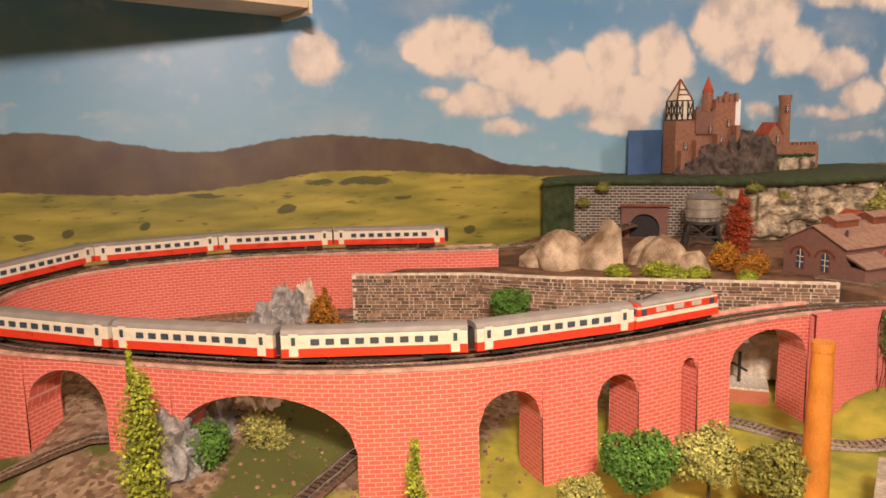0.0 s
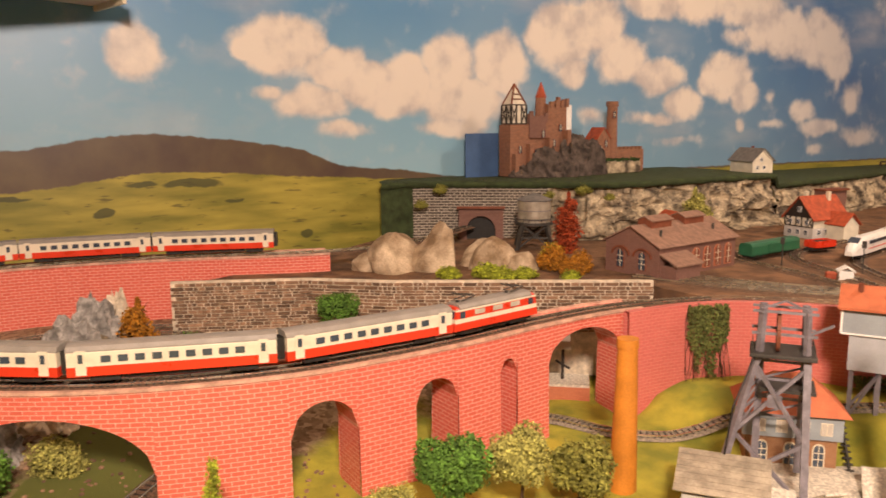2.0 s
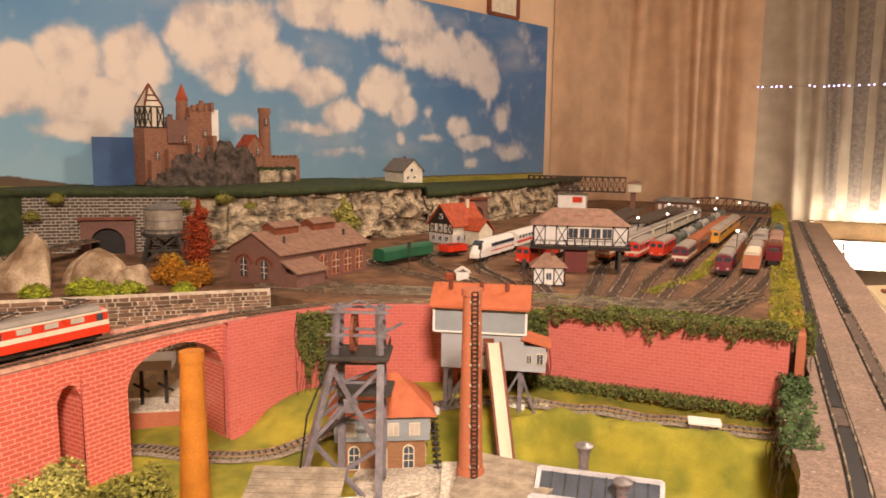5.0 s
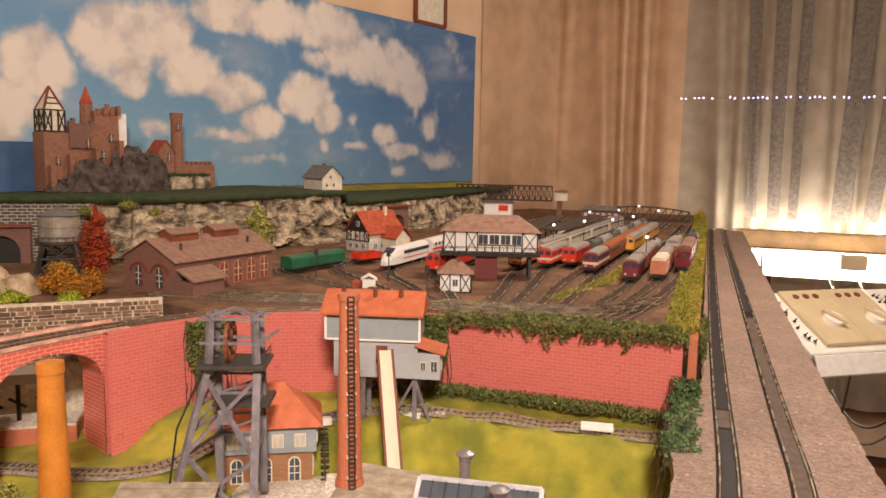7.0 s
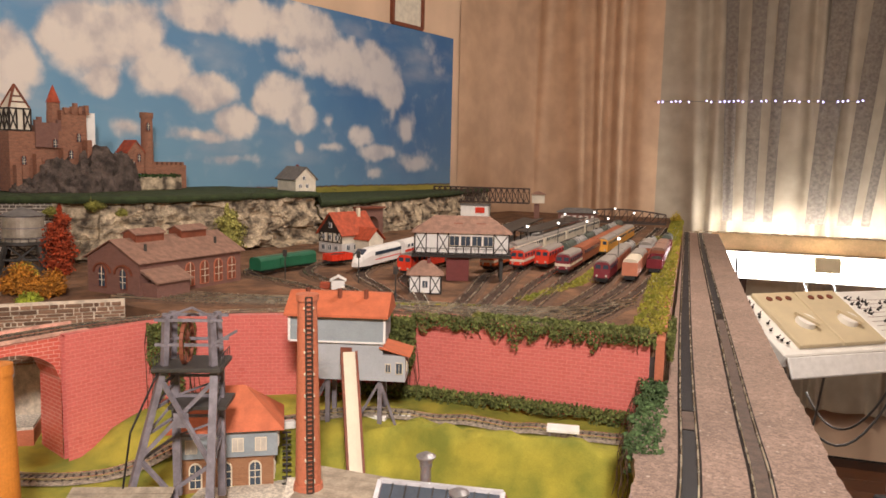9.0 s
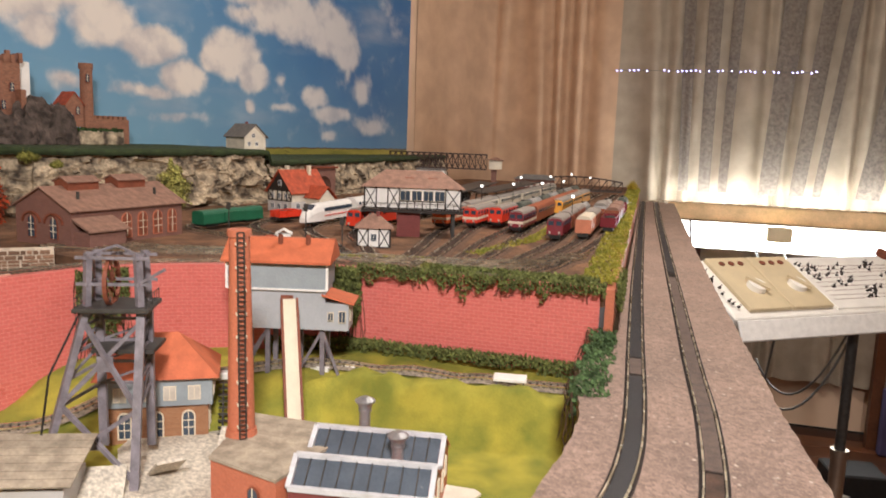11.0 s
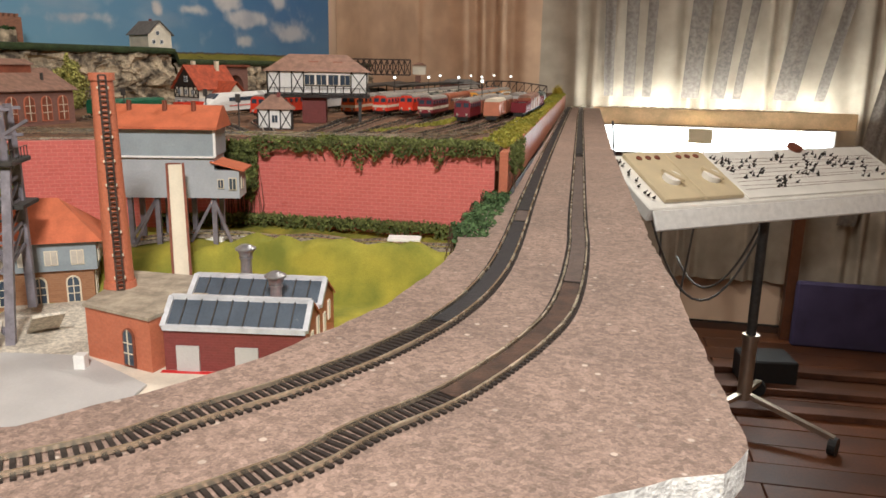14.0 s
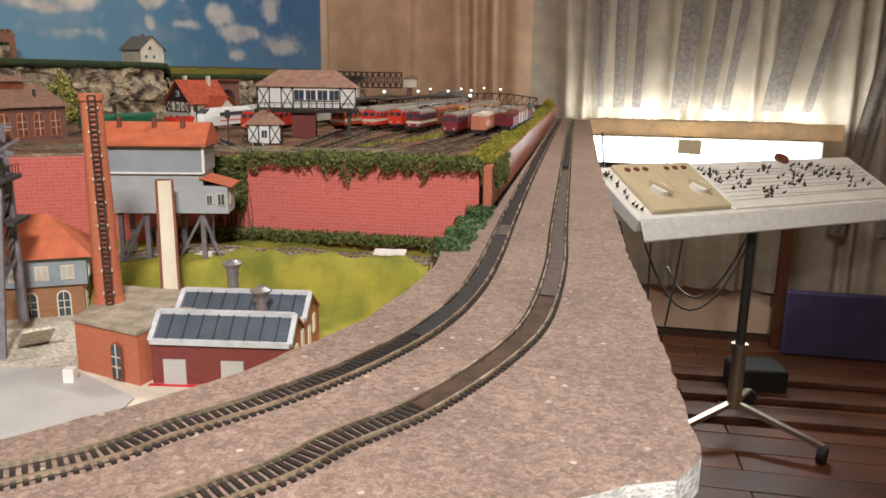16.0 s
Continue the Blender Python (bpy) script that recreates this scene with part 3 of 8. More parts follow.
def curtains():
    m = mat("beige_drape", (0.54, 0.355, 0.225), 0.85, var=0.12, scale=12, fine=900, bump=0.2)
    net = mat("grey_beige_net", (0.36, 0.295, 0.22), 0.85, var=0.14, scale=12, fine=900, bump=0.2)
    lace = mat("brown_lace_strip", (0.11, 0.09, 0.075), 0.9, var=0.4, scale=75, fine=420, bump=0.3, second=(0.21, 0.175, 0.14))

    def sheet(x0, x1, z0, z1, y, depth, freq, slant=0.0, seed=0.0):
        bm = B()
        n, k = max(4, int((x1 - x0) / 0.006)), 12
        rows = []
        for j in range(k + 1):
            v = j / k
            z = z0 + (z1 - z0) * v
            row = []
            for i in range(n + 1):
                x = x0 + (x1 - x0) * i / n
                ph = x * freq + 1.3 * noise.noise(Vector((x * 4, seed, v * 0.6)))
                amp = depth * (0.5 + 0.7 * abs(noise.noise(Vector((x * 3, seed + 5, 0)))))
                yy = y + amp * math.sin(ph * 6.283) + 0.01 * noise.noise(Vector((x * 9, v * 3, seed)))
                if x < -0.86:
                    yy -= (-0.86 - x) * 2.6
                row.append(bm.verts.new((x + slant * (v - 0.5) * (x - 0.2), yy, z)))
            rows.append(row)
        for a, c in zip(rows[:-1], rows[1:]):
            for i in range(n):
                bm.faces.new((a[i], a[i + 1], c[i + 1], c[i]))
        return bm

    th = thing("net_curtain", "beige net curtain hanging in folds before the window wall", "curtain")
    part("curtain_cloth", sheet(-1.085, -0.276, -0.80, CEIL - 0.05, 3.735, 0.030, 8.0), m, th, smooth=True)
    part("net_cloth", sheet(-0.28, 2.4, -0.80, CEIL - 0.05, 3.735, 0.030, 8.0), net, th, "pale grey-beige net", smooth=True)
    for i, (x, w) in enumerate(((0.00, .05), (.10, .06), (.20, .045), (.40, .09), (.55, .07), (.66, .04), (.86, .11), (1.06, .05), (1.25, .09), (1.5, .1), (1.8, .1))):
        part("lace_strip", sheet(x, x + w, 0.05 if x < 1.2 else -0.5, CEIL - 0.06, 3.690, 0.006, 14.0, slant=0.28, seed=i * 1.7), lace, th, "brown open lace strip", smooth=True)
    bm = B()
    tube(bm, (-1.0, 3.735, CEIL - 0.03), (2.4, 3.735, CEIL - 0.03), 0.012)
    solid("curtain_rail", bm, M["white"], "white curtain rail along the ceiling", "curtain rail", "structure", smooth=True)
    # a string of small violet lights behind the lace
    led = glow_mat("violet_led", (0.62, 0.55, 1.0), 4.0)
    th = thing("light_string", "string of tiny violet lights across the curtain", "light string")
    bm = B()
    tube(bm, (-0.30, 3.655, 0.585), (0.56, 3.655, 0.585), 0.0012, seg=6)
    part("wire", bm, M["cable"], th)
    rnd = random.Random(8)
    bulb = B()
    bmesh.ops.create_icosphere(bulb, subdivisions=1, radius=0.004)
    me = mesh_of("bulb", bulb, led)
    for i in range(46):
        x = -0.30 + i * 0.019
        if rnd.random() < 0.3:
            continue
        o = new("bulb", me)
        o.parent = th
        o.matrix_basis = pose(x, 3.652, 0.585 + rnd.uniform(-0.003, 0.003))


# ---- the layout: boards and ground ----
def board():
    left = [(-0.277, 0.302), (-0.231, 0.363), (-0.205, 0.402), (-0.175, 0.476), (-0.157, 0.526), (-0.144, 0.608), (-0.136, 0.713), (-0.148, 0.80), (-0.151, 0.88), (-0.118, 0.96), (-0.118, 1.06), (-0.135, 3.55)]
    right = [(0.012, 3.55), (0.032, 1.709), (0.045, 1.108), (0.049, 0.96), (0.052, 0.79), (0.062, 0.62), (0.060, 0.583), (0.065, 0.449), (0.067, 0.361)]
    near = [(0.052, 0.334), (0.03, 0.325), (-0.02, 0.290), (-0.15, 0.20), (-0.32, 0.13), (-0.50, 0.08), (-0.52, 0.20), (-0.40, 0.25), (-0.33, 0.277)]
    pts = left + right + near
    # the sawn edge is a little ragged
    rnd = random.Random(5)
    fine = []
    for i, p in enumerate(pts):
        q = pts[(i + 1) % len(pts)]
        n = max(1, int(math.dist(p, q) / 0.012))
        for k in range(n):
            f = k / n
            j = 0.0012 if n > 1 else 0
            fine.append((p[0] + (q[0] - p[0]) * f + rnd.uniform(-j, j), p[1] + (q[1] - p[1]) * f + rnd.uniform(-j, j)))
    bm = B()
    prism(bm, fine, -0.019, 0.0)
    ob = solid("track_board", bm, M["chipboard"], "bare brown chipboard track board with a rough sawn edge", "board", "structure")
    ob.data.materials.append(M["board_edge"])
    for p in ob.data.polygons:
        if abs(p.normal.z) < 0.5 and p.center.y < 0.6 and p.center.x > -0.25 and p.normal.y < 0.3:
            p.material_index = 1
    # supports below the board
    for x, y in ((-0.06, 0.55), (-0.06, 1.9), (-0.06, 3.2)):
        bm = B()
        box(bm, (x, y, (FLOOR - 0.019) / 2), (0.045, 0.045, -FLOOR - 0.019))
        solid("board_leg", bm, M["floor_wood"], "square dark wooden leg below the track board", "table leg", "structure")
    bm = B()
    box(bm, (-0.22, 0.87, (FLOOR - 0.14) / 2), (0.012, 5.0, -FLOOR - 0.14))
    solid("side_panel", bm, M["floor_base"], "dark panel closing the space below the layout", "panel", "structure")


def ground_z(x, y):
    n = noise.fractal(Vector((x * 7, y * 7, 0)), 1.0, 2.0, 3)
    z = GROUND + 0.004 * n
    # meadow that swells up towards the back wall, right of the viaduct
    if x > -0.86:
        k = min(1, max(0, (-0.45 - x) / 0.18))
        y0 = 0.855 - 0.135 * k + 0.022 * noise.noise(Vector((x * 9, 0.4, 7)))
        f = min(1, max(0, (y - y0) / (0.035 + 0.125 * k)))
        z += 0.046 * f * f * (3 - 2 * f) + 0.007 * f * noise.noise(Vector((x * 14, y * 14, 3)))
        z += 0.020 * (1 - k) * math.exp(-((y - y0 - 0.035) / 0.013) ** 2) * (1 + 0.8 * noise.noise(Vector((x * 30, y * 12, 1))))
    # the ground within the loop climbs towards the back
    if x < -1.0 and y > -0.3:
        f = min(1, max(0, (-1.05 - x) / 0.5))
        z += 0.09 * f * min(1, (y + 0.3) / 0.15)
    return z


def terrain():
    bm = B()
    x0, x1, y0, y1, st = -2.45, -0.10, -1.3, 1.10, 0.0125
    nx, ny = int((x1 - x0) / st), int((y1 - y0) / st)
    g = []
    for j in range(ny + 1):
        row = []
        for i in range(nx + 1):
            x, y = x0 + i * st, y0 + j * st
            z = ground_z(x, y)
            row.append(bm.verts.new((x, y, z)))
        g.append(row)
    for j in range(ny):
        for i in range(nx):
            bm.faces.new((g[j][i], g[j][i + 1], g[j + 1][i + 1], g[j + 1][i]))
    solid("ground", bm, M["meadow"], "yellow-green flocked meadow and brown earth ground of the model landscape", "ground", "structure", smooth=True)
    bm = B()
    box(bm, (-1.28, -0.1, GROUND - 0.03), (2.35, 2.4, 0.012))
    solid("base_board", bm, M["beam_wood"], "wooden base board under the model landscape", "board", "structure")


STONE_PATH = [(-1.551, 0.354), (-1.395, 0.537), (-1.263, 0.626), (-1.248, 0.643), (-0.929, 0.933)]
FRONT_WALL = [(-0.869, 0.752), (-0.842, 0.83), (-0.80, 0.905), (-0.74, 0.955), (-0.66, 0.995), (-0.52, 1.052), (-0.40, 1.058), (-0.137, 1.056)]


def yard_slab():
    pts = [(x - 0.011, y + 0.013) for x, y in STONE_PATH] + [(-0.86, 0.93), (-0.81, 0.93), (-0.735, 0.975), (-0.655, 1.012), (-0.515, 1.066), (-0.39, 1.072), (-0.139, 1.070), (-0.150, 3.55),
                        (-0.99, 3.55), (-1.55, 1.6), (-1.72, 1.0), (-1.60, 0.62)]
    bm = B()
    prism(bm, pts, 0.03, YARD)
    solid("yard", bm, M["earth"], "brown earth and ballast surface of the model station yard", "ground", "structure")
    # low wall between the yard and the track board
    bm = B()
    prism(bm, [(-0.137, 1.056), (-0.125, 1.056), (-0.138, 3.5), (-0.150, 3.5)], 0.0005, YARD - 0.002)
    solid("side_wall", bm, M["orange_brick"], "low red brick-paper wall between yard and track board", "wall", "structure")


def front_wall():
    run = curve_through([(x, y, 0) for x, y in FRONT_WALL], 0.012)
    sd = sides(run)
    bm = B()
    uv = bm.loops.layers.uv.new("uv")
    prev = None
    for i, (p, s) in enumerate(zip(run, sd)):
        a, b_ = p, p + s * 0.012
        cur = [bm.verts.new((a.x, a.y, GROUND - 0.01)), bm.verts.new((a.x, a.y, YARD + 0.0)), bm.verts.new((b_.x, b_.y, YARD + 0.0)), bm.verts.new((b_.x, b_.y, GROUND - 0.01))]
        if prev:
            for k in range(4):
                f = bm.faces.new((prev[k], prev[(k + 1) % 4], cur[(k + 1) % 4], cur[k]))
                for l in f.loops:
                    l[uv].uv = ((i if l.vert in cur else i - 1) * 0.012, l.vert.co.z)
        prev = cur
    solid("retaining_wall", bm, M["pink_wall"], "tall red brick-paper retaining wall of the station yard", "wall", "structure")


LOOP = [(-0.45, 1.13, .06), (-0.60, 1.062, .06), (-0.72, 1.0, .06), (-0.80, .945, .06), (-.868, .86, .06), (-.918, .752, .06), (-.949, .62, .06), (-.971, .465, .06), (-.999, .345, .06), (-1.03, .243, .06), (-1.100, .120, .06),
        (-1.18, .025, .06), (-1.297, -.075, .06), (-1.36, -.130, .062), (-1.45, -.210, .066), (-1.56, -.262, .072), (-1.69, -.250, .079), (-1.80, -.175, .086),
        (-1.855, -.02, .09), (-1.805, .20, .092), (-1.69, .405, .094), (-1.50, .66, .096), (-1.46, .85, .096), (-1.54, 1.13, .096)]
LOOP_RUN = curve_through(LOOP, 0.008)
HALF = 0.030


def nearest(run, x, y):
    return min(range(len(run)), key=lambda i: (run[i].x - x) ** 2 + (run[i].y - y) ** 2)


def viaduct():
    """One mesh of piers, arches and deck along the loop, the camera's side being its outer side."""
    run, sd = LOOP_RUN, sides(LOOP_RUN)
    first, last = nearest(run, -0.885, 0.80), nearest(run, -1.50, 0.66)
    arches = []
    # ends of each opening, springing height, crown height
    for a, b_, zs, zt in (((-.869, .752), (-.920, .614), -.004, .042), ((-.928, .558), (-.933, .519), .004, .024), ((-.944, .451), (-.958, .389), -.012, .021), ((-.978, .308), (-1.004, .225), -.022, .022),
                          ((-1.078, .099), (-1.245, -.071), -.045, .028), ((-1.320, -.137), (-1.405, -.219), -.012, .046), ((-1.455, -.262), (-1.585, -.30), -.01, .048)):
        i, j = sorted((nearest(run, *a), nearest(run, *b_)))
        arches.append((i, j, zs, zt))

    def low(i):
        for a, b_, zs, zt in arches:
            if a <= i <= b_:
                m, r = (a + b_) / 2, (b_ - a) / 2
                return zs + (zt - zs) * math.sqrt(max(0, 1 - ((i - m) / (r + 1e-6)) ** 2))
        return None

    bm = B()
    uv = bm.loops.layers.uv.new("uv")

    def quad(vs, us):
        f = bm.faces.new([bm.verts.new(v) for v in vs])
        for l, u in zip(f.loops, us):
            l[uv].uv = u

    base = GROUND - 0.012
    for i in range(first, last):
        p, q, s, t = run[i], run[i + 1], sd[i], sd[i + 1]
        u0, u1 = i * 0.008, (i + 1) * 0.008
        la, lb = low(i), low(i + 1)
        open_ = la is not None and lb is not None
        za, zb = (la, lb) if open_ else (base, base)
        for side in (1, -1):
            a, b_ = p + s * HALF * side, q + t * HALF * side
            # a slight batter towards the foot
            fa, fb = p + s * (HALF + (0.004 if not open_ else 0.0)) * side, q + t * (HALF + (0.004 if not open_ else 0.0)) * side
            quad([(fa.x, fa.y, za), (fb.x, fb.y, zb), (b_.x, b_.y, q.z - 0.003), (a.x, a.y, p.z - 0.003)], [(u0, za), (u1, zb), (u1, q.z), (u0, p.z)])
        a, b_, c, d = p + s * HALF, q + t * HALF, q - t * HALF, p - s * HALF
        quad([(a.x, a.y, p.z - 0.003), (b_.x, b_.y, q.z - 0.003), (c.x, c.y, q.z - 0.003), (d.x, d.y, p.z - 0.003)], [(u0, 0), (u1, 0), (u1, .06), (u0, .06)])
        if open_:
            quad([(a.x, a.y, za), (b_.x, b_.y, zb), (c.x, c.y, zb), (d.x, d.y, za)], [(0, u0), (0, u1), (.06, u1), (.06, u0)])
        # upright pier faces where an opening begins or ends
        for here, there, k in ((la, lb, i + 1), (lb, la, i)):
            if here is None and there is not None:
                e, w = run[k], sd[k]
                m_, n_ = e + w * HALF, e - w * HALF
                quad([(m_.x, m_.y, base), (n_.x, n_.y, base), (n_.x, n_.y, there), (m_.x, m_.y, there)], [(0, base), (.06, base), (.06, there), (0, there)])
    via = thing("viaduct", "curved red brick-paper railway viaduct with round arches", "viaduct", kind="structure")
    part("arched_wall", bm, M["red_brick"], via)
    for side in (1, -1):
        bm = B()
        prev = None
        for i in range(first, last + 1):
            p, s = run[i], sd[i] * side
            cur = [bm.verts.new((*(p + s * (HALF - 0.004)).xy, p.z - 0.0028)), bm.verts.new((*(p + s * (HALF + 0.0025)).xy, p.z - 0.0028)),
                   bm.verts.new((*(p + s * (HALF + 0.0025)).xy, p.z + 0.0012)), bm.verts.new((*(p + s * (HALF - 0.004)).xy, p.z + 0.0012))]
            if prev:
                for k in range(4):
                    bm.faces.new((prev[k], prev[(k + 1) % 4], cur[(k + 1) % 4], cur[k]))
            prev = cur
        part("coping", bm, M["coping"], via, "pale paper-edged coping strip")


def track(name, label, run, sleepers=True, singles=0, spacing=0.0085, bed=None, group="tracks", near=0):
    """Two rails on sleepers along a run; the first `singles` sleepers from `near` on are pieces of their own."""
    th = thing(name, label, "track", group=group)
    sd = sides(run)
    for side in (1, -1):
        bm = B()
        prev = None
        for p, s in zip(run, sd):
            c = p + s * 0.00825 * side
            cur = [bm.verts.new((*(c + s * w).xy, c.z + h)) for w, h in ((-0.0008, 0.0012), (0.0008, 0.0012), (0.0008, 0.0036), (-0.0008, 0.0036))]
            if prev:
                for k in range(4):
                    bm.faces.new((prev[k], prev[(k + 1) % 4], cur[(k + 1) % 4], cur[k]))
            prev = cur
        part("rail", bm, M["rail"], th)
    if bed:
        bm = B()
        prev = None
        for p, s in zip(run, sd):
            cur = [bm.verts.new((*(p + s * w).xy, p.z + h)) for w, h in ((-0.019, -0.002), (-0.014, 0.0006), (0.014, 0.0006), (0.019, -0.002))]
            if prev:
                for k in range(3):
                    bm.faces.new((prev[k], prev[k + 1], cur[k + 1], cur[k]))
            prev = cur
        part("ballast_bed", bm, bed, th)
    if sleepers:
        step = (run[1] - run[0]).length
        stride = max(1, round(spacing / step))
        rest = B()
        one = B()
        box(one, (0, 0, 0.0006), (0.0024, 0.0232, 0.0016))
        me = mesh_of("sleeper", one, M["sleeper"])
        made = 0
        for i in range(0, len(run) - 1, stride):
            p, s = run[i], sd[i]
            a = math.atan2(-s.x, s.y)
            if near <= i and made < singles:
                o = new("sleeper", me)
                o.parent = th
                o.matrix_basis = Matrix.Translation(p) @ Matrix.Rotation(a, 4, "Z")
                made += 1
            else:
                box(rest, (p.x, p.y, p.z + 0.0006), (0.0024, 0.0232, 0.0016), a)
        if len(rest.verts):
            tagged(part("sleeper_run", rest, M["sleeper"], th), kind="stuff")
        else:
            rest.free()
    return th


def tracks():
    inner = curve_through([(-0.50, .115, 0), (-0.36, .185, 0), (-0.232, .284, 0), (-.2, .328, 0), (-.161, .382, 0), (-.129, .444, 0), (-.104, .519, 0), (-.090, .614, 0), (-.087, .75, 0), (-.094, 1.06, 0), (-.102, 1.55, 0), (-.114, 2.72, 0), (-.120, 3.54, 0)], 0.005)
    outer = curve_through([(-0.30, .15, 0), (-0.21, .21, 0), (-.137, .29, 0), (-.112, .335, 0), (-.078, .388, 0), (-.043, .481, 0), (-.026, .574, 0), (-.021, .744, 0), (-.026, .955, 0), (-.037, 1.575, 0), (-.058, 2.8, 0), (-.066, 3.54, 0)], 0.005)
    board_tracks = [track("board_track", "bare model railway track screwed to the chipboard", inner, singles=290, near=30, spacing=0.005)]
    board_tracks.append(track("board_track", "model railway track with a worn brown section on chipboard", outer, singles=290, near=10, spacing=0.005))
    # bands laid between the rails
    for run, y0, y1, key in ((inner, .50, .86, "infill_dark"), (inner, .862, .93, "infill_grey"), (inner, .932, 3.5, "infill_dark"),
                             (outer, .38, .62, "infill_brown"), (outer, .622, 1.54, "infill_grey"), (outer, 1.60, 3.5, "infill_dark")):
        seg = [i for i, p in enumerate(run) if y0 <= p.y <= y1]
        sd = sides(run)
        bm = B()
        prev = None
        for i in seg:
            p, q = run[i], sd[i]
            cur = [bm.verts.new((*(p + q * w).xy, h)) for w, h in ((-.0070, .0008), (-.0066, .0021), (.0066, .0021), (.0070, .0008))]
            if prev:
                for k in range(3):
                    bm.faces.new((prev[k], prev[k + 1], cur[k + 1], cur[k]))
            prev = cur
        part("band", bm, M[key], board_tracks[0 if run is inner else 1])
    # the loop over the viaduct
    track("viaduct_track", "model railway track curving over the viaduct", [Vector((p.x, p.y, p.z - 0.0022)) for p in LOOP_RUN], bed=M["ballast"], spacing=0.008)
    # the line at the foot of the retaining wall
    low = curve_through([(-1.05, .62, GROUND + .006), (-.95, .67, GROUND + .006), (-.82, .70, -.098), (-.72, .80, -.085), (-.60, .90, -.068), (-.45, .955, -.062), (-.14, .985, -.062)], 0.0045)
    low = [Vector((q.x, q.y, ground_z(q.x, q.y) + 0.0035)) for q in low]
    track("meadow_track", "narrow branch line track along the meadow", low, bed=M["grey_ballast"], spacing=0.009)
    # under the viaduct, within the loop
    for a in ([(-1.46, -.40), (-1.37, -.20), (-1.33, -.02), (-1.40, .20), (-1.55, .42), (-1.60, .52)],
              [(-1.06, -.06), (-1.14, .10), (-1.22, .24), (-1.38, .42), (-1.55, .55)],
              [(-1.60, -.12), (-1.69, .05), (-1.66, .22), (-1.58, .38), (-1.45, .52)],
              [(-1.56, -.12), (-1.64, .05), (-1.61, .20), (-1.53, .36), (-1.42, .48)]):
        run = curve_through([(x, y, 0) for x, y in a], 0.005)
        track("lower_track", "dark track passing below the viaduct arches", [Vector((p.x, p.y, ground_z(p.x, p.y) + .004)) for p in run], bed=M["ballast"], spacing=0.01)
    # station throat and yard
    z = YARD + 0.002
    ends = [(-.955, 1.32), (-.86, 1.40), (-.745, 1.42), (-.64, 1.40), (-.50, 1.52), (-.45, 1.60), (-.385, 1.38), (-.34, 1.55), (-.262, 1.48), (-.215, 1.54), (-.170, 1.65)]
    for i, (x, y) in enumerate(ends):
        far = (x * 0.72 - 0.03 - (0.10 if x < -0.7 else 0.0), 2.95)
        start = (-0.60 + 0.035 * i, 1.085 + 0.008 * (i % 3), z)
        mid = (start[0] * 0.55 + x * 0.45 + 0.01, 1.10 + (y - 1.10) * 0.35 + 0.02, z)
        tail = [(x * 0.86 + far[0] * 0.14, y + 0.3, z), (*far, z)] if i else [(x + .045, y + .22, z)]
        run = curve_through([(start[0] - 0.10, 1.10, z), start, mid, (x, y, z), *tail], 0.006)
        track("yard_track", "rusty brown track in the station yard", run, spacing=0.010, bed=M["ballast"])
    for k in range(3):
        off = k * 0.032
        run = curve_through([(-1.0 - off * .6, .99 + off, z), (-.82, 1.015 + off * .9, z), (-.62, 1.085 + off * .7, z), (-.40, 1.10 + off, z), (-.26, 1.16 + off, z), (-.19, 1.30 + off, z)], 0.006)
        track("throat_track", "track crossing the front of the station yard", run, spacing=0.010, bed=M["ballast"])


def stone_wall():
    th = thing("stone_wall", "rough brown stone retaining wall with pale mortar", "wall", kind="structure")
    run = []
    for (xa, ya), (xb, yb) in zip(STONE_PATH[:-1], STONE_PATH[1:]):
        n = max(1, round(math.dist((xa, ya), (xb, yb)) / 0.004))
        run += [Vector((xa + (xb - xa) * k / n, ya + (yb - ya) * k / n, 0)) for k in range(n)]
    run.append(Vector((*STONE_PATH[-1], 0)))
    sd = sides(run)
    top, bot = 0.073, -0.10
    bm = B()
    prev = None
    for p, s in zip(run, sd):
        a, b_ = p, p + s * 0.008
        cur = [bm.verts.new((*a.xy, bot)), bm.verts.new((*a.xy, top)), bm.verts.new((*b_.xy, top)), bm.verts.new((*b_.xy, bot))]
        if prev:
            for k in range(4):
                bm.faces.new((prev[k], prev[(k + 1) % 4], cur[(k + 1) % 4], cur[k]))
        prev = cur
    part("mortar_core", bm, M["mortar"], th)
    rnd = random.Random(11)
    shapes = []
    for i in range(5):
        s = B()
        box(s, (0, 0, 0), (1, 0.0040, 1))
        for v in s.verts:
            v.co += Vector((rnd.uniform(-.06, .06), 0, rnd.uniform(-.08, .08)))
        shapes.append(mesh_of("stone", s, M["stone"]))
    rest = B()
    z, row, made = top - 0.003, 0, 0
    while z > -0.02:
        h = rnd.uniform(0.0045, 0.0072)
        i = rnd.randrange(0, 3)
        while i < len(run) - 2:
            w = rnd.choice((0.008, 0.012, 0.016, 0.024))
            k = min(len(run) - 1, i + int(w / 0.004))
            if k <= i:
                break
            a, b_ = run[i], run[k]
            mid, ln = (a + b_) / 2, (b_ - a).length - 0.0018
            m4 = Matrix.Translation((mid.x, mid.y, z - h / 2)) @ Matrix.Rotation(math.atan2(b_.y - a.y, b_.x - a.x), 4, "Z") @ Matrix.Diagonal((max(ln, .003), 1, h - 0.0016, 1))
            if made < 300 and mid.y > 0.55:
                o = new("stone", rnd.choice(shapes))
                o.parent = th
                o.matrix_basis = m4
                made += 1
            else:
                box(rest, (0, 0, 0), (1, 0.0040, 1), m=m4)
            i = k
        z -= h
        row += 1
    tagged(part("stone_courses", rest, M["stone_rest"], th), kind="stuff")


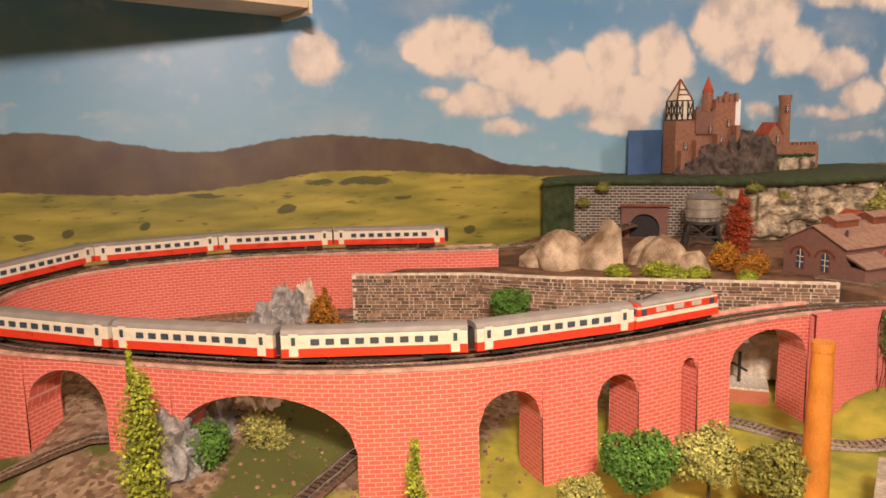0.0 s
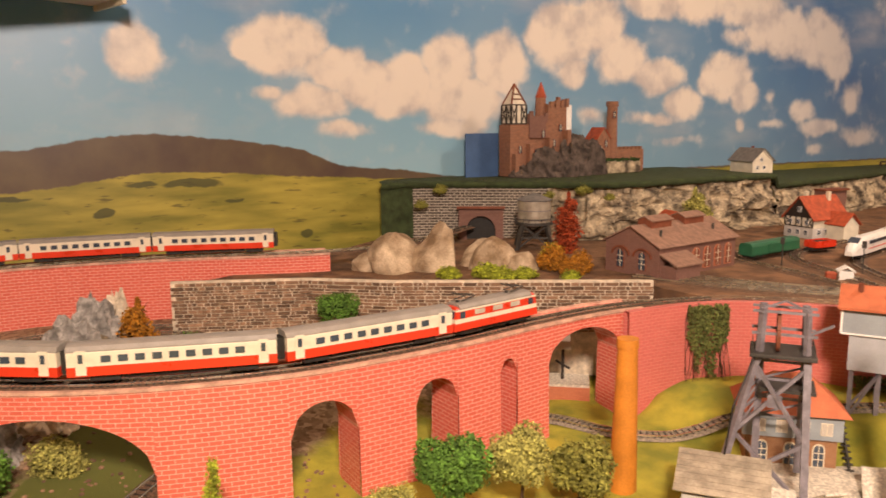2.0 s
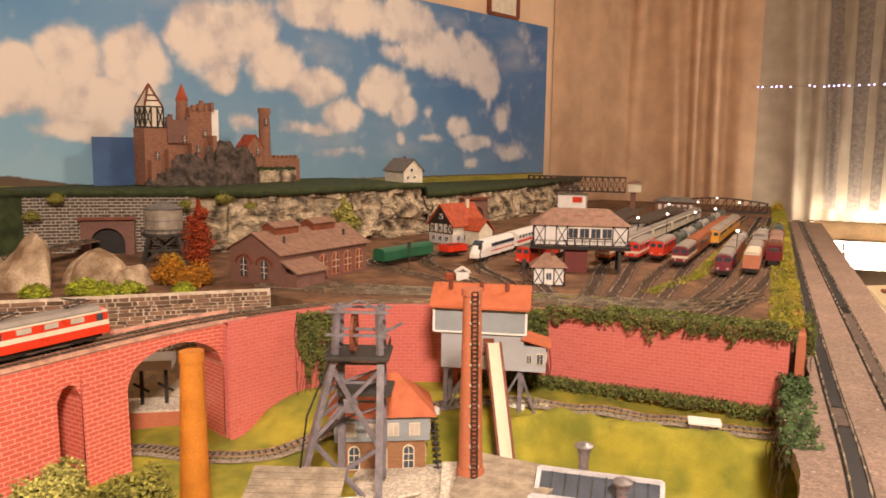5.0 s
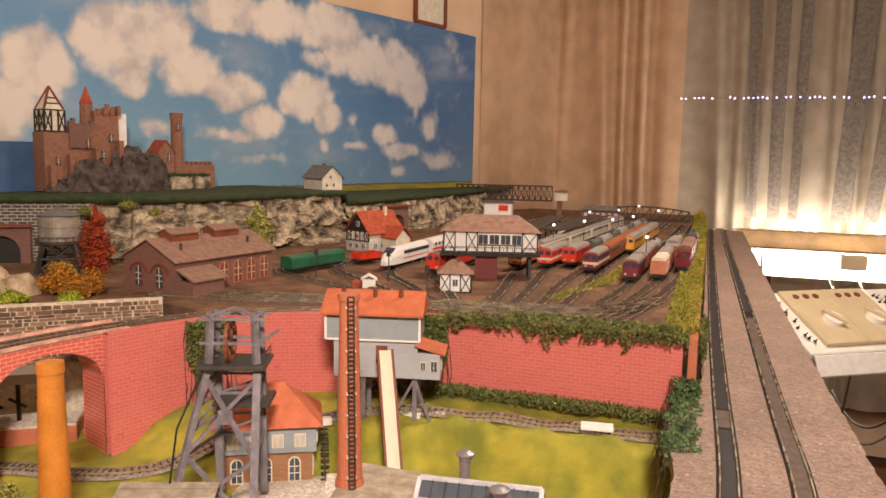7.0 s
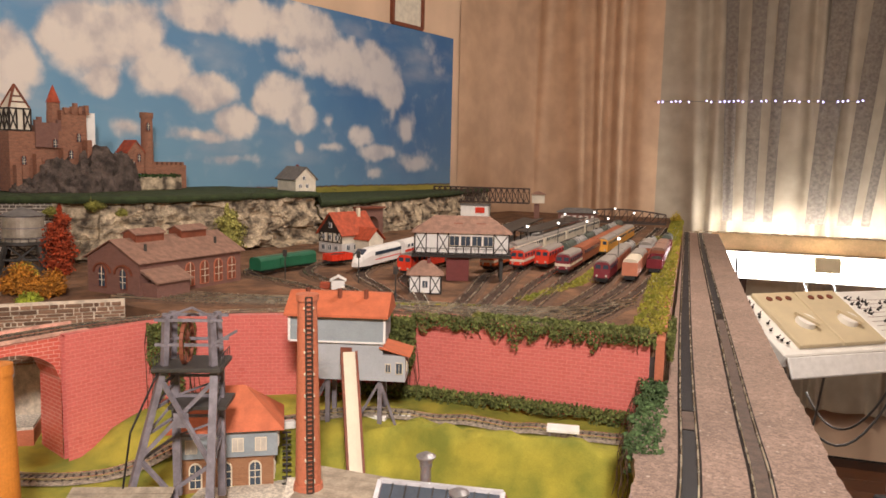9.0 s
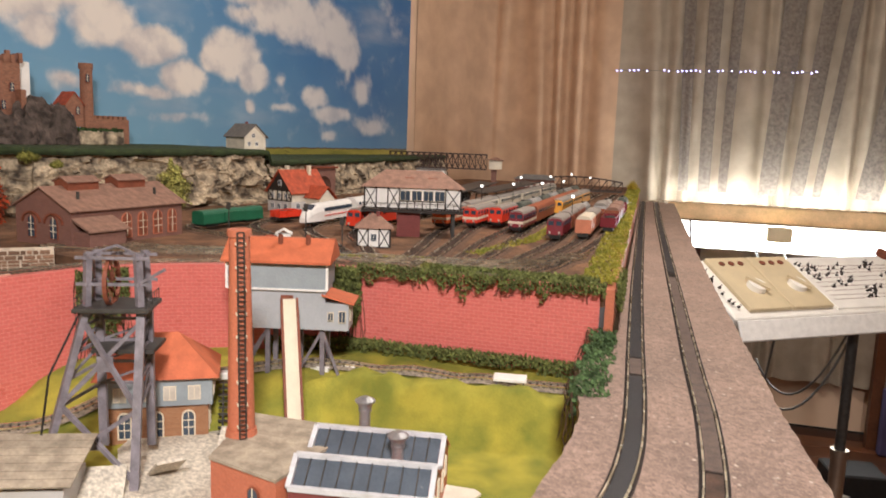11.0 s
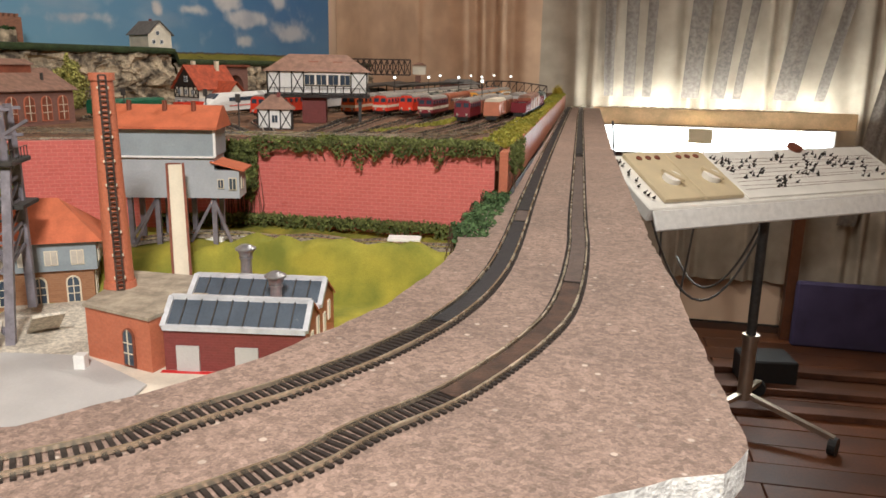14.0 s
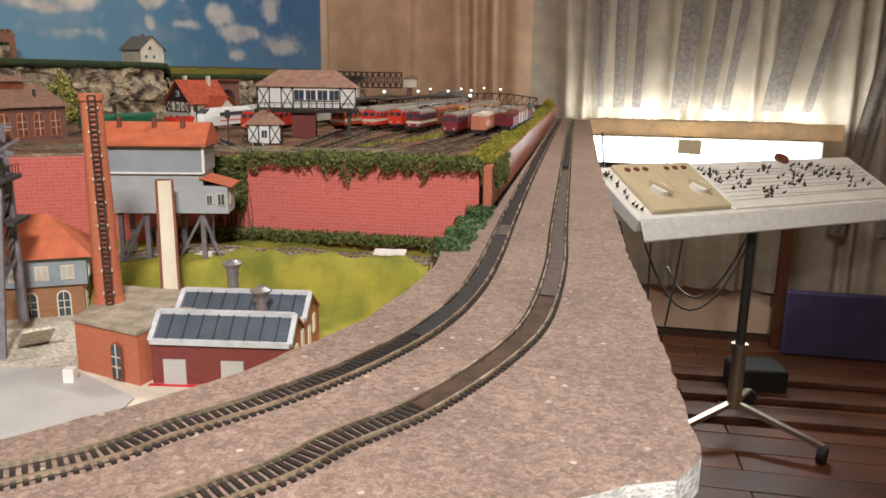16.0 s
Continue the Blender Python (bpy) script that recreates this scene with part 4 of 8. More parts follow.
CLIFF = [(-1.70, 0.98), (-1.64, 1.085), (-1.42, 1.26), (-1.27, 1.38), (-1.155, 1.73), (-1.10, 1.90), (-1.06, 2.2), (-1.0, 2.75), (-.98, 3.3)]


def cliff():
    th = thing("cliff", "steep weathered rock cliff with a green plateau", "cliff", kind="structure")
    run = curve_through([(x, y, 0) for x, y in CLIFF], 0.012)
    sd = sides(run)
    top = 0.198
    i0, i1 = nearest(run, -1.40, 1.27), nearest(run, -1.10, 1.90)

    def rock(lo, hi, z1, mat_key, amp):
        """A face of broken, ledged rock between two places of the run."""
        bm = B()
        rows, k = [], 34
        fine = curve_through(run[lo:hi + 1], 0.006)
        for p, s in zip(fine, sides(fine)):
            row = []
            for j in range(k + 1):
                v = j / k
                z = 0.05 + (z1 - 0.05) * v
                w = Vector((p.x * 11, p.y * 11, z * 15))
                n = noise.ridged_multi_fractal(w, 0.75, 2.3, 5, 0.9, 2.0) - 1.0
                c = noise.cell(w * 1.9 + Vector((noise.noise(w * 2), noise.noise(w * 2 + Vector((5, 0, 0))), 0)) * 0.8) - 0.5
                d = 0.03 * (1 - v) + amp * (n + 0.55 * c) * (1 - 0.55 * v)
                q = p - s * d
                row.append(bm.verts.new((q.x, q.y, z + 0.007 * noise.noise(Vector((p.x * 30, p.y * 30, v * 4))))))
            rows.append(row)
        for a, c in zip(rows[:-1], rows[1:]):
            for j in range(k):
                bm.faces.new((a[j], c[j], c[j + 1], a[j + 1]))
        return part("rock_face", bm, M[mat_key], th)

    rock(i0, i1, top - 0.008, "cliff", 0.030)
    rock(i1, len(run) - 1, 0.165, "cliff", 0.024)
    # masonry stretch with the tunnel mouth
    m0 = nearest(run, -1.66, 1.05)
    bm = B()
    for i in range(m0, i0):
        p, q = run[i], run[i + 1]
        face(bm, [(p.x, p.y, 0.05), (q.x, q.y, 0.05), (q.x, q.y, top - 0.01), (p.x, p.y, top - 0.01)])
    part("masonry_face", bm, M["grey_masonry"], th, "grey stone masonry with pale joints")
    # plateau, a soft green rim and top
    bm = B()
    prev = None
    for i in range(0, len(run)):
        p, s = run[i], sd[i]
        h = top if i < i1 else top - 0.028
        w = 0.012 + 0.003 * noise.noise(Vector((i * 0.3, 0, 0)))
        cur = [bm.verts.new((*(p - s * 0.004).xy, h - w)), bm.verts.new((*(p - s * 0.012).xy, h - w * .4)), bm.verts.new((*(p - s * 0.008).xy, h + 0.002)), bm.verts.new((*(p + s * 0.02).xy, h + 0.005)),
               bm.verts.new((wall_x(p.y + 0.02, 0.012), p.y + 0.10, h + 0.004))]
        if prev:
            for k in range(4):
                bm.faces.new((prev[k], prev[k + 1], cur[k + 1], cur[k]))
        prev = cur
    part("green_top", bm, M["grass_dark"], th, "dark green flocked plateau edge", smooth=True)
    # rounded near end
    bm = B()
    p = run[0]
    face(bm, [(p.x, p.y, 0.04), (run[m0].x, run[m0].y, 0.04), (run[m0].x, run[m0].y, top - 0.006), (p.x, p.y, top - 0.006)])
    face(bm, [(p.x, p.y, 0.04), (p.x, p.y, top - 0.006), (wall_x(1.1, 0.012), 1.1, top - 0.006), (wall_x(1.1, 0.012), 1.1, 0.04)])
    part("green_flank", bm, M["grass_dark"], th)
    # tunnel mouth, standing a little before the masonry
    mth = thing("tunnel_portal", "brown brick tunnel mouth at the cliff foot", "tunnel portal", (-1.525, 1.155, 0.055), 39)
    bm = B()
    n = 12
    arc = [(0.036 * math.cos(math.pi * k / n), 0.028 + 0.036 * math.sin(math.pi * k / n)) for k in range(n + 1)]
    ring = [(0.055, 0), (0.055, 0.082), (-0.055, 0.082), (-0.055, 0), (-0.036, 0)] + arc[::-1] + [(0.036, 0)]
    a = [bm.verts.new((x, -0.012, z)) for x, z in ring]
    b_ = [bm.verts.new((x, 0.02, z)) for x, z in ring]
    bm.faces.new(a)
    for i in range(len(ring)):
        bm.faces.new((a[i], a[(i + 1) % len(ring)], b_[(i + 1) % len(ring)], b_[i]))
    part("portal_wall", bm, M["brown_brick"], mth)
    bm = B()
    box(bm, (0, -0.014, 0.085), (0.118, 0.016, 0.006))
    part("cap", bm, M["brown_trim"], mth, bevel=0.001)
    # thin black sheet in the opening gives the tunnel's inner shade
    bm = B()
    box(bm, (0, 0.005, 0.035), (0.08, 0.003, 0.075))
    part("dark_bore", bm, M["underframe"], mth, "black sheet standing for the shade in the tunnel")


room()
backdrop()
curtains()
board()
terrain()
yard_slab()
front_wall()
viaduct()
cliff()
tracks()
stone_wall()


# ---- foliage ----
def leaves(bm, c, r, n, size, rnd, squash=1.0, hollow=0.55):
    """Many small bent leaf tufts in an uneven blob about c."""
    c = Vector(c)
    for _ in range(n):
        d = Vector((rnd.gauss(0, 1), rnd.gauss(0, 1), rnd.gauss(0, 1))).normalized()
        k = (hollow + (1 - hollow) * rnd.random()) * (0.82 + 0.3 * noise.noise(d * 2.1 + c * 40))
        p = c + Vector((d.x * r * k, d.y * r * k, d.z * r * k * squash))
        s = size * rnd.uniform(0.6, 1.4)
        a = Vector((rnd.gauss(0, 1), rnd.gauss(0, 1), rnd.gauss(0, 1))).normalized()
        b_ = a.cross(d + Vector((0.01, 0.02, 0.03))).normalized()
        vs = [bm.verts.new(p + q) for q in (a * s, b_ * s * 0.7, -a * s, -b_ * s * 0.7 + d * s * 0.5)]
        bm.faces.new((vs[0], vs[1], vs[2]))
        bm.faces.new((vs[0], vs[2], vs[3]))


def tree(name, label, at, height, r, leaf, seed, shape="round", n=900, category="tree"):
    rnd = random.Random(seed)
    th = thing(name, label, category, at)
    bm = B()
    trunk = height * (0.55 if shape != "poplar" else 0.85)
    tube(bm, (0, 0, -0.004), (0.001, 0.001, trunk), max(0.0022, r * 0.07), max(0.0008, r * 0.025), 7)
    for k in range(5):
        a = k * 2.4 + seed
        z0 = trunk * (0.45 + 0.1 * k)
        tube(bm, (0, 0, z0), (math.cos(a) * r * 0.6, math.sin(a) * r * 0.6, z0 + r * 0.6), max(0.001, r * 0.03), 0.0005, 5)
    part("trunk", bm, M["bark"], th)
    bm = B()
    if shape == "round":
        cz = height - r * 0.95
        leaves(bm, (0, 0, cz), r * .94, n * 2, r * 0.052, rnd, hollow=0.7)
        for k in range(9):
            a, e = rnd.uniform(0, 6.28), rnd.uniform(-0.6, 1.2)
            leaves(bm, (math.cos(a) * r * .55, math.sin(a) * r * .55, cz + math.sin(e) * r * .55), r * rnd.uniform(.42, .55), n // 3, r * 0.050, rnd, hollow=0.7)
    else:
        k = 8
        for i in range(k):
            f = i / (k - 1)
            rr = r * (math.sin(math.pi * min(1, 0.22 + 0.78 * f)) ** 0.7 if shape == "poplar" else 1.05 - 0.85 * f) + r * 0.12
            leaves(bm, (rnd.uniform(-.15, .15) * r, rnd.uniform(-.15, .15) * r, height * (0.10 + 0.84 * f)), rr, n * 3 // k, r * 0.075, rnd, squash=height / k / rr * 1.2, hollow=0.35)
    part("crown", bm, M[leaf], th)
    return th


def bush(name, label, at, r, leaf, seed, n=420, squash=0.8):
    rnd = random.Random(seed)
    bm = B()
    leaves(bm, (0, 0, r * squash * 0.7), r, n * 3, r * 0.075, rnd, squash, 0.4)
    for k in range(5):
        a = rnd.uniform(0, 6.28)
        leaves(bm, (math.cos(a) * r * .7, math.sin(a) * r * .7, r * squash * .5), r * .5, n // 2, r * 0.07, rnd, squash, 0.4)
    return solid(name, bm, M[leaf], label, "bush", at=at)


def creeper(name, label, run, z0, z1, leaf, seed, n, spread=0.012, size=0.0028, off=-0.006):
    """Leaves and thin stems hung over a stretch of wall."""
    rnd = random.Random(seed)
    th = thing(name, label, "creeper")
    sd = sides(run)
    bm = B()
    stem = B()
    for _ in range(n):
        i = rnd.randrange(len(run))
        p, s = run[i], sd[i]
        env = 0.35 + 0.65 * abs(noise.noise(Vector((i * 0.21, seed, 0)))) * 1.8
        z = z1 - (z1 - z0) * rnd.random() ** 1.3 * min(1, env)
        q = p + s * (off - rnd.random() * spread)
        leaves(bm, (q.x, q.y, z + rnd.uniform(-.002, .002)), size * 1.6, 4, size, rnd)
    for _ in range(max(4, n // 60)):
        i = rnd.randrange(len(run))
        p, s = run[i], sd[i]
        q = Vector((*(p + s * (off + 0.002)).xy, z1))
        for k in range(4):
            w = q + Vector((rnd.uniform(-.006, .006), rnd.uniform(-.004, .002), -(z1 - z0) * 0.2))
            tube(stem, q, w, 0.0006, 0.0004, 4)
            q = w
    tagged(part("foliage", bm, M[leaf], th), kind="stuff")
    tagged(part("stem_tangle", stem, M["bark"], th, "thin brown creeper stems"), kind="stuff")
    return th


def planting():
    tree("round_tree", "round bright green model tree on a short trunk", (-.846, .338, GROUND), .112, .046, "leaf_green", 1, n=1400)
    tree("round_tree", "round pale olive model tree", (-.808, .415, GROUND), .112, .042, "leaf_pale", 2, n=1400)
    tree("round_tree", "round dull green model tree", (-.765, .472, GROUND), .090, .042, "leaf_olive", 3, n=1200)
    tree("round_tree", "small yellowish model tree top", (-.865, .262, GROUND), .072, .030, "leaf_pale", 4, n=700)
    tree("poplar", "tall lime-green climbing tree against the viaduct pier", (-1.185, -.128, GROUND), .205, .032, "leaf_lime", 5, "poplar", n=1500)
    tree("conifer", "small lime-green conifer before the viaduct", (-.955, .100, GROUND), .122, .024, "leaf_lime", 6, "cone", n=700)
    tree("round_tree", "green model tree seen through the viaduct arch", (-1.238, -0.037, -.112), .100, .040, "leaf_green", 7, n=1000)
    tree("round_tree", "pale olive model tree within the loop", (-1.245, 0.048, -.108), .080, .036, "leaf_pale", 8, n=900)
    tree("bushy_tree", "dense dark green tree before the stone wall", (-1.295, .530, -.06), .128, .040, "leaf_green", 9, "round", n=1200)
    bush("bush", "small green bush at the stone wall corner", (-1.475, .345, -.035), .026, "leaf_green", 10)
    tree("autumn_tree", "orange autumn tree beside the stone wall", (-1.505, .270, -.045), .105, .038, "leaf_orange", 11, "poplar", n=900)
    tree("red_tree", "tall dark red tree beside the cliff", (-1.245, 1.125, YARD), .130, .034, "leaf_red", 12, "poplar", n=1500)
    for i, (x, y, r, leaf) in enumerate(((-1.15, .945, .032, "leaf_orange"), (-1.10, .965, .026, "leaf_orange"), (-1.185, .985, .028, "leaf_yellow"), (-1.09, .92, .024, "leaf_orange"))):
        bush("bush", "orange-yellow autumn bush beside the boulders", (x, y, YARD), r, leaf, 20 + i, squash=1.1)
    for i, (x, y, r) in enumerate(((-1.20, .80, .032), (-1.25, .75, .026), (-1.14, .84, .026), (-1.07, .885, .022), (-1.165, .80, .03))):
        bush("bush", "low yellow-green bush along the stone wall top", (x, y, YARD), r, "leaf_lime", 30 + i, squash=0.6)
    for i, (x, y, z, r) in enumerate(((-1.60, 1.09, .185, .02), (-1.33, 1.31, .185, .022), (-1.25, 1.30, .175, .014), (-1.63, 1.05, .15, .018), (-1.38, 1.24, .175, .016))):
        bush("bush", "pale green bush on the cliff edge", (x, y, z - .012), r, "leaf_olive", 40 + i)
    for i, (x, y) in enumerate(((-.60, 1.03), (-.585, 1.045), (-.40, 1.078), (-.17, 1.085))):
        bush("bush", "scrubby olive bush beside the yard tracks", (x, y, YARD), .011, "leaf_olive", 50 + i, 160)
    tree("moss_tree", "tall pale yellow-green bush against the cliff", (-1.155, 1.55, YARD), .115, .040, "leaf_pale", 14, "poplar", n=1300)
    # creepers on the red wall
    run = curve_through([(x, y, 0) for x, y in FRONT_WALL], 0.006)
    a, b_ = nearest(run, -.826, .860), nearest(run, -.794, .912)
    creeper("ivy", "column of olive ivy climbing the red wall", run[a:b_ + 1], -.105, .057, "leaf_ivy", 61, 1500, size=0.0019)
    a, b_ = nearest(run, -.545, 1.042), nearest(run, -.49, 1.055)
    creeper("ivy", "column of green ivy beside the loading hopper", run[a:b_ + 1], -.095, .060, "leaf_ivy", 62, 1900, spread=.022, size=0.0020)
    a, b_ = nearest(run, -.49, 1.055), nearest(run, -.137, 1.056)
    creeper("hanging_creeper", "dark green creeper hanging over the wall top", run[a:b_ + 1], .028, .067, "leaf_ivy", 63, 1500, spread=.016, size=0.0019)
    creeper("hanging_creeper", "scrub at the foot of the red wall", run[nearest(run, -.62, 1.01):b_ + 1], -.074, -.046, "leaf_ivy", 64, 2600, spread=0.026, size=0.0021)
    edge = [Vector((-0.14 - 0.004 * math.sin(k), 1.05 - k * 0.012, 0)) for k in range(24)]
    creeper("hanging_creeper", "thick green scrub spilling off the track board edge", edge[::-1], -.075, .004, "leaf_blue", 65, 2200, spread=0.035, size=0.0023, off=0.012)
    edge = [Vector((-0.128, 1.05 + k * 0.02, 0)) for k in range(8)]
    creeper("ivy", "ivy strands on the wall corner by the board", edge, -.01, .066, "leaf_ivy", 66, 500, spread=.008, size=.0018)
    # grassy verge between yard and board
    bm = B()
    rnd = random.Random(70)
    for k in range(3600):
        y = 1.08 + 2.3 * rnd.random()
        leaves(bm, (-0.125 - 0.048 * rnd.random() - .0045 * (y - 1), y, YARD + 0.002 + 0.004 * rnd.random()), 0.004, 3, 0.0023, rnd)
    solid("verge", bm, M["grass"], "strip of yellow-green grass along the yard edge", "grass", kind="stuff")


def boulders():
    rnd = random.Random(4)
    for i, (x, y, w, h) in enumerate(((-1.335, .80, .042, .092), (-1.395, .755, .055, .066), (-1.245, .875, .040, .058), (-1.20, .905, .030, .045), (-1.44, .72, .04, .03), (-1.30, .90, .035, .05))):
        bm = B()
        bmesh.ops.create_icosphere(bm, subdivisions=4, radius=1.0)
        cuts = []
        for _ in range(13):
            c = Vector((rnd.gauss(0, 1), rnd.gauss(0, 1), rnd.gauss(.25, .7))).normalized()
            cuts.append((c, rnd.uniform(.62, .88)))
        for v in bm.verts:
            d = v.co.normalized()
            for c, far in cuts:
                over = d.dot(c) - far
                if over > 0:
                    d = d - c * over * .93
            d = d * (1 + 0.07 * noise.noise(d * 2.2 + Vector((i, 3, 0))) + 0.03 * noise.noise(d * 7))
            v.co = Vector((d.x * w * 1.25, d.y * w * 1.25, max(-0.01, d.z * h * (1.12 if d.z > 0 else 0.1))))
        solid("boulder", bm, M["boulder"], "large pale brown boulder on the stone wall plateau", "rock", at=(x, y, YARD), rz=rnd.uniform(0, 90), group="boulders")


def loop_rocks():
    """Grey crags and pale rubble on the ground inside the loop."""
    rnd = random.Random(44)
    for i, (x, y, w, h, key) in enumerate(((-1.475, .150, .062, .105, "grey_crag"), (-1.53, .21, .05, .11, "grey_crag"), (-1.565, .265, .03, .10, "mortar"), (-1.255, -.085, .055, .085, "grey_crag"),
                                           (-1.36, .075, .045, .05, "mortar"), (-1.32, -.01, .05, .07, "grey_crag"), (-1.405, .10, .035, .045, "boulder"))):
        bm = B()
        bmesh.ops.create_icosphere(bm, subdivisions=4, radius=1.0)
        for v in bm.verts:
            d = v.co.normalized()
            k = 0.62 + 0.24 * noise.ridged_multi_fractal(d * 1.9 + Vector((i * 2.7, 0, 1)), .8, 2.2, 5, .9, 2.0) + 0.10 * noise.cell(d * 3 + Vector((i, 0, 0)))
            v.co = Vector((d.x * w * k, d.y * w * k, max(-.012, d.z * h * k)))
        solid("rock", bm, M[key], "rough grey rock lump inside the railway loop", "rock", at=(x, y, ground_z(x, y)), rz=rnd.uniform(0, 360), group="rocks inside the loop")
    bm = B()
    for k in range(700):
        x, y = rnd.uniform(-1.5, -.98), rnd.uniform(-.16, .32)
        r = rnd.uniform(.0012, .0042)
        t = Matrix.Translation((x, y, ground_z(x, y) + r * .3)) @ Matrix.Rotation(rnd.uniform(0, 6), 4, "Z") @ Matrix.Diagonal((r, r * rnd.uniform(.6, 1), r * .7, 1))
        bmesh.ops.create_icosphere(bm, subdivisions=1, radius=1.0, matrix=t)
    solid("rubble", bm, M["stone_rest"], "brown stone rubble scattered inside the railway loop", "gravel", kind="stuff")
    th = thing("grey_hut", "small plain grey hut between viaduct and stone wall", "hut", (-1.045, .635, ground_z(-1.045, .635)), 42)
    bm = B()
    box(bm, (0, 0, .080), (.040, .034, .160))
    part("wall", bm, M["paper_grey"], th, bevel=.001)
    bm = B()
    gable_roof(bm, .040, .034, .160, .010, .004)
    bmesh.ops.translate(bm, vec=(-.020, -.017, 0), verts=bm.verts)
    part("roof", bm, M["slate"], th)
    # hedge along the yard's front edge and grass between the sidings
    bm = B()
    for k in range(1500):
        x = rnd.uniform(-.40, -.15)
        leaves(bm, (x, 1.078 + rnd.uniform(-.010, .010), YARD + .002 + .006 * rnd.random()), .004, 3, .0022, rnd)
    solid("hedge", bm, M["leaf_ivy"], "low green hedge along the top of the red wall", "hedge")
    bm = B()
    for x0, y0, x1, y1, w, n in ((-.31, 1.50, -.262, 2.3, .012, 900), (-.235, 1.75, -.20, 2.6, .010, 900), (-.37, 1.25, -.30, 1.52, .014, 500), (-.55, 1.12, -.42, 1.16, .012, 300)):
        for k in range(n):
            f = rnd.random()
            leaves(bm, (x0 + (x1 - x0) * f + rnd.uniform(-w, w), y0 + (y1 - y0) * f, YARD + .002), .0035, 2, .0022, rnd)
    solid("yard_grass", bm, M["grass"], "yellow-green grass tufts between the sidings", "grass", kind="stuff")


# ---- buildings ----
def gable_roof(bm, w, d, z0, rise, over=0.004, t=0.002):
    """Two slopes with the ridge along y, over a w x d plan from the origin."""
    for s in (1, -1):
        e0, e1 = (w / 2, z0 + rise), (w / 2 + s * (w / 2 + over), z0 - rise * over / (w / 2))
        face(bm, [(e0[0], -over, e0[1]), (e1[0], -over, e1[1]), (e1[0], d + over, e1[1]), (e0[0], d + over, e0[1])])
        face(bm, [(e0[0], -over, e0[1] + t), (e1[0], -over, e1[1] + t), (e1[0], d + over, e1[1] + t), (e0[0], d + over, e0[1] + t)])
        for y in (-over, d + over):
            face(bm, [(e0[0], y, e0[1]), (e1[0], y, e1[1]), (e1[0], y, e1[1] + t), (e0[0], y, e0[1] + t)])
        face(bm, [(e1[0], -over, e1[1]), (e1[0], d + over, e1[1]), (e1[0], d + over, e1[1] + t), (e1[0], -over, e1[1] + t)])


def gable_body(bm, w, d, z0, z1, rise):
    a = [(0, z0), (w, z0), (w, z1), (w / 2, z1 + rise), (0, z1)]
    f = [bm.verts.new((x, 0, z)) for x, z in a]
    g = [bm.verts.new((x, d, z)) for x, z in a]
    bm.faces.new(f)
    bm.faces.new(g[::-1])
    for i in range(5):
        bm.faces.new((f[i], g[i], g[(i + 1) % 5], f[(i + 1) % 5]))


def arched_window(th, c, w, h, face_dir, pane="pane", frame_mat="brown_trim"):
    """A round-headed window set proud of a wall: c its foot, face_dir +-'x' or 'y'."""
    n = 8

    def outline(k, grow):
        r = w / 2 + grow
        pts = [(-r, -grow), (r, -grow)] + [(r * math.cos(math.pi * i / n), h - w / 2 + r * math.sin(math.pi * i / n)) for i in range(n + 1)]
        out = []
        for u, z in pts:
            if face_dir in ("-y", "+y"):
                out.append((c[0] + u, c[1] + (-k if face_dir == "-y" else k), c[2] + z))
            else:
                out.append((c[0] + (k if face_dir == "+x" else -k), c[1] + u, c[2] + z))
        return out

    win = B()
    a = [win.verts.new(p) for p in outline(0.0, 0.0012)]
    b_ = [win.verts.new(p) for p in outline(0.0014, 0.0012)]
    win.faces.new(b_)
    for i in range(len(a)):
        win.faces.new((a[i], a[(i + 1) % len(a)], b_[(i + 1) % len(a)], b_[i]))
    wo = part("window", win, M[frame_mat], th)
    g = B()
    face(g, outline(0.0018, -0.0004))
    part("pane", g, M[pane], wo)
    bars = B()
    for f in (0.33, 0.62):
        p = outline(0.0021, -0.0004)
        lo, hi = Vector(p[0]), Vector(p[1])
        up = Vector((0, 0, h * f))
        bar(bars, lo + up, hi + up, 0.0009)
    mid = (Vector(p[0]) + Vector(p[1])) / 2
    bar(bars, mid, mid + Vector((0, 0, h)), 0.0009)
    part("glazing_bar", bars, M["cream"], wo)


def flat_window(th, c, w, h, face_dir, pane="pane", frame_mat="white"):
    d = {"-y": (0, -1), "+y": (0, 1), "+x": (1, 0), "-x": (-1, 0)}[face_dir]
    along_x = d[0] == 0
    bm = B()
    box(bm, (c[0] + d[0] * .0004, c[1] + d[1] * .0004, c[2] + h / 2), (w + .002 if along_x else .0016, .0016 if along_x else w + .002, h + .002))
    wo = part("window", bm, M[frame_mat], th)
    bm = B()
    box(bm, (c[0] + d[0] * .0012, c[1] + d[1] * .0012, c[2] + h / 2), (w if along_x else .0010, .0010 if along_x else w, h))
    part("pane", bm, M[pane], wo)
    bm = B()
    box(bm, (c[0] + d[0] * .0018, c[1] + d[1] * .0018, c[2] + h / 2), (.0007 if along_x else .0006, .0006 if along_x else .0007, h))
    part("glazing_bar", bm, M[frame_mat], wo)


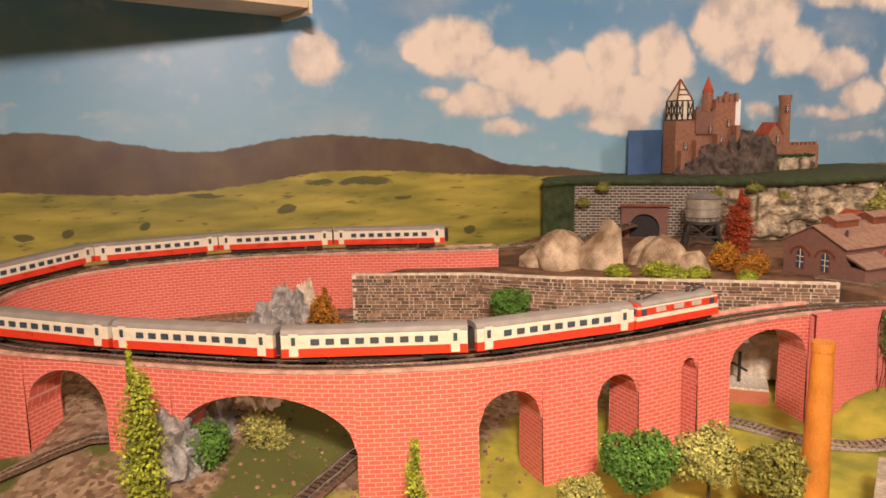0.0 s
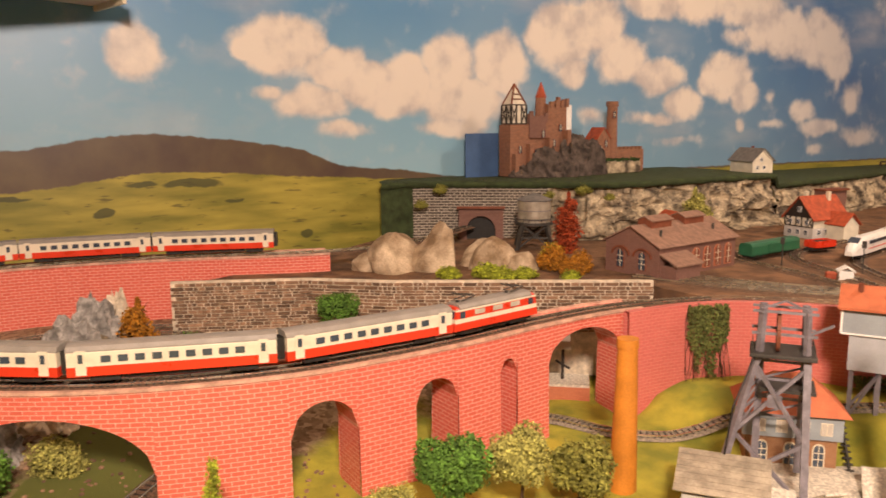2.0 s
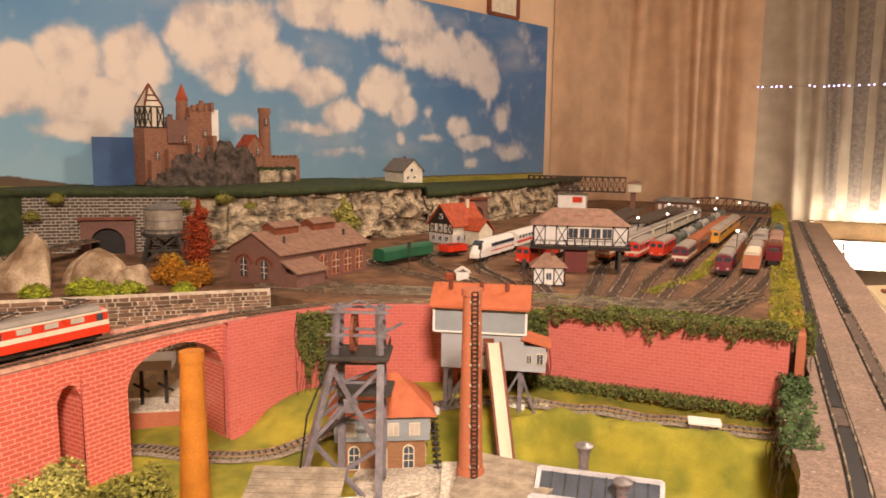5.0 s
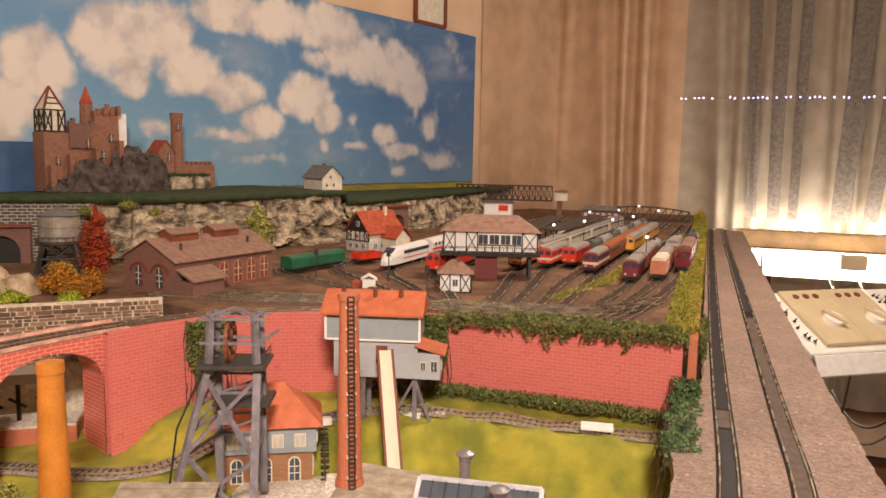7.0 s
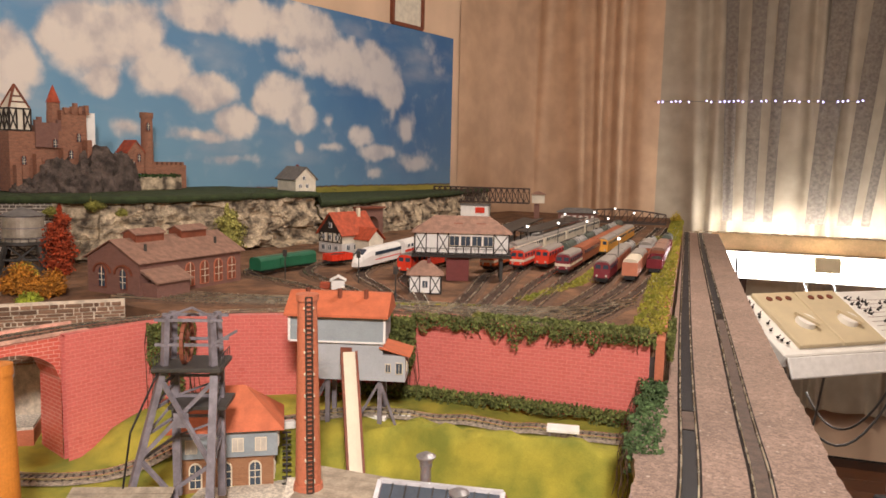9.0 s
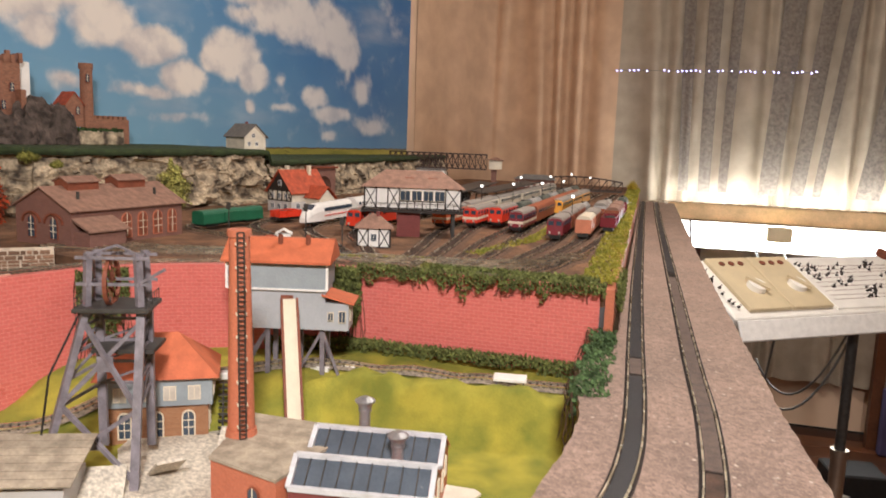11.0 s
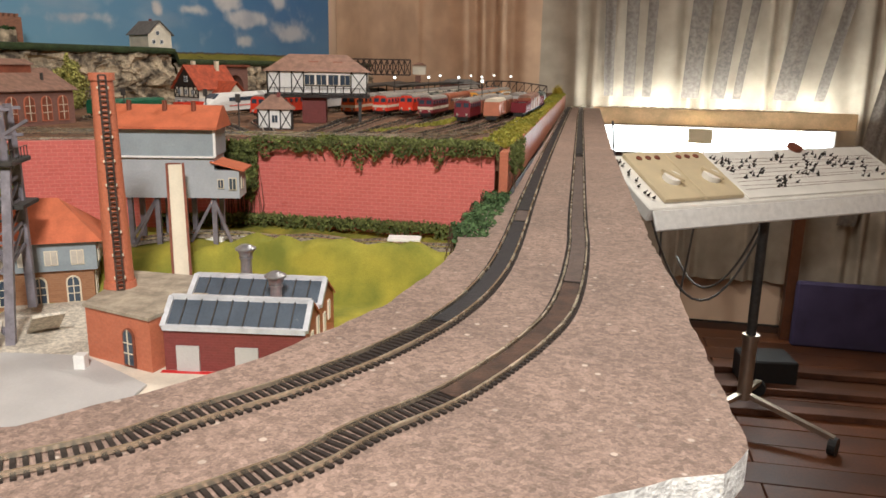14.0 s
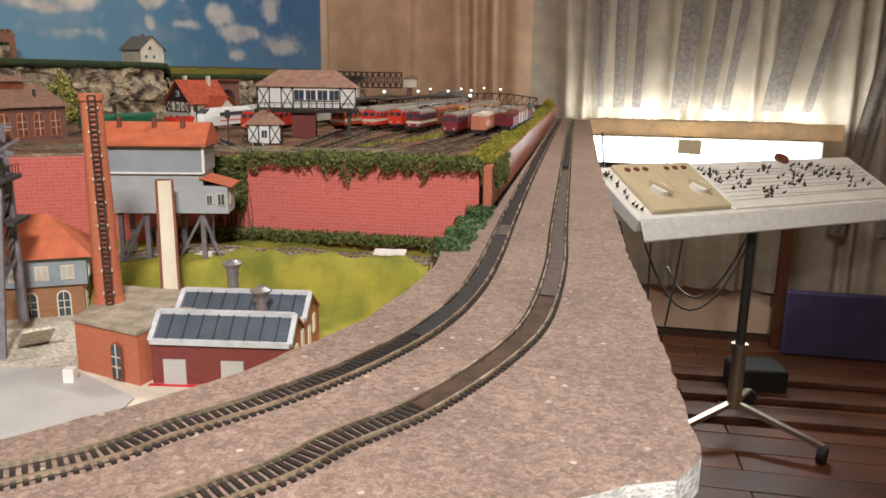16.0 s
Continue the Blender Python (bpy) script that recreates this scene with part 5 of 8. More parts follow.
def engine_shed():
    w, d, e, rise = .128, .235, .060, .032
    th = thing("engine_shed", "brown brick engine shed with arched windows", "building", (-1.082, 1.021, YARD), -10)
    bm = B()
    gable_body(bm, w, d, 0, e, rise)
    part("wall", bm, M["brown_brick"], th)
    bm = B()
    gable_roof(bm, w, d, e, rise, .006)
    roof = part("roof", bm, M["brown_roof"], th, "pale brown tiled roof")
    for y in (.065, .165):
        m = Matrix.Translation((w / 2 - .016, y - .03, e + rise - .006))
        b2 = B()
        gable_body(b2, .032, .06, 0, .014, .007)
        bmesh.ops.transform(b2, matrix=m, verts=b2.verts)
        vent = part("roof_vent", b2, M["brown_trim"], roof, "long smoke vent on the ridge")
        b3 = B()
        gable_roof(b3, .032, .06, .014, .007, .003)
        bmesh.ops.transform(b3, matrix=m, verts=b3.verts)
        part("vent_roof", b3, M["brown_roof"], th)
    for y in (.035, .195):
        bm = B()
        tube(bm, (w * .8, y, e + .008), (w * .8, y, e + .026), .0028, .0024, 8)
        part("chimney_pot", bm, M["dark_steel"], th)
    for x in (.038, .090):
        arched_window(th, (x, 0, .012), .016, .034, "-y", "pane")
        bm = B()
        for k in range(7):
            a0, a1 = math.pi * k / 7, math.pi * (k + 1) / 7
            bar(bm, (x + .021 * math.cos(a0), -.0015, .036 + .016 * math.sin(a0)), (x + .021 * math.cos(a1), -.0015, .036 + .016 * math.sin(a1)), .003)
        part("arch_moulding", bm, M["brown_trim"], th)
    for y in (.108, .142, .176, .210):
        arched_window(th, (w, y, .008), .019, .040, "+x", "brown_trim", "orange_brick")
    b2 = B()
    prism(b2, [(w, .005), (w + .035, .005), (w + .035, .075), (w, .075)], 0, .026)
    ann = part("lean_to", b2, M["brown_brick"], th)
    bm = B()
    face(bm, [(w - .001, .0, .048), (w + .040, .0, .030), (w + .040, .08, .030), (w - .001, .08, .048)])
    face(bm, [(w - .001, .0, .045), (w + .040, .0, .027), (w + .040, .08, .027), (w - .001, .08, .045)])
    face(bm, [(w + .040, .0, .030), (w + .040, .08, .030), (w + .040, .08, .027), (w + .040, .0, .027)])
    part("lean_to_roof", bm, M["brown_roof"], th)


def water_tower():
    th = thing("water_tower", "round weathered grey water tank on dark trestle legs", "water tower", (-1.345, 1.135, YARD), 40)
    th.matrix_basis = th.matrix_basis @ Matrix.Diagonal((1.25, 1.25, 1.12, 1))
    for sx in (-1, 1):
        for sy in (-1, 1):
            bm = B()
            bar(bm, (sx * .032, sy * .032, 0), (sx * .022, sy * .022, .05), .006)
            part("leg", bm, M["dark_steel"], th)
    for k in range(4):
        bm = B()
        m = Matrix.Rotation(k * math.pi / 2, 3, "Z")
        for a, b_ in (((-.032, -.03, .002), (.022, -.022, .05)), ((.032, -.03, .002), (-.022, -.022, .05)), ((-.028, -.028, .025), (.028, -.028, .025))):
            bar(bm, m @ Vector(a), m @ Vector(b_), .003)
        part("cross_brace", bm, M["dark_steel"], th)
    bm = B()
    tube(bm, (0, 0, .050), (0, 0, .055), .036, None, 24)
    part("platform", bm, M["dark_steel"], th)
    bm = B()
    tube(bm, (0, 0, .055), (0, 0, .100), .030, .030, 32)
    tank = part("tank", bm, M["tank_weathered"], th, smooth=False)
    bm = B()
    for z in (.060, .078, .098):
        tube(bm, (0, 0, z), (0, 0, z + .0015), .0305, None, 32)
    part("hoop", bm, M["steel"], tank)
    bm = B()
    tube(bm, (0, 0, .100), (0, 0, .114), .033, .002, 32)
    part("cone_roof", bm, M["slate"], th)
    bm = B()
    for k in range(20):
        a, b_ = k * math.tau / 20, (k + 1) * math.tau / 20
        bar(bm, (.036 * math.cos(a), .036 * math.sin(a), .063), (.036 * math.cos(b_), .036 * math.sin(b_), .063), .0008)
        bar(bm, (.036 * math.cos(a), .036 * math.sin(a), .055), (.036 * math.cos(a), .036 * math.sin(a), .063), .0008)
    part("railing", bm, M["dark_steel"], th)


def half_timber(th, x0, x1, z0, z1, y, n, cross=True, t=.0022, fd=-1, axis="x"):
    """Dark posts, rails and braces on a light wall."""
    bm = B()

    def P(u, z):
        return (u, y + fd * .0008, z) if axis == "x" else (y - fd * .0008, u, z)
    for i in range(n + 1):
        u = x0 + (x1 - x0) * i / n
        bar(bm, P(u, z0), P(u, z1), t)
    for z in (z0, z1):
        bar(bm, P(x0, z), P(x1, z), t)
    if cross:
        for i in (0, n - 1) if n > 1 else (0,):
            a, b_ = x0 + (x1 - x0) * i / n, x0 + (x1 - x0) * (i + 1) / n
            bar(bm, P(a, z0), P(b_, z1), t * .8)
            bar(bm, P(b_, z0), P(a, z1), t * .8)
    part("timber_frame", bm, M["timber"], th, "black timber framing")


def hip_roof(bm, w, d, z0, rise, over):
    a = [(-over, -over, z0), (w + over, -over, z0), (w + over, d + over, z0), (-over, d + over, z0)]
    inset = min(w, d) / 2 + over
    r0, r1 = ((inset - over, d / 2, z0 + rise), (w - inset + over, d / 2, z0 + rise)) if w >= d else ((w / 2, inset - over, z0 + rise), (w / 2, d - inset + over, z0 + rise))
    V = [bm.verts.new(p) for p in a + [r0, r1]]
    if w >= d:
        bm.faces.new((V[0], V[1], V[5], V[4]))
        bm.faces.new((V[2], V[3], V[4], V[5]))
        bm.faces.new((V[1], V[2], V[5]))
        bm.faces.new((V[3], V[0], V[4]))
    else:
        bm.faces.new((V[0], V[1], V[4]))
        bm.faces.new((V[1], V[2], V[5], V[4]))
        bm.faces.new((V[2], V[3], V[5]))
        bm.faces.new((V[3], V[0], V[4], V[5]))
    bm.faces.new((V[3], V[2], V[1], V[0]))


def signal_box():
    w, d = .185, .075
    th = thing("signal_box", "half-timbered signal box bridging the yard tracks", "signal box", (-.617, 1.383, YARD), 17)
    zf, zt = .054, .096
    bm = B()
    box(bm, (w / 2, d / 2, (zf + zt) / 2), (w, d, zt - zf))
    part("wall", bm, M["white"], th)
    bm = B()
    box(bm, (w / 2, d / 2, zf - .003), (w + .012, d + .012, .006))
    part("floor_beam", bm, M["timber"], th)
    half_timber(th, 0, w * .36, zf + .002, zt, 0, 3)
    half_timber(th, w * .36, w * .84, zf + .002, zf + .016, 0, 6, False)
    half_timber(th, w * .84, w, zf + .002, zt, 0, 1)
    half_timber(th, 0, d, zf + .002, zt, 0, 3, True, axis="y", fd=1)
    for k in range(4):
        flat_window(th, (w * (.42 + .12 * k), 0, zf + .018), .018, .018, "-y", "pane", "cream")
    bm = B()
    hip_roof(bm, w, d, zt, .032, .008)
    roof = part("roof", bm, M["brown_roof"], th, "pale pinkish hipped tile roof")
    for x in (.085, .130):
        bm = B()
        m = Matrix.Translation((x, .014, zt + .014)) @ Matrix.Rotation(math.radians(38), 4, "X")
        box(bm, (0, 0, 0), (.018, .014, .002), m=m)
        part("skylight", bm, M["brown_trim"], roof, "dark roof skylight")
    bm = B()
    for x0, x1 in ((-.004, w + .004),):
        bar(bm, (x0, -.006, zf + .012), (x1, -.006, zf + .012), .001)
        for k in range(12):
            bar(bm, (x0 + (x1 - x0) * k / 11, -.006, zf), (x0 + (x1 - x0) * k / 11, -.006, zf + .012), .0008)
    part("railing", bm, M["dark_steel"], th)
    bm = B()
    box(bm, (w * .46, d / 2, (zf - .006) / 2), (.045, d * .8, zf - .006))
    part("pier", bm, M["dark_red_brick"], th, "dark brick support pier")
    for y in (.012, d - .012):
        bm = B()
        box(bm, (w * .93, y, (zf - .006) / 2), (.006, .006, zf - .006))
        part("post", bm, M["dark_steel"], th)


def small_hut():
    w, d, h = .056, .042, .034
    th = thing("timbered_hut", "small half-timbered hut beside the yard tracks", "hut", (-.572, 1.236, YARD), 20)
    bm = B()
    box(bm, (w / 2, d / 2, h / 2), (w, d, h))
    part("wall", bm, M["white"], th)
    half_timber(th, 0, w, 0.001, h, 0, 3)
    half_timber(th, 0, d, 0.001, h, w, 2, axis="y", fd=-1)
    flat_window(th, (w * .5, 0, .012), .009, .012, "-y")
    bm = B()
    hip_roof(bm, w, d, h, .024, .006)
    part("roof", bm, M["brown_roof"], th)
    bm = B()
    box(bm, (w * .62, d * .45, h + .02), (.006, .006, .016))
    part("chimney", bm, M["dark_red_brick"], th)


def timbered_house():
    w, d, h, rise = .085, .115, .052, .048
    th = thing("timbered_house", "half-timbered house with a steep red roof", "house", (-.995, 1.705, YARD), -22)
    bm = B()
    box(bm, (w / 2, d / 2, .013), (w, d, .026))
    part("ground_storey", bm, M["paper_grey"], th)
    bm = B()
    box(bm, (w / 2, d / 2, .0395), (w - .002, d - .002, .027))
    part("upper_storey", bm, M["plaster"], th)
    half_timber(th, 0.001, w - .001, .028, .052, 0.001, 5)
    bm = B()
    a = [(0, .052), (w, .052), (w / 2, .052 + rise)]
    f = [bm.verts.new((x, .001, z)) for x, z in a]
    g = [bm.verts.new((x, d - .001, z)) for x, z in a]
    bm.faces.new(f)
    bm.faces.new(g[::-1])
    part("gable", bm, M["timber"], th, "dark boarded gable")
    bm = B()
    gable_roof(bm, w, d, .052, rise, .006)
    roof = part("roof", bm, M["red_roof"], th)
    bm = B()
    gable_body(bm, .05, .06, 0, .036, .022)
    bmesh.ops.transform(bm, matrix=Matrix.Translation((w - .01, d * .82, 0)) @ Matrix.Rotation(-math.pi / 2, 4, "Z"), verts=bm.verts)
    part("side_wing", bm, M["plaster"], th)
    bm = B()
    gable_roof(bm, .05, .06, .04, .024, .005)
    bmesh.ops.transform(bm, matrix=Matrix.Translation((w - .01, d * .82, 0)) @ Matrix.Rotation(-math.pi / 2, 4, "Z"), verts=bm.verts)
    part("wing_roof", bm, M["red_roof"], th)
    for x, y in ((w * .35, d * .3), (w * .6, d * .75)):
        bm = B()
        box(bm, (x, y, .098), (.008, .008, .026))
        part("chimney", bm, M["cream"], roof)
    for x in (.018, .042, .066):
        flat_window(th, (x, 0, .008), .010, .012, "-y")
        flat_window(th, (x, 0.0004, .034), .008, .011, "-y")
    flat_window(th, (w / 2, 0.0005, .064), .009, .011, "-y")
    for y in (.02, .045, .07):
        flat_window(th, (w, y, .010), .010, .012, "+x")


def white_house():
    w, d, h, rise = .064, .098, .034, .030
    th = thing("white_house", "small white gabled house on the cliff top", "house", (-1.140, 1.845, .204), 60)
    bm = B()
    gable_body(bm, w, d, -.004, h, rise)
    part("wall", bm, M["plaster"], th)
    bm = B()
    gable_roof(bm, w, d, h, rise, .006)
    part("roof", bm, M["slate"], th, "dark grey slate roof")
    bm = B()
    box(bm, (w / 2 + .006, d * .55, h + rise), (.006, .006, .014))
    part("chimney", bm, M["dark_red_brick"], th)
    for x, z in ((.014, .008), (.036, .008), (.026, .030)):
        flat_window(th, (x, 0, z), .007, .009, "-y")


def castle():
    th = thing("castle", "red-brown toy castle with towers on dark rock", "castle", (-1.575, 1.305, .205), 71.5)
    # local x runs along the backdrop, -y faces the room

    def block(name, x, y, w, d, z0, z1, key, bevel=0.0):
        bm = B()
        box(bm, (x, y, (z0 + z1) / 2), (w, d, z1 - z0))
        return part(name, bm, M[key], th, bevel=bevel)
    block("keep_base", .030, .0, .060, .055, .0, .135, "castle_brick")
    t = block("timbered_tower", .026, -.004, .046, .046, .135, .187, "plaster")
    half_timber(th, .003, .049, .137, .185, -.027, 3, True, t=.003)
    half_timber(th, -.027, .019, .137, .185, .003, 2, True, axis="y", fd=1, t=.003)
    bm = B()
    a = [bm.verts.new(p) for p in ((.004, -.026, .187), (.048, -.026, .187), (.048, .018, .187), (.004, .018, .187))]
    top = bm.verts.new((.026, -.004, .238))
    for i in range(4):
        bm.faces.new((a[i], a[(i + 1) % 4], top))
    bm.faces.new(a[::-1])
    part("tower_roof", bm, M["plaster"], th, "pointed half-timbered spire")
    for sx, sy in ((.004, -.026), (.048, -.026), (.048, .018), (.004, .018)):
        bm = B()
        bar(bm, (sx, sy, .187), (.026, -.004, .239), .0042)
        part("spire_timber", bm, M["brown_trim"], th)
        for f in (.25, .5):
            pa = Vector((sx, sy, .187)).lerp(Vector((.026, -.004, .238)), f)
            pb = Vector((.052 - sx, sy, .187)).lerp(Vector((.026, -.004, .238)), f)
            bm = B()
            bar(bm, pa, pb, .0034)
            part("spire_timber", bm, M["brown_trim"], th)
    # broken wall tops
    rnd = random.Random(17)
    for k in range(15):
        x = .064 + k * .0085
        h = rnd.uniform(.004, .020)
        block("broken_wall", x, -.020 + .004 * (k % 2), .0085, .010, .140 if x < .125 else .180, (.150 if x < .125 else .188) + h, rnd.choice(("castle_brick", "brown_brick")))
    for x, z0, z1 in ((.012, .0, .06), (.056, .0, .085), (.118, .0, .10), (.176, .0, .12), (.268, .02, .07)):
        b2 = B()
        prism(b2, [(x - .006, -.045), (x + .006, -.045), (x + .007, -.015), (x - .007, -.015)], z0, z1)
        part("buttress", b2, M["castle_brick"], th, bevel=.001)
    block("main_hall", .095, .004, .075, .055, .0, .150, "castle_brick")
    block("hall_gallery", .083, -.026, .052, .010, .100, .155, "brown_brick")
    block("great_keep", .152, .004, .060, .050, .0, .188, "castle_brick")
    block("keep_wall", .198, .012, .036, .020, .06, .186, "white")
    bm = B()
    tube(bm, (.118, .008, .15), (.118, .008, .205), .016, .014, 10)
    part("turret", bm, M["castle_brick"], th)
    bm = B()
    tube(bm, (.118, .008, .205), (.118, .008, .246), .016, .001, 10)
    part("turret_roof", bm, M["red_roof"], th)
    b2 = B()
    gable_body(b2, .045, .05, .04, .095, .028)
    bmesh.ops.transform(b2, matrix=Matrix.Translation((.285, -.025, 0)), verts=b2.verts)
    part("chapel", b2, M["castle_brick"], th)
    b2 = B()
    gable_roof(b2, .045, .05, .095, .028, .003)
    bmesh.ops.transform(b2, matrix=Matrix.Translation((.285, -.025, 0)), verts=b2.verts)
    part("chapel_roof", b2, M["red_roof"], th)
    bm = B()
    tube(bm, (.352, -.004, .0), (.352, -.004, .182), .0165, .0145, 16)
    part("round_tower", bm, M["castle_brick"], th)
    bm = B()
    tube(bm, (.352, -.004, .182), (.352, -.004, .196), .017, .017, 16)
    part("tower_crown", bm, M["castle_brick"], th)
    block("outer_wall", .41, -.01, .10, .012, .0, .062, "castle_brick")
    for k in range(7):
        block("merlon", .366 + k * .014, -.01, .007, .012, .062, .070, "castle_brick")
    for x, z, y in ((.083, .05, -.0235), (.10, .10, -.031), (.142, .075, -.021), (.162, .115, -.021), (.03, .06, -.0275), (.30, .05, -.025), (.315, .07, -.025), (.345, .15, -.0205)):
        arched_window(th, (x, y, z), .010, .020, "-y", "pane", "brown_trim")
    # the crag below
    for i, (x, y, w, h) in enumerate(((.10, -.045, .075, .075), (.20, -.04, .075, .105), (.26, -.03, .06, .09), (.04, -.03, .05, .03), (.15, -.06, .06, .05))):
        bm = B()
        bmesh.ops.create_icosphere(bm, subdivisions=4, radius=1)
        for v in bm.verts:
            d_ = v.co.normalized()
            k = 0.75 + 0.22 * noise.ridged_multi_fractal(d_ * 2.2 + Vector((i * 2.3, 1, 0)), .9, 2.1, 4, 1, 2)
            v.co = Vector((x + d_.x * w * k * .8, y + d_.y * .035 * k, max(-.004, d_.z * h * k * 1.0)))
        part("crag", bm, M["dark_rock"], th, "dark craggy rock")
    bm = B()
    box(bm, (.37, -.028, .014), (.12, .03, .036))
    part("rock_terrace", bm, M["cliff"], th, bevel=.004)
    bm = B()
    rnd = random.Random(3)
    for k in range(160):
        leaves(bm, (.31 + .12 * rnd.random(), -.04 + .02 * rnd.random(), .033), .006, 3, .004, rnd)
    part("hedge", bm, M["leaf_dark"], th, "green hedge on the terrace")
    # blue card standing behind the castle
    bm = B()
    box(bm, (-.040, .05, .055), (.10, .003, .115))
    solid("blue_card", bm, M["blue_card"], "plain dark blue card leaning behind the castle", "card", at=(-1.575, 1.305, .205), rz=71.5)


M["pale_frame"] = mat("pale_zinc_frame", (0.58, 0.58, 0.60), 0.45, var=0.15, scale=60)
M["bright_red"] = mat("bright_red_strip", (0.62, 0.03, 0.03), 0.4, var=0.1, scale=40)
M["cream_card"] = mat("cream_ground_card", (0.74, 0.66, 0.54), 0.8, var=0.12, scale=30, fine=300, bump=0.2)


def factory():
    w, d, H = .130, .128, .047
    th = thing("factory", "red factory hall with saw-tooth skylights", "factory", (-.383, .604, GROUND), 8)
    prof = [(0, 0), (d, 0), (d, H), (d * .70, .071), (d * .47, .052), (d * .45, .046), (d * .20, .068), (0, H)]
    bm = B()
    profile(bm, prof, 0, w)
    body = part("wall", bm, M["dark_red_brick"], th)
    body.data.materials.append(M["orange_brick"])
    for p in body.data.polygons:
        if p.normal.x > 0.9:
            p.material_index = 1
    for y0, z0, y1, z1 in ((.0, H, d * .20, .068), (d * .47, .052, d * .70, .071)):
        n = Vector((0, -(z1 - z0), (y1 - y0))).normalized()
        o = n * .0015
        sk = B()
        m = .003
        face(sk, [(m, y0 + o.y, z0 + o.z), (w - m, y0 + o.y, z0 + o.z), (w - m, y1 + o.y, z1 + o.z), (m, y1 + o.y, z1 + o.z)])
        s = part("skylight", sk, M["sky_pane"], th, "row of grey skylight panes")
        fr = B()
        a0, a1 = Vector((0, y0, z0)) + o, Vector((0, y1, z1)) + o
        X = Vector((w, 0, 0))
        for p, q in ((a0, a0 + X), (a1, a1 + X), (a0, a1), (a0 + X, a1 + X)):
            bar(fr, p, q, .0048)
        part("skylight_frame", fr, M["pale_frame"], s, "pale grey skylight frame")
        mu = B()
        for k in range(1, 9):
            bar(mu, a0 + X * (k / 9) + o * .3, a1 + X * (k / 9) + o * .3, .0012)
        part("glazing_bar", mu, M["dark_steel"], s)
    bm = B()
    for (ya, za), (yb, zb) in ((prof[6], prof[5]), (prof[3], prof[2])):
        face(bm, [(-.001, ya, za + .001), (w + .002, ya, za + .001), (w + .002, yb, zb + .001), (-.001, yb, zb + .001)])
        face(bm, [(w + .002, ya, za + .001), (w + .002, yb, zb + .001), (w + .002, yb, zb - .002), (w + .002, ya, za - .002)])
    part("roof", bm, M["orange_roof"], th)
    for x, y, z in ((.046, d * .80, .079), (.090, d * .40, .066)):
        vm = B()
        tube(vm, (x, y, z - .032), (x, y, z + .012), .006, .0055, 14)
        tube(vm, (x, y, z + .010), (x, y, z + .018), .0055, .0092, 14)
        v = part("roof_vent", vm, M["zinc"], th, "grey metal roof ventilator", smooth=False)
        r = B()
        for k in range(3):
            tube(r, (x, y, z + .008 + k * .0035), (x, y, z + .010 + k * .0035), .0068, None, 14)
        part("vent_ring", r, M["zinc"], v)
        c = B()
        tube(c, (x, y, z + .0195), (x, y, z + .023), .0105, .004, 14)
        tube(c, (x, y, z + .0178), (x, y, z + .0195), .0105, .0105, 14)
        part("vent_cap", c, M["zinc"], v)
    bm = B()
    box(bm, (w / 2, -.004, .0035), (w + .006, .008, .007))
    part("plinth", bm, M["bright_red"], th, "bright red plinth strip", bevel=.0008)
    for x in (.012, .066):
        bm = B()
        box(bm, (x + .010, -.0008, .016), (.021, .003, .030))
        part("door", bm, M["paper_grey"], th, "plain pale grey loading door")
    for k, y in enumerate((.022, .048, .078, .100)):
        flat_window(th, (w, y, .022 + (.006 if k % 2 else 0)), .007, .018, "+x", "lit_pane", "cream")


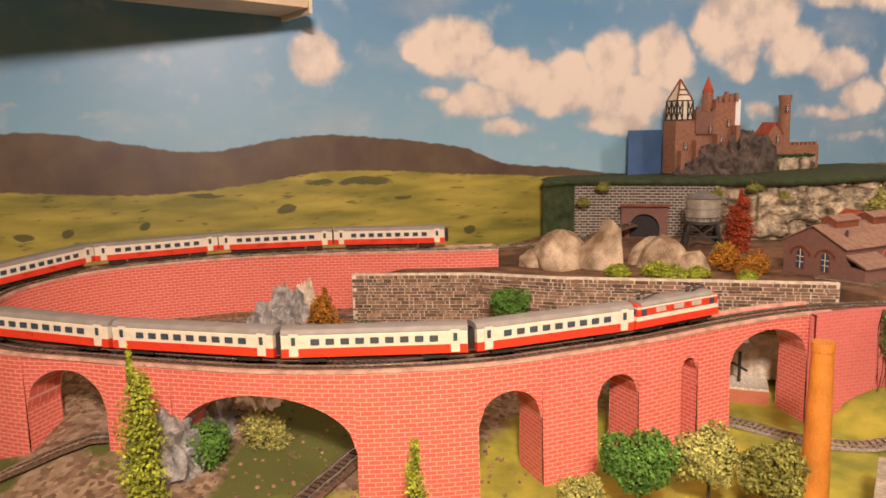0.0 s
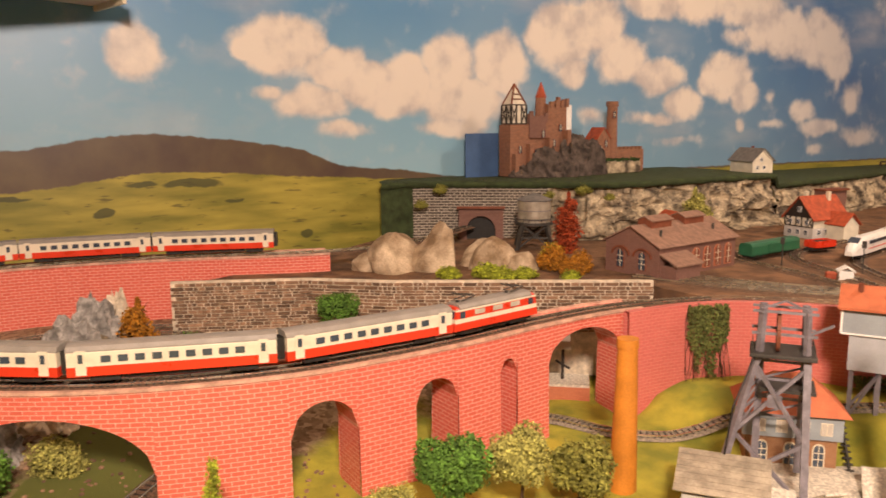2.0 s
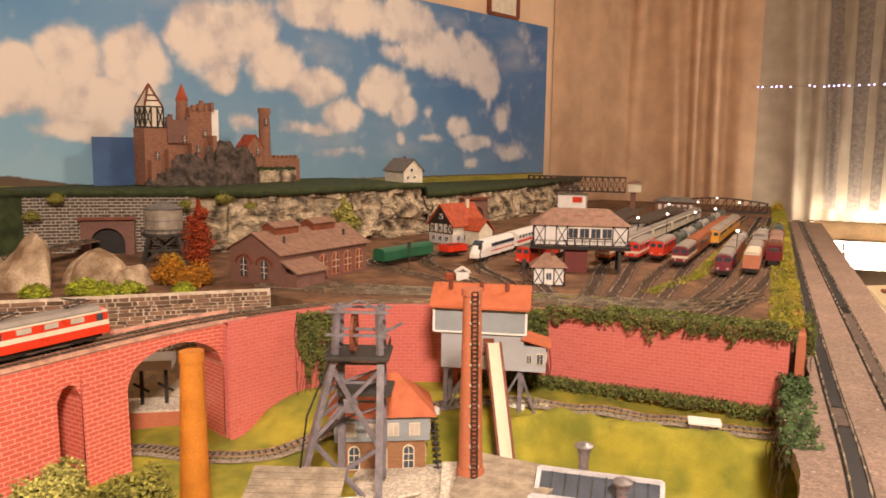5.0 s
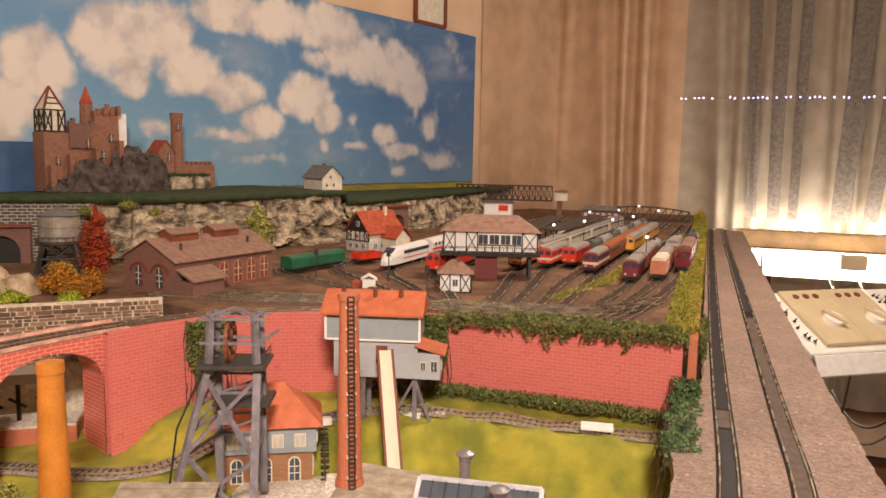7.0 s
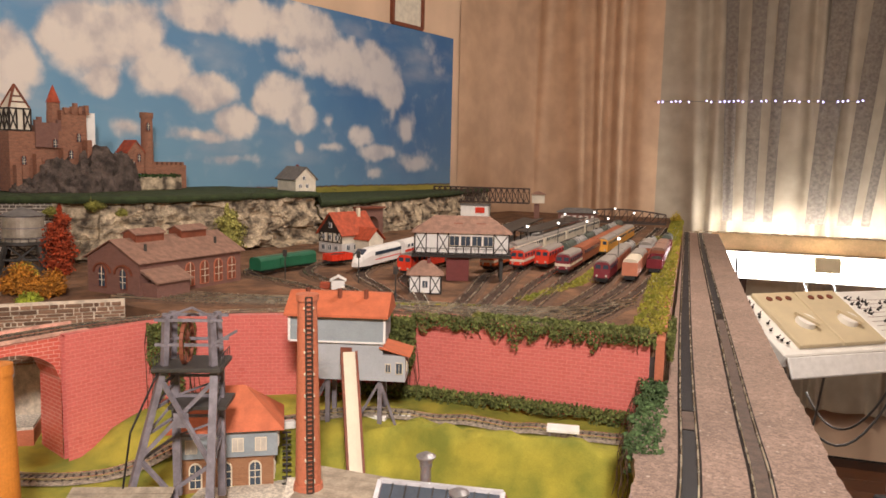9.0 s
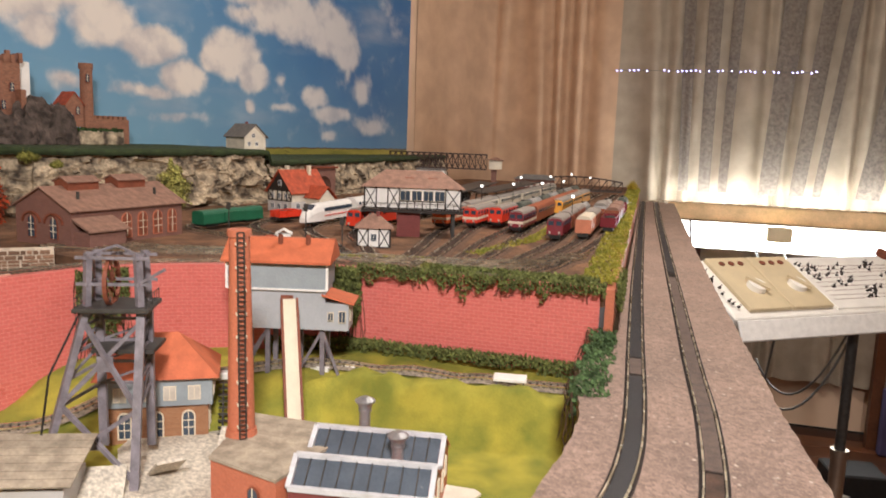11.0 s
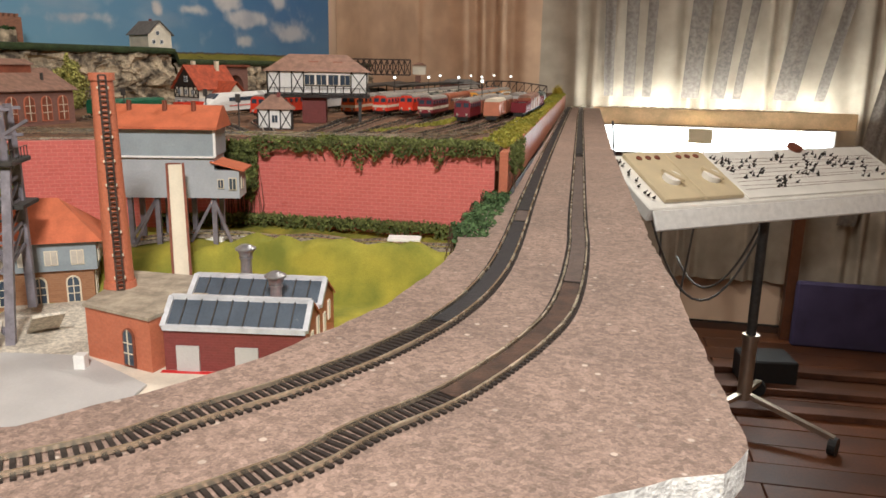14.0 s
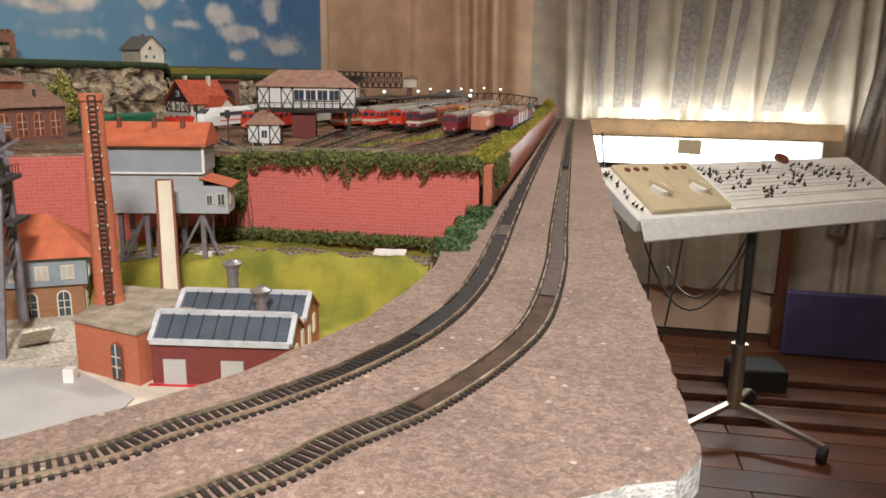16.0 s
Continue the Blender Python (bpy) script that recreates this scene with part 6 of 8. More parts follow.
def boiler_house():
    th = thing("boiler_house", "brick boiler house with a tall chimney stack", "building", (0, 0, 0))
    foot = [(-.470, .617), (-.390, .594), (-.372, .700), (-.400, .728), (-.490, .730)]
    bm = B()
    prism(bm, foot, GROUND - .002, -.054)
    part("wall", bm, M["orange_brick"], th)
    bm = B()
    cx, cy = -.42, .672
    prism(bm, [(cx + (x - cx) * 1.03, cy + (y - cy) * 1.03) for x, y in foot], -.0535, -.0505)
    part("flat_roof", bm, M["plank_grey"], th, "weathered grey-brown flat roof")
    bm = B()
    tube(bm, (-.471, .675, -.052), (-.471, .675, -.044), .016, .015, 24)
    part("chimney_foot", bm, M["orange_brick"], th)
    bm = B()
    tube(bm, (-.471, .675, -.052), (-.473, .675, .152), .0138, .0100, 28)
    part("chimney_shaft", bm, M["orange_brick"], th, "tapering orange brick chimney stack")
    bm = B()
    tube(bm, (-.473, .675, .152), (-.4731, .675, .159), .0118, .0118, 28)
    part("chimney_rim", bm, M["orange_brick"], th)
    # ladder with safety brackets up the stack
    lad = B()
    b0, b1 = Vector((-.4605, .6600, -.049)), Vector((-.4662, .6655, .157))
    across = Vector((.0026, .0018, 0))
    for s in (-1, 1):
        bar(lad, b0 + across * s, b1 + across * s, .0017, .0015)
    for k in range(44):
        p = b0.lerp(b1, k / 43)
        bar(lad, p - across, p + across, .0014)
    part("ladder", lad, M["brown_dark"], th, "dark iron ladder")
    br = B()
    for k in range(9):
        p = b0.lerp(b1, (k + .5) / 9)
        bar(br, p - across * 1.3, p - across * 1.3 + Vector((-.004, .0055, 0)), .0022)
        bar(br, p + across * 1.3, p + across * 1.3 + Vector((-.004, .0055, 0)), .0022)
    part("bracket", br, M["cream"], th)
    # arched door in the front wall
    a = math.degrees(math.atan2(.594 - .618, -.390 + .476))
    sub = thing("arched_door", "dark arched doorway", "")
    sub.parent = th
    sub.matrix_basis = pose(-.415, .6005, GROUND, 0, 0, a)
    sub.name = "doorway"
    arched_window(sub, (0, -.0005, .010), .012, .034, "-y", "pane", "brown_trim")
    for k in ("label", "category"):
        if k in sub:
            del sub[k]


def headframe():
    """The pit headframe: two raking legs, a braced upright tower and the winding wheel platform."""
    th = thing("headframe", "grey steel pit headframe with a winding wheel", "headframe", (-.612, .672, GROUND), 22)
    legs = [((-.070, -.040, 0), (-.028, -.014, .178)), ((.030, -.066, 0), (.027, -.016, .178)), ((-.024, .020, .02), (-.024, .016, .178)), ((.026, .020, .02), (.026, .016, .178))]
    for p, q in legs:
        bm = B()
        bar(bm, p, q, .0085, .0065)
        part("leg", bm, M["steel"], th)
    bm = B()
    (a0, a1), (b0, b1) = [(Vector(p), Vector(q)) for p, q in legs[:2]]
    for f, g in ((.08, .46), (.46, .94)):
        bar(bm, a0.lerp(a1, f), b0.lerp(b1, g), .0042)
        bar(bm, b0.lerp(b1, f), a0.lerp(a1, g), .0042)
    part("cross_brace", bm, M["steel"], th)
    for f in (.27, .70):
        bm = B()
        box(bm, (a0.lerp(a1, f) + b0.lerp(b1, f)) / 2, (.016, .002, .016))
        part("gusset_plate", bm, M["steel"], th)
    bm = B()
    for i, j in ((2, 3), (0, 2), (1, 3)):
        p0, p1 = [Vector(v) for v in legs[i]]
        q0, q1 = [Vector(v) for v in legs[j]]
        for f in (.45, .6, .75, .9):
            bar(bm, p0.lerp(p1, f), q0.lerp(q1, f), .0028)
            bar(bm, p0.lerp(p1, f), q0.lerp(q1, min(1, f + .12)), .0022)
    part("lattice", bm, M["steel"], th)
    bm = B()
    box(bm, (0, 0, .180), (.074, .058, .005))
    part("platform", bm, M["dark_steel"], th, bevel=.001)
    bm = B()
    box(bm, (.008, .008, .135), (.062, .050, .004))
    part("lower_platform", bm, M["dark_steel"], th)
    for sx in (-1, 1):
        for sy in (-1, 1):
            bm = B()
            bar(bm, (sx * .026, sy * .016, .182), (sx * .024, sy * .014, .236), .007, .006)
            part("upper_post", bm, M["steel"], th)
    bm = B()
    for z in (.205, .232):
        for sx in (-1, 1):
            bar(bm, (sx * .025, -.02, z), (sx * .025, .02, z), .003)
        for sy in (-1, 1):
            bar(bm, (-.036, sy * .015, z), (.036, sy * .015, z), .003)
    bar(bm, (.024, -.015, .205), (.052, -.02, .222), .003)
    bar(bm, (-.024, -.015, .236), (.0, 0, .243), .002)
    bar(bm, (.024, -.015, .236), (.0, 0, .243), .002)
    part("upper_frame", bm, M["steel"], th)
    wheel = B()
    for k in range(20):
        a, b_ = k * math.tau / 20, (k + 1) * math.tau / 20
        bar(wheel, (-.006 + 0, .024 * math.cos(a), .205 + .024 * math.sin(a)), (-.006, .024 * math.cos(b_), .205 + .024 * math.sin(b_)), .004, .003)
    w = part("winding_wheel", wheel, M["brown_trim"], th, "rust-red winding wheel")
    sp = B()
    for k in range(6):
        a = k * math.pi / 6
        bar(sp, (-.006, -.024 * math.cos(a), .205 - .024 * math.sin(a)), (-.006, .024 * math.cos(a), .205 + .024 * math.sin(a)), .0012)
    part("spoke", sp, M["brown_trim"], w)
    for x in (-.034, .034):
        bm = B()
        for k in range(7):
            y = -.028 + k * .0093
            bar(bm, (x, y, .1825), (x, y, .193), .0008)
        bar(bm, (x, -.028, .193), (x, .028, .193), .0008)
        part("railing", bm, M["dark_steel"], th)
    bm = B()
    pts = [Vector((-.03, -.02, .18)), Vector((-.052, -.05, .12)), Vector((-.06, -.058, .05)), Vector((-.062, -.06, 0))]
    for p, q in zip(pts[:-1], pts[1:]):
        tube(bm, p, q, .0012, seg=6)
    part("wire", bm, M["caster"], th, "black wire down the leg")


def pit_house():
    w, d = .112, .070
    th = thing("pit_house", "two-storey pit building with an orange hipped roof", "building", (-.668, .716, GROUND), 30)
    bm = B()
    box(bm, (w / 2, d / 2, .022), (w, d, .048))
    part("lower_storey", bm, M["ochre_brick"], th)
    bm = B()
    box(bm, (w / 2, d / 2, .063), (w + .010, d + .010, .034))
    part("upper_storey", bm, M["grey_panel"], th)
    bm = B()
    hip_roof(bm, w + .010, d + .010, .080, .044, .008)
    bmesh.ops.translate(bm, vec=(-.005, -.005, 0), verts=bm.verts)
    part("roof", bm, M["orange_roof"], th)
    for k in range(4):
        flat_window(th, (.016 + k * .027, -.005, .054), .012, .015, "-y", "lit_pane", "cream")
    for k in range(3):
        flat_window(th, (w + .005, .012 + k * .023, .054), .010, .015, "+x", "lit_pane", "cream")
    for y in (.016, .048):
        arched_window(th, (w, y, .008), .011, .030, "+x", "lit_pane", "cream")
    for x in (.02, .055, .09):
        arched_window(th, (x, 0, .008), .013, .030, "-y", "pane", "cream")
    st = B()
    bar(st, (w + .016, -.010, 0), (w + .016, .055, .050), .002, .010)
    for k in range(10):
        f = k / 9
        box(st, (w + .016, -.010 + .065 * f, .002 + .050 * f), (.011, .005, .0012))
    part("stair", st, M["dark_steel"], th, "dark outside stair")


def loading_hopper():
    w, d = .128, .070
    th = thing("loading_hopper", "grey coal loading hopper on stilts", "loading hopper", (-.606, .873, GROUND), 15)
    z0, z1, z2, z3 = .110, .163, .200, .222
    bm = B()
    box(bm, (w / 2 + .004, d / 2, (z0 + z1) / 2), (w - .012, d - .006, z1 - z0))
    part("lower_bunker", bm, M["grey_wall"], th)
    bm = B()
    box(bm, (w / 2, d / 2, (z1 + z2) / 2), (w, d, z2 - z1))
    up = part("upper_bunker", bm, M["grey_panel"], th)
    bm = B()
    for x in (-.0006, w + .0006):
        box(bm, (x, -.0006, (z1 + z2) / 2), (.003, .003, z2 - z1))
    box(bm, (w / 2, -.0006, z1), (w, .003, .0022))
    part("white_trim", bm, M["white"], up)
    bm = B()
    profile(bm, [(-.010, z2 - .002), (-.010, z2 + .001), (d * .42, z3 + .004), (d * .58, z3 + .004), (d + .008, z2 + .001), (d + .008, z2 - .002)], -.006, w + .006)
    roof = part("roof", bm, M["orange_roof"], th, "orange pitched roof")
    for x in (.02, .064, .1):
        bm = B()
        tube(bm, (x, d * .3, z3 - .006), (x, d * .3, z3 + .010), .0035, .003, 8)
        part("roof_vent", bm, M["brown_trim"], roof)
    bm = B()
    box(bm, (w + .012, d * .35, z0 + .018), (.034, .045, .036))
    ann = part("annex", bm, M["grey_wall"], th)
    bm = B()
    face(bm, [(w - .006, -.002, z0 + .048), (w + .036, -.002, z0 + .037), (w + .036, .055, z0 + .037), (w - .006, .055, z0 + .048)])
    face(bm, [(w - .006, -.002, z0 + .046), (w + .036, -.002, z0 + .035), (w + .036, .055, z0 + .035), (w - .006, .055, z0 + .046)])
    face(bm, [(w - .006, -.002, z0 + .048), (w + .036, -.002, z0 + .037), (w + .036, -.002, z0 + .035), (w - .006, -.002, z0 + .046)])
    face(bm, [(w + .036, -.002, z0 + .037), (w + .036, .055, z0 + .037), (w + .036, .055, z0 + .035), (w + .036, -.002, z0 + .035)])
    part("annex_roof", bm, M["orange_roof"], th)
    flat_window(th, (w + .006, .0008, z0 + .014), .006, .010, "-y", "pane", "cream")
    flat_window(th, (w + .021, .0008, z0 + .012), .008, .014, "-y", "pane", "cream")
    flat_window(th, (w + .029, .02, z0 + .012), .010, .014, "+x", "pane", "cream")
    bm = B()
    box(bm, (w * .60, .0022, z0 + .033), (.016, .002, .024))
    part("hatch", bm, M["brown_trim"], th, "dark conveyor hatch")
    for x in (.016, .050, .085, w - .006):
        for y in (.012, d - .012):
            bm = B()
            bar(bm, (x, y, 0), (x, y, z0), .006)
            part("stilt", bm, M["steel"], th)
    bm = B()
    for x0, x1 in ((.016, .050), (.085, w - .006)):
        bar(bm, (x0, .010, .04), (x1, .010, z0 - .002), .0035)
        bar(bm, (x1 + (.028 if x0 > .05 else -.05), .010, .03), (x1, .010, z0 - .002), .0035)
    part("raking_strut", bm, M["steel"], th)
    # inclined conveyor
    cv = thing("conveyor", "inclined cream conveyor belt with brown side boards", "conveyor")
    p, q = Vector((-.452, .760, GROUND + .006)), Vector((-.516, .868, .046))
    d3 = (q - p).normalized()
    side = Vector((0.86, 0.51, 0)).normalized()
    bm = B()
    upv = d3.cross(side).normalized()
    if upv.z < 0:
        upv = -upv
    for s0, key, nm, hw, hh in ((0, "cream", "belt", .0085, .002), (-.0095, "brown_trim", "side_board", .0015, .005), (.0095, "brown_trim", "side_board", .0015, .005)):
        b2 = B()
        vs = []
        for e in (p, q):
            for a, b_ in ((-1, -1), (1, -1), (1, 1), (-1, 1)):
                vs.append(b2.verts.new(e + side * (s0 + a * hw) + upv * (b_ * hh)))
        for f in ((0, 1, 2, 3), (7, 6, 5, 4), (0, 4, 5, 1), (1, 5, 6, 2), (2, 6, 7, 3), (3, 7, 4, 0)):
            b2.faces.new([vs[i] for i in f])
        part(nm, b2, M[key], cv)
    bm.free()
    b2 = B()
    for f in (.35, .7):
        m = p.lerp(q, f)
        bar(b2, (m.x, m.y, GROUND + .0), (m.x, m.y, m.z - .003), .004)
    part("prop", b2, M["steel"], cv)


def orange_pipe():
    th = thing("orange_chimney", "plain tapering orange chimney standing on the meadow", "chimney", (-.752, .548, GROUND))
    bm = B()
    tube(bm, (0, 0, -.002), (.001, 0, .185), .0175, .0125, 28)
    part("shaft", bm, M["yellow_shaft"], th)
    bm = B()
    tube(bm, (.001, 0, .185), (.001, 0, .196), .0138, .0132, 28)
    part("rim", bm, M["yellow_shaft"], th)


def yard_clutter():
    # sheds and cards in the factory yard
    th = thing("plank_shed", "low shed with a grey plank roof beside the pit", "shed", (-.66, .515, GROUND), 22)
    bm = B()
    box(bm, (.045, .035, .018), (.085, .060, .036))
    part("wall", bm, M["paper_grey"], th)
    for k in range(7):
        bm = B()
        m = Matrix.Translation((.045, .002 + k * .011, .044 + k * .0028)) @ Matrix.Rotation(math.radians(14), 4, "X")
        box(bm, (0, 0, 0), (.104, .0105, .0016), m=m)
        part("plank", bm, M["plank_grey"], th)
    for nm, lab, at, rz, s, tilt in (("shed_roof_panel", "tilted grey roof panel in the yard", (-.585, .60, -.075), 30, (.052, .045, .003), 30), ("shed_roof_panel", "tilted pale panel beside the headframe", (-.545, .655, -.085), 50, (.03, .05, .003), -35),
                                     ("loose_card", "pale card lying by the boiler house", (-.51, .72, -.09), 20, (.03, .06, .002), 28)):
        bm = B()
        box(bm, (0, 0, 0), s)
        bmesh.ops.rotate(bm, verts=bm.verts, cent=(0, 0, 0), matrix=Matrix.Rotation(math.radians(tilt), 3, "X"))
        lo = min(v.co.z for v in bm.verts)
        bmesh.ops.translate(bm, verts=bm.verts, vec=(0, 0, -lo))
        solid(nm, bm, M["cobble"], lab, "panel", at=(at[0], at[1], GROUND + .005), rz=rz)
    bm = B()
    prism(bm, [(-.66, .80), (-.52, .86), (-.46, .80), (-.47, .62), (-.56, .60), (-.64, .70)], GROUND + .004, GROUND + .0075)
    solid("paved_yard", bm, M["cobble"], "pale embossed cobble card in the factory yard", "paving", "structure")
    bm = B()
    prism(bm, [(-.60, .42), (-.36, .40), (-.378, .565), (-.47, .612), (-.55, .60)], GROUND + .0078, GROUND + .0095)
    solid("grey_forecourt", bm, M["paper_grey"], "smooth grey card forecourt before the boiler house", "paving", "structure")
    bm = B()
    prism(bm, [(-.232, .735), (-.256, .672), (-.372, .53), (-.40, .56), (-.475, .60), (-.475, .742), (-.24, .742)], GROUND + .004, GROUND + .0068)
    solid("cream_card", bm, M["cream_card"], "cream card ground plate under the factory hall", "paving", "structure")
    th = thing("small_shelter", "small white flat shelter on the meadow", "shelter", (-.262, .932, -.0675), 8)
    bm = B()
    box(bm, (.02, .012, .021), (.042, .026, .003))
    part("flat_roof", bm, M["white"], th)
    for x in (.003, .037):
        for y in (.003, .021):
            bm = B()
            bar(bm, (x, y, -.004), (x, y, .020), .0018)
            part("post", bm, M["steel"], th)
    for i, (x, y) in enumerate(((-.50, .930), (-.47, .945), (-.605, .86))):
        bm = B()
        box(bm, (0, 0, .005), (.026, .012, .010))
        solid("white_crate", bm, M["white"], "small pale crate by the branch line", "crate", at=(x, y, -.066), rz=20 * i, bevel=.001)
    bm = B()
    box(bm, (0, 0, .006), (.010, .010, .014))
    solid("white_box", bm, M["white"], "small white box on the forecourt", "box", at=(-.455, .585, GROUND + .0095), rz=12, bevel=.0006)
    # hut and works below the viaduct arch
    th = thing("timber_loader", "dark timber loader on a pale platform under the arch", "loader", (-1.04, .745, GROUND), 35)
    bm = B()
    box(bm, (.02, .0, .012), (.14, .06, .024))
    part("platform", bm, M["orange_brick"], th)
    bm = B()
    box(bm, (.02, .0, .026), (.138, .058, .004))
    part("platform_top", bm, M["cobble"], th)
    for x in (-.02, .01, .045):
        bm = B()
        bar(bm, (x, 0, .028), (x, 0, .088), .005)
        part("post", bm, M["timber"], th)
        bm = B()
        bar(bm, (x - .012, 0, .06), (x + .012, -.01, .05), .003)
        part("arm", bm, M["timber"], th)
    bm = B()
    box(bm, (.012, .0, .094), (.09, .05, .014))
    part("bunker", bm, M["paper_grey"], th)
    th = thing("grey_rock", "grey rock with pale debris inside the loop", "rock", (-1.50, .20, -.035))
    bm = B()
    bmesh.ops.create_icosphere(bm, subdivisions=3, radius=1)
    for v in bm.verts:
        d_ = v.co.normalized()
        k = .8 + .25 * noise.ridged_multi_fractal(d_ * 2 + Vector((7, 1, 0)), .9, 2.1, 3, 1, 2)
        v.co = Vector((d_.x * .045 * k, d_.y * .03 * k, max(-.03, d_.z * .05 * k)))
    part("rock_mass", bm, M["cliff"], th)
    bm = B()
    rnd = random.Random(12)
    for k in range(30):
        box(bm, (.05 + rnd.uniform(-.02, .03), .03 + rnd.uniform(-.02, .02), .03 + rnd.uniform(-.03, .012)), (rnd.uniform(.004, .012), .006, rnd.uniform(.003, .008)), rnd.uniform(0, 3))
    part("debris", bm, M["white"], th)


M["ochre_brick"] = brick_mat("ochre_brick", (0.34, 0.17, 0.08), (0.28, 0.13, 0.06), (0.36, 0.22, 0.13), 0.006, 0.0026, rough=0.7)
M["blue_card"] = mat("dark_blue_card", (0.055, 0.12, 0.26), 0.6, var=0.15, scale=20)
M["yellow_shaft"] = mat("ochre_orange_card", (0.58, 0.21, 0.03), 0.5, var=0.2, scale=30)
M["plank_grey"] = mat("weathered_grey_plank", (0.38, 0.32, 0.24), 0.85, var=0.3, scale=60, fine=300)
engine_shed()
water_tower()
signal_box()
small_hut()
timbered_house()
white_house()
castle()
factory()
boiler_house()
headframe()
pit_house()
loading_hopper()
orange_pipe()
yard_clutter()
boulders()
loop_rocks()
planting()


# ---- rolling stock: local x is the length, the origin on the rails at mid-length ----
def body_shell(bm, L, w, z0, z1, round_top=0.006, ends=0.0):
    pts = [(-w / 2, z0), (w / 2, z0), (w / 2, z1 - round_top), (w / 2 - round_top * .5, z1 - round_top * .25), (w * .2, z1), (-w * .2, z1), (-w / 2 + round_top * .5, z1 - round_top * .25), (-w / 2, z1 - round_top)]
    profile(bm, pts, -L / 2, L / 2)
    if ends:
        for v in bm.verts:
            if abs(v.co.x) > L / 2 - 1e-6:
                v.co.x -= math.copysign(ends * max(0, (v.co.z - z0) / (z1 - z0) - .35), v.co.x)
    return bm


def bogies(th, L, at, wheels=2):
    for x in at:
        bm = B()
        box(bm, (x, 0, .0075), (.032, .022, .005))
        bo = part("bogie", bm, M["underframe"], th)
        for dx in (-.011, .011):
            for y in (-.00825, .00825):
                w = B()
                tube(w, (x + dx, y - .001, .009), (x + dx, y + .001, .009), .0052, None, 12)
                part("wheel", w, M["dark_steel"], bo)


def band(th, name, L, w, z0, z1, key, label="", grow=.0005):
    bm = B()
    box(bm, (0, 0, (z0 + z1) / 2), (L + grow, w + 2 * grow, z1 - z0))
    return part(name, bm, M[key], th, label)


def window_row(th, L, w, xs, z, ww, hh, key="pane"):
    for x in xs:
        for s in (-1, 1):
            bm = B()
            box(bm, (x, s * (w / 2 + .0006), z), (ww, .0012, hh))
            part("window", bm, M[key], th)


def express_coach(at, rz):
    L, w = .226, .032
    th = thing("express_coach", "red and cream express coach with a grey roof", "coach", at, rz, group="express train")
    bm = B()
    body_shell(bm, L, w, .013, .045)
    part("body", bm, M["train_cream"], th)
    band(th, "red_band", L, w, .0125, .0235, "train_red", "red lower band")
    bm = B()
    body_shell(bm, L + .001, w - .001, .040, .0475, .006)
    part("roof", bm, M["train_roof"], th)
    window_row(th, L, w, [-.072 + k * .018 for k in range(9)], .0315, .0105, .0075)
    for x in (-.098, .098):
        for s in (-1, 1):
            bm = B()
            box(bm, (x, s * (w / 2 + .0008), .028), (.011, .0014, .028))
            d = part("door", bm, M["train_cream"], th)
            bm = B()
            box(bm, (x, s * (w / 2 + .0017), .033), (.005, .0008, .010))
            part("pane", bm, M["pane"], d)
    bm = B()
    box(bm, (0, 0, .010), (L * .5, .018, .007))
    part("underframe", bm, M["underframe"], th)
    for x in (-L / 2 - .003, L / 2 + .003):
        bm = B()
        box(bm, (x, 0, .027), (.007, .016, .026))
        part("gangway", bm, M["underframe"], th)
    bogies(th, L, (-.075, .075))
    return th


def express_loco(at, rz):
    L, w = .155, .032
    th = thing("electric_locomotive", "red electric locomotive with cream stripes", "locomotive", at, rz, group="express train")
    bm = B()
    body_shell(bm, L, w, .012, .044, .006, .008)
    part("body", bm, M["train_red"], th)
    band(th, "cream_stripe", L - .004, w, .0225, .0285, "train_cream", "broad cream stripe")
    band(th, "cream_line", L - .008, w - .0004, .0385, .0405, "train_cream")
    bm = B()
    body_shell(bm, L - .022, w - .002, .040, .0475, .005)
    part("roof", bm, M["train_roof"], th)
    window_row(th, L, w, (-.033, 0, .033), .0345, .017, .0065, "lit_pane")
    window_row(th, L, w, (-.063, .063), .0335, .008, .0085)
    for s in (-1, 1):
        for y in (-.0075, .0075):
            bm = B()
            box(bm, (s * (L / 2 - .0025), y, .0345), (.002, .010, .0085))
            part("windscreen", bm, M["pane"], th)
            bm = B()
            tube(bm, (s * (L / 2 - .001), y * 1.2, .0185), (s * (L / 2 + .0012), y * 1.2, .0185), .002, None, 10)
            part("headlight", bm, M["lit_pane"], th)
    for x in (-.045, .045):
        bm = B()
        for y in (-.008, .008):
            bar(bm, (x - .014, y, .050), (x + .014, y * .6, .054), .0012)
            bar(bm, (x + .014, y * .6, .054), (x - .012, y, .058), .0012)
        bar(bm, (x - .012, -.014, .058), (x - .012, .014, .058), .0014)
        bar(bm, (x - .014, 0, .047), (x - .014, 0, .0505), .004)
        part("pantograph", bm, M["dark_steel"], th)
    bm = B()
    box(bm, (0, 0, .010), (L * .9, .020, .007))
    part("underframe", bm, M["underframe"], th)
    for s in (-1, 1):
        for y in (-.010, .010):
            bm = B()
            tube(bm, (s * L / 2, y, .0135), (s * (L / 2 + .004), y, .0135), .0022, None, 8)
            part("buffer", bm, M["dark_steel"], th)
    bogies(th, L, (-.045, .045))
    return th


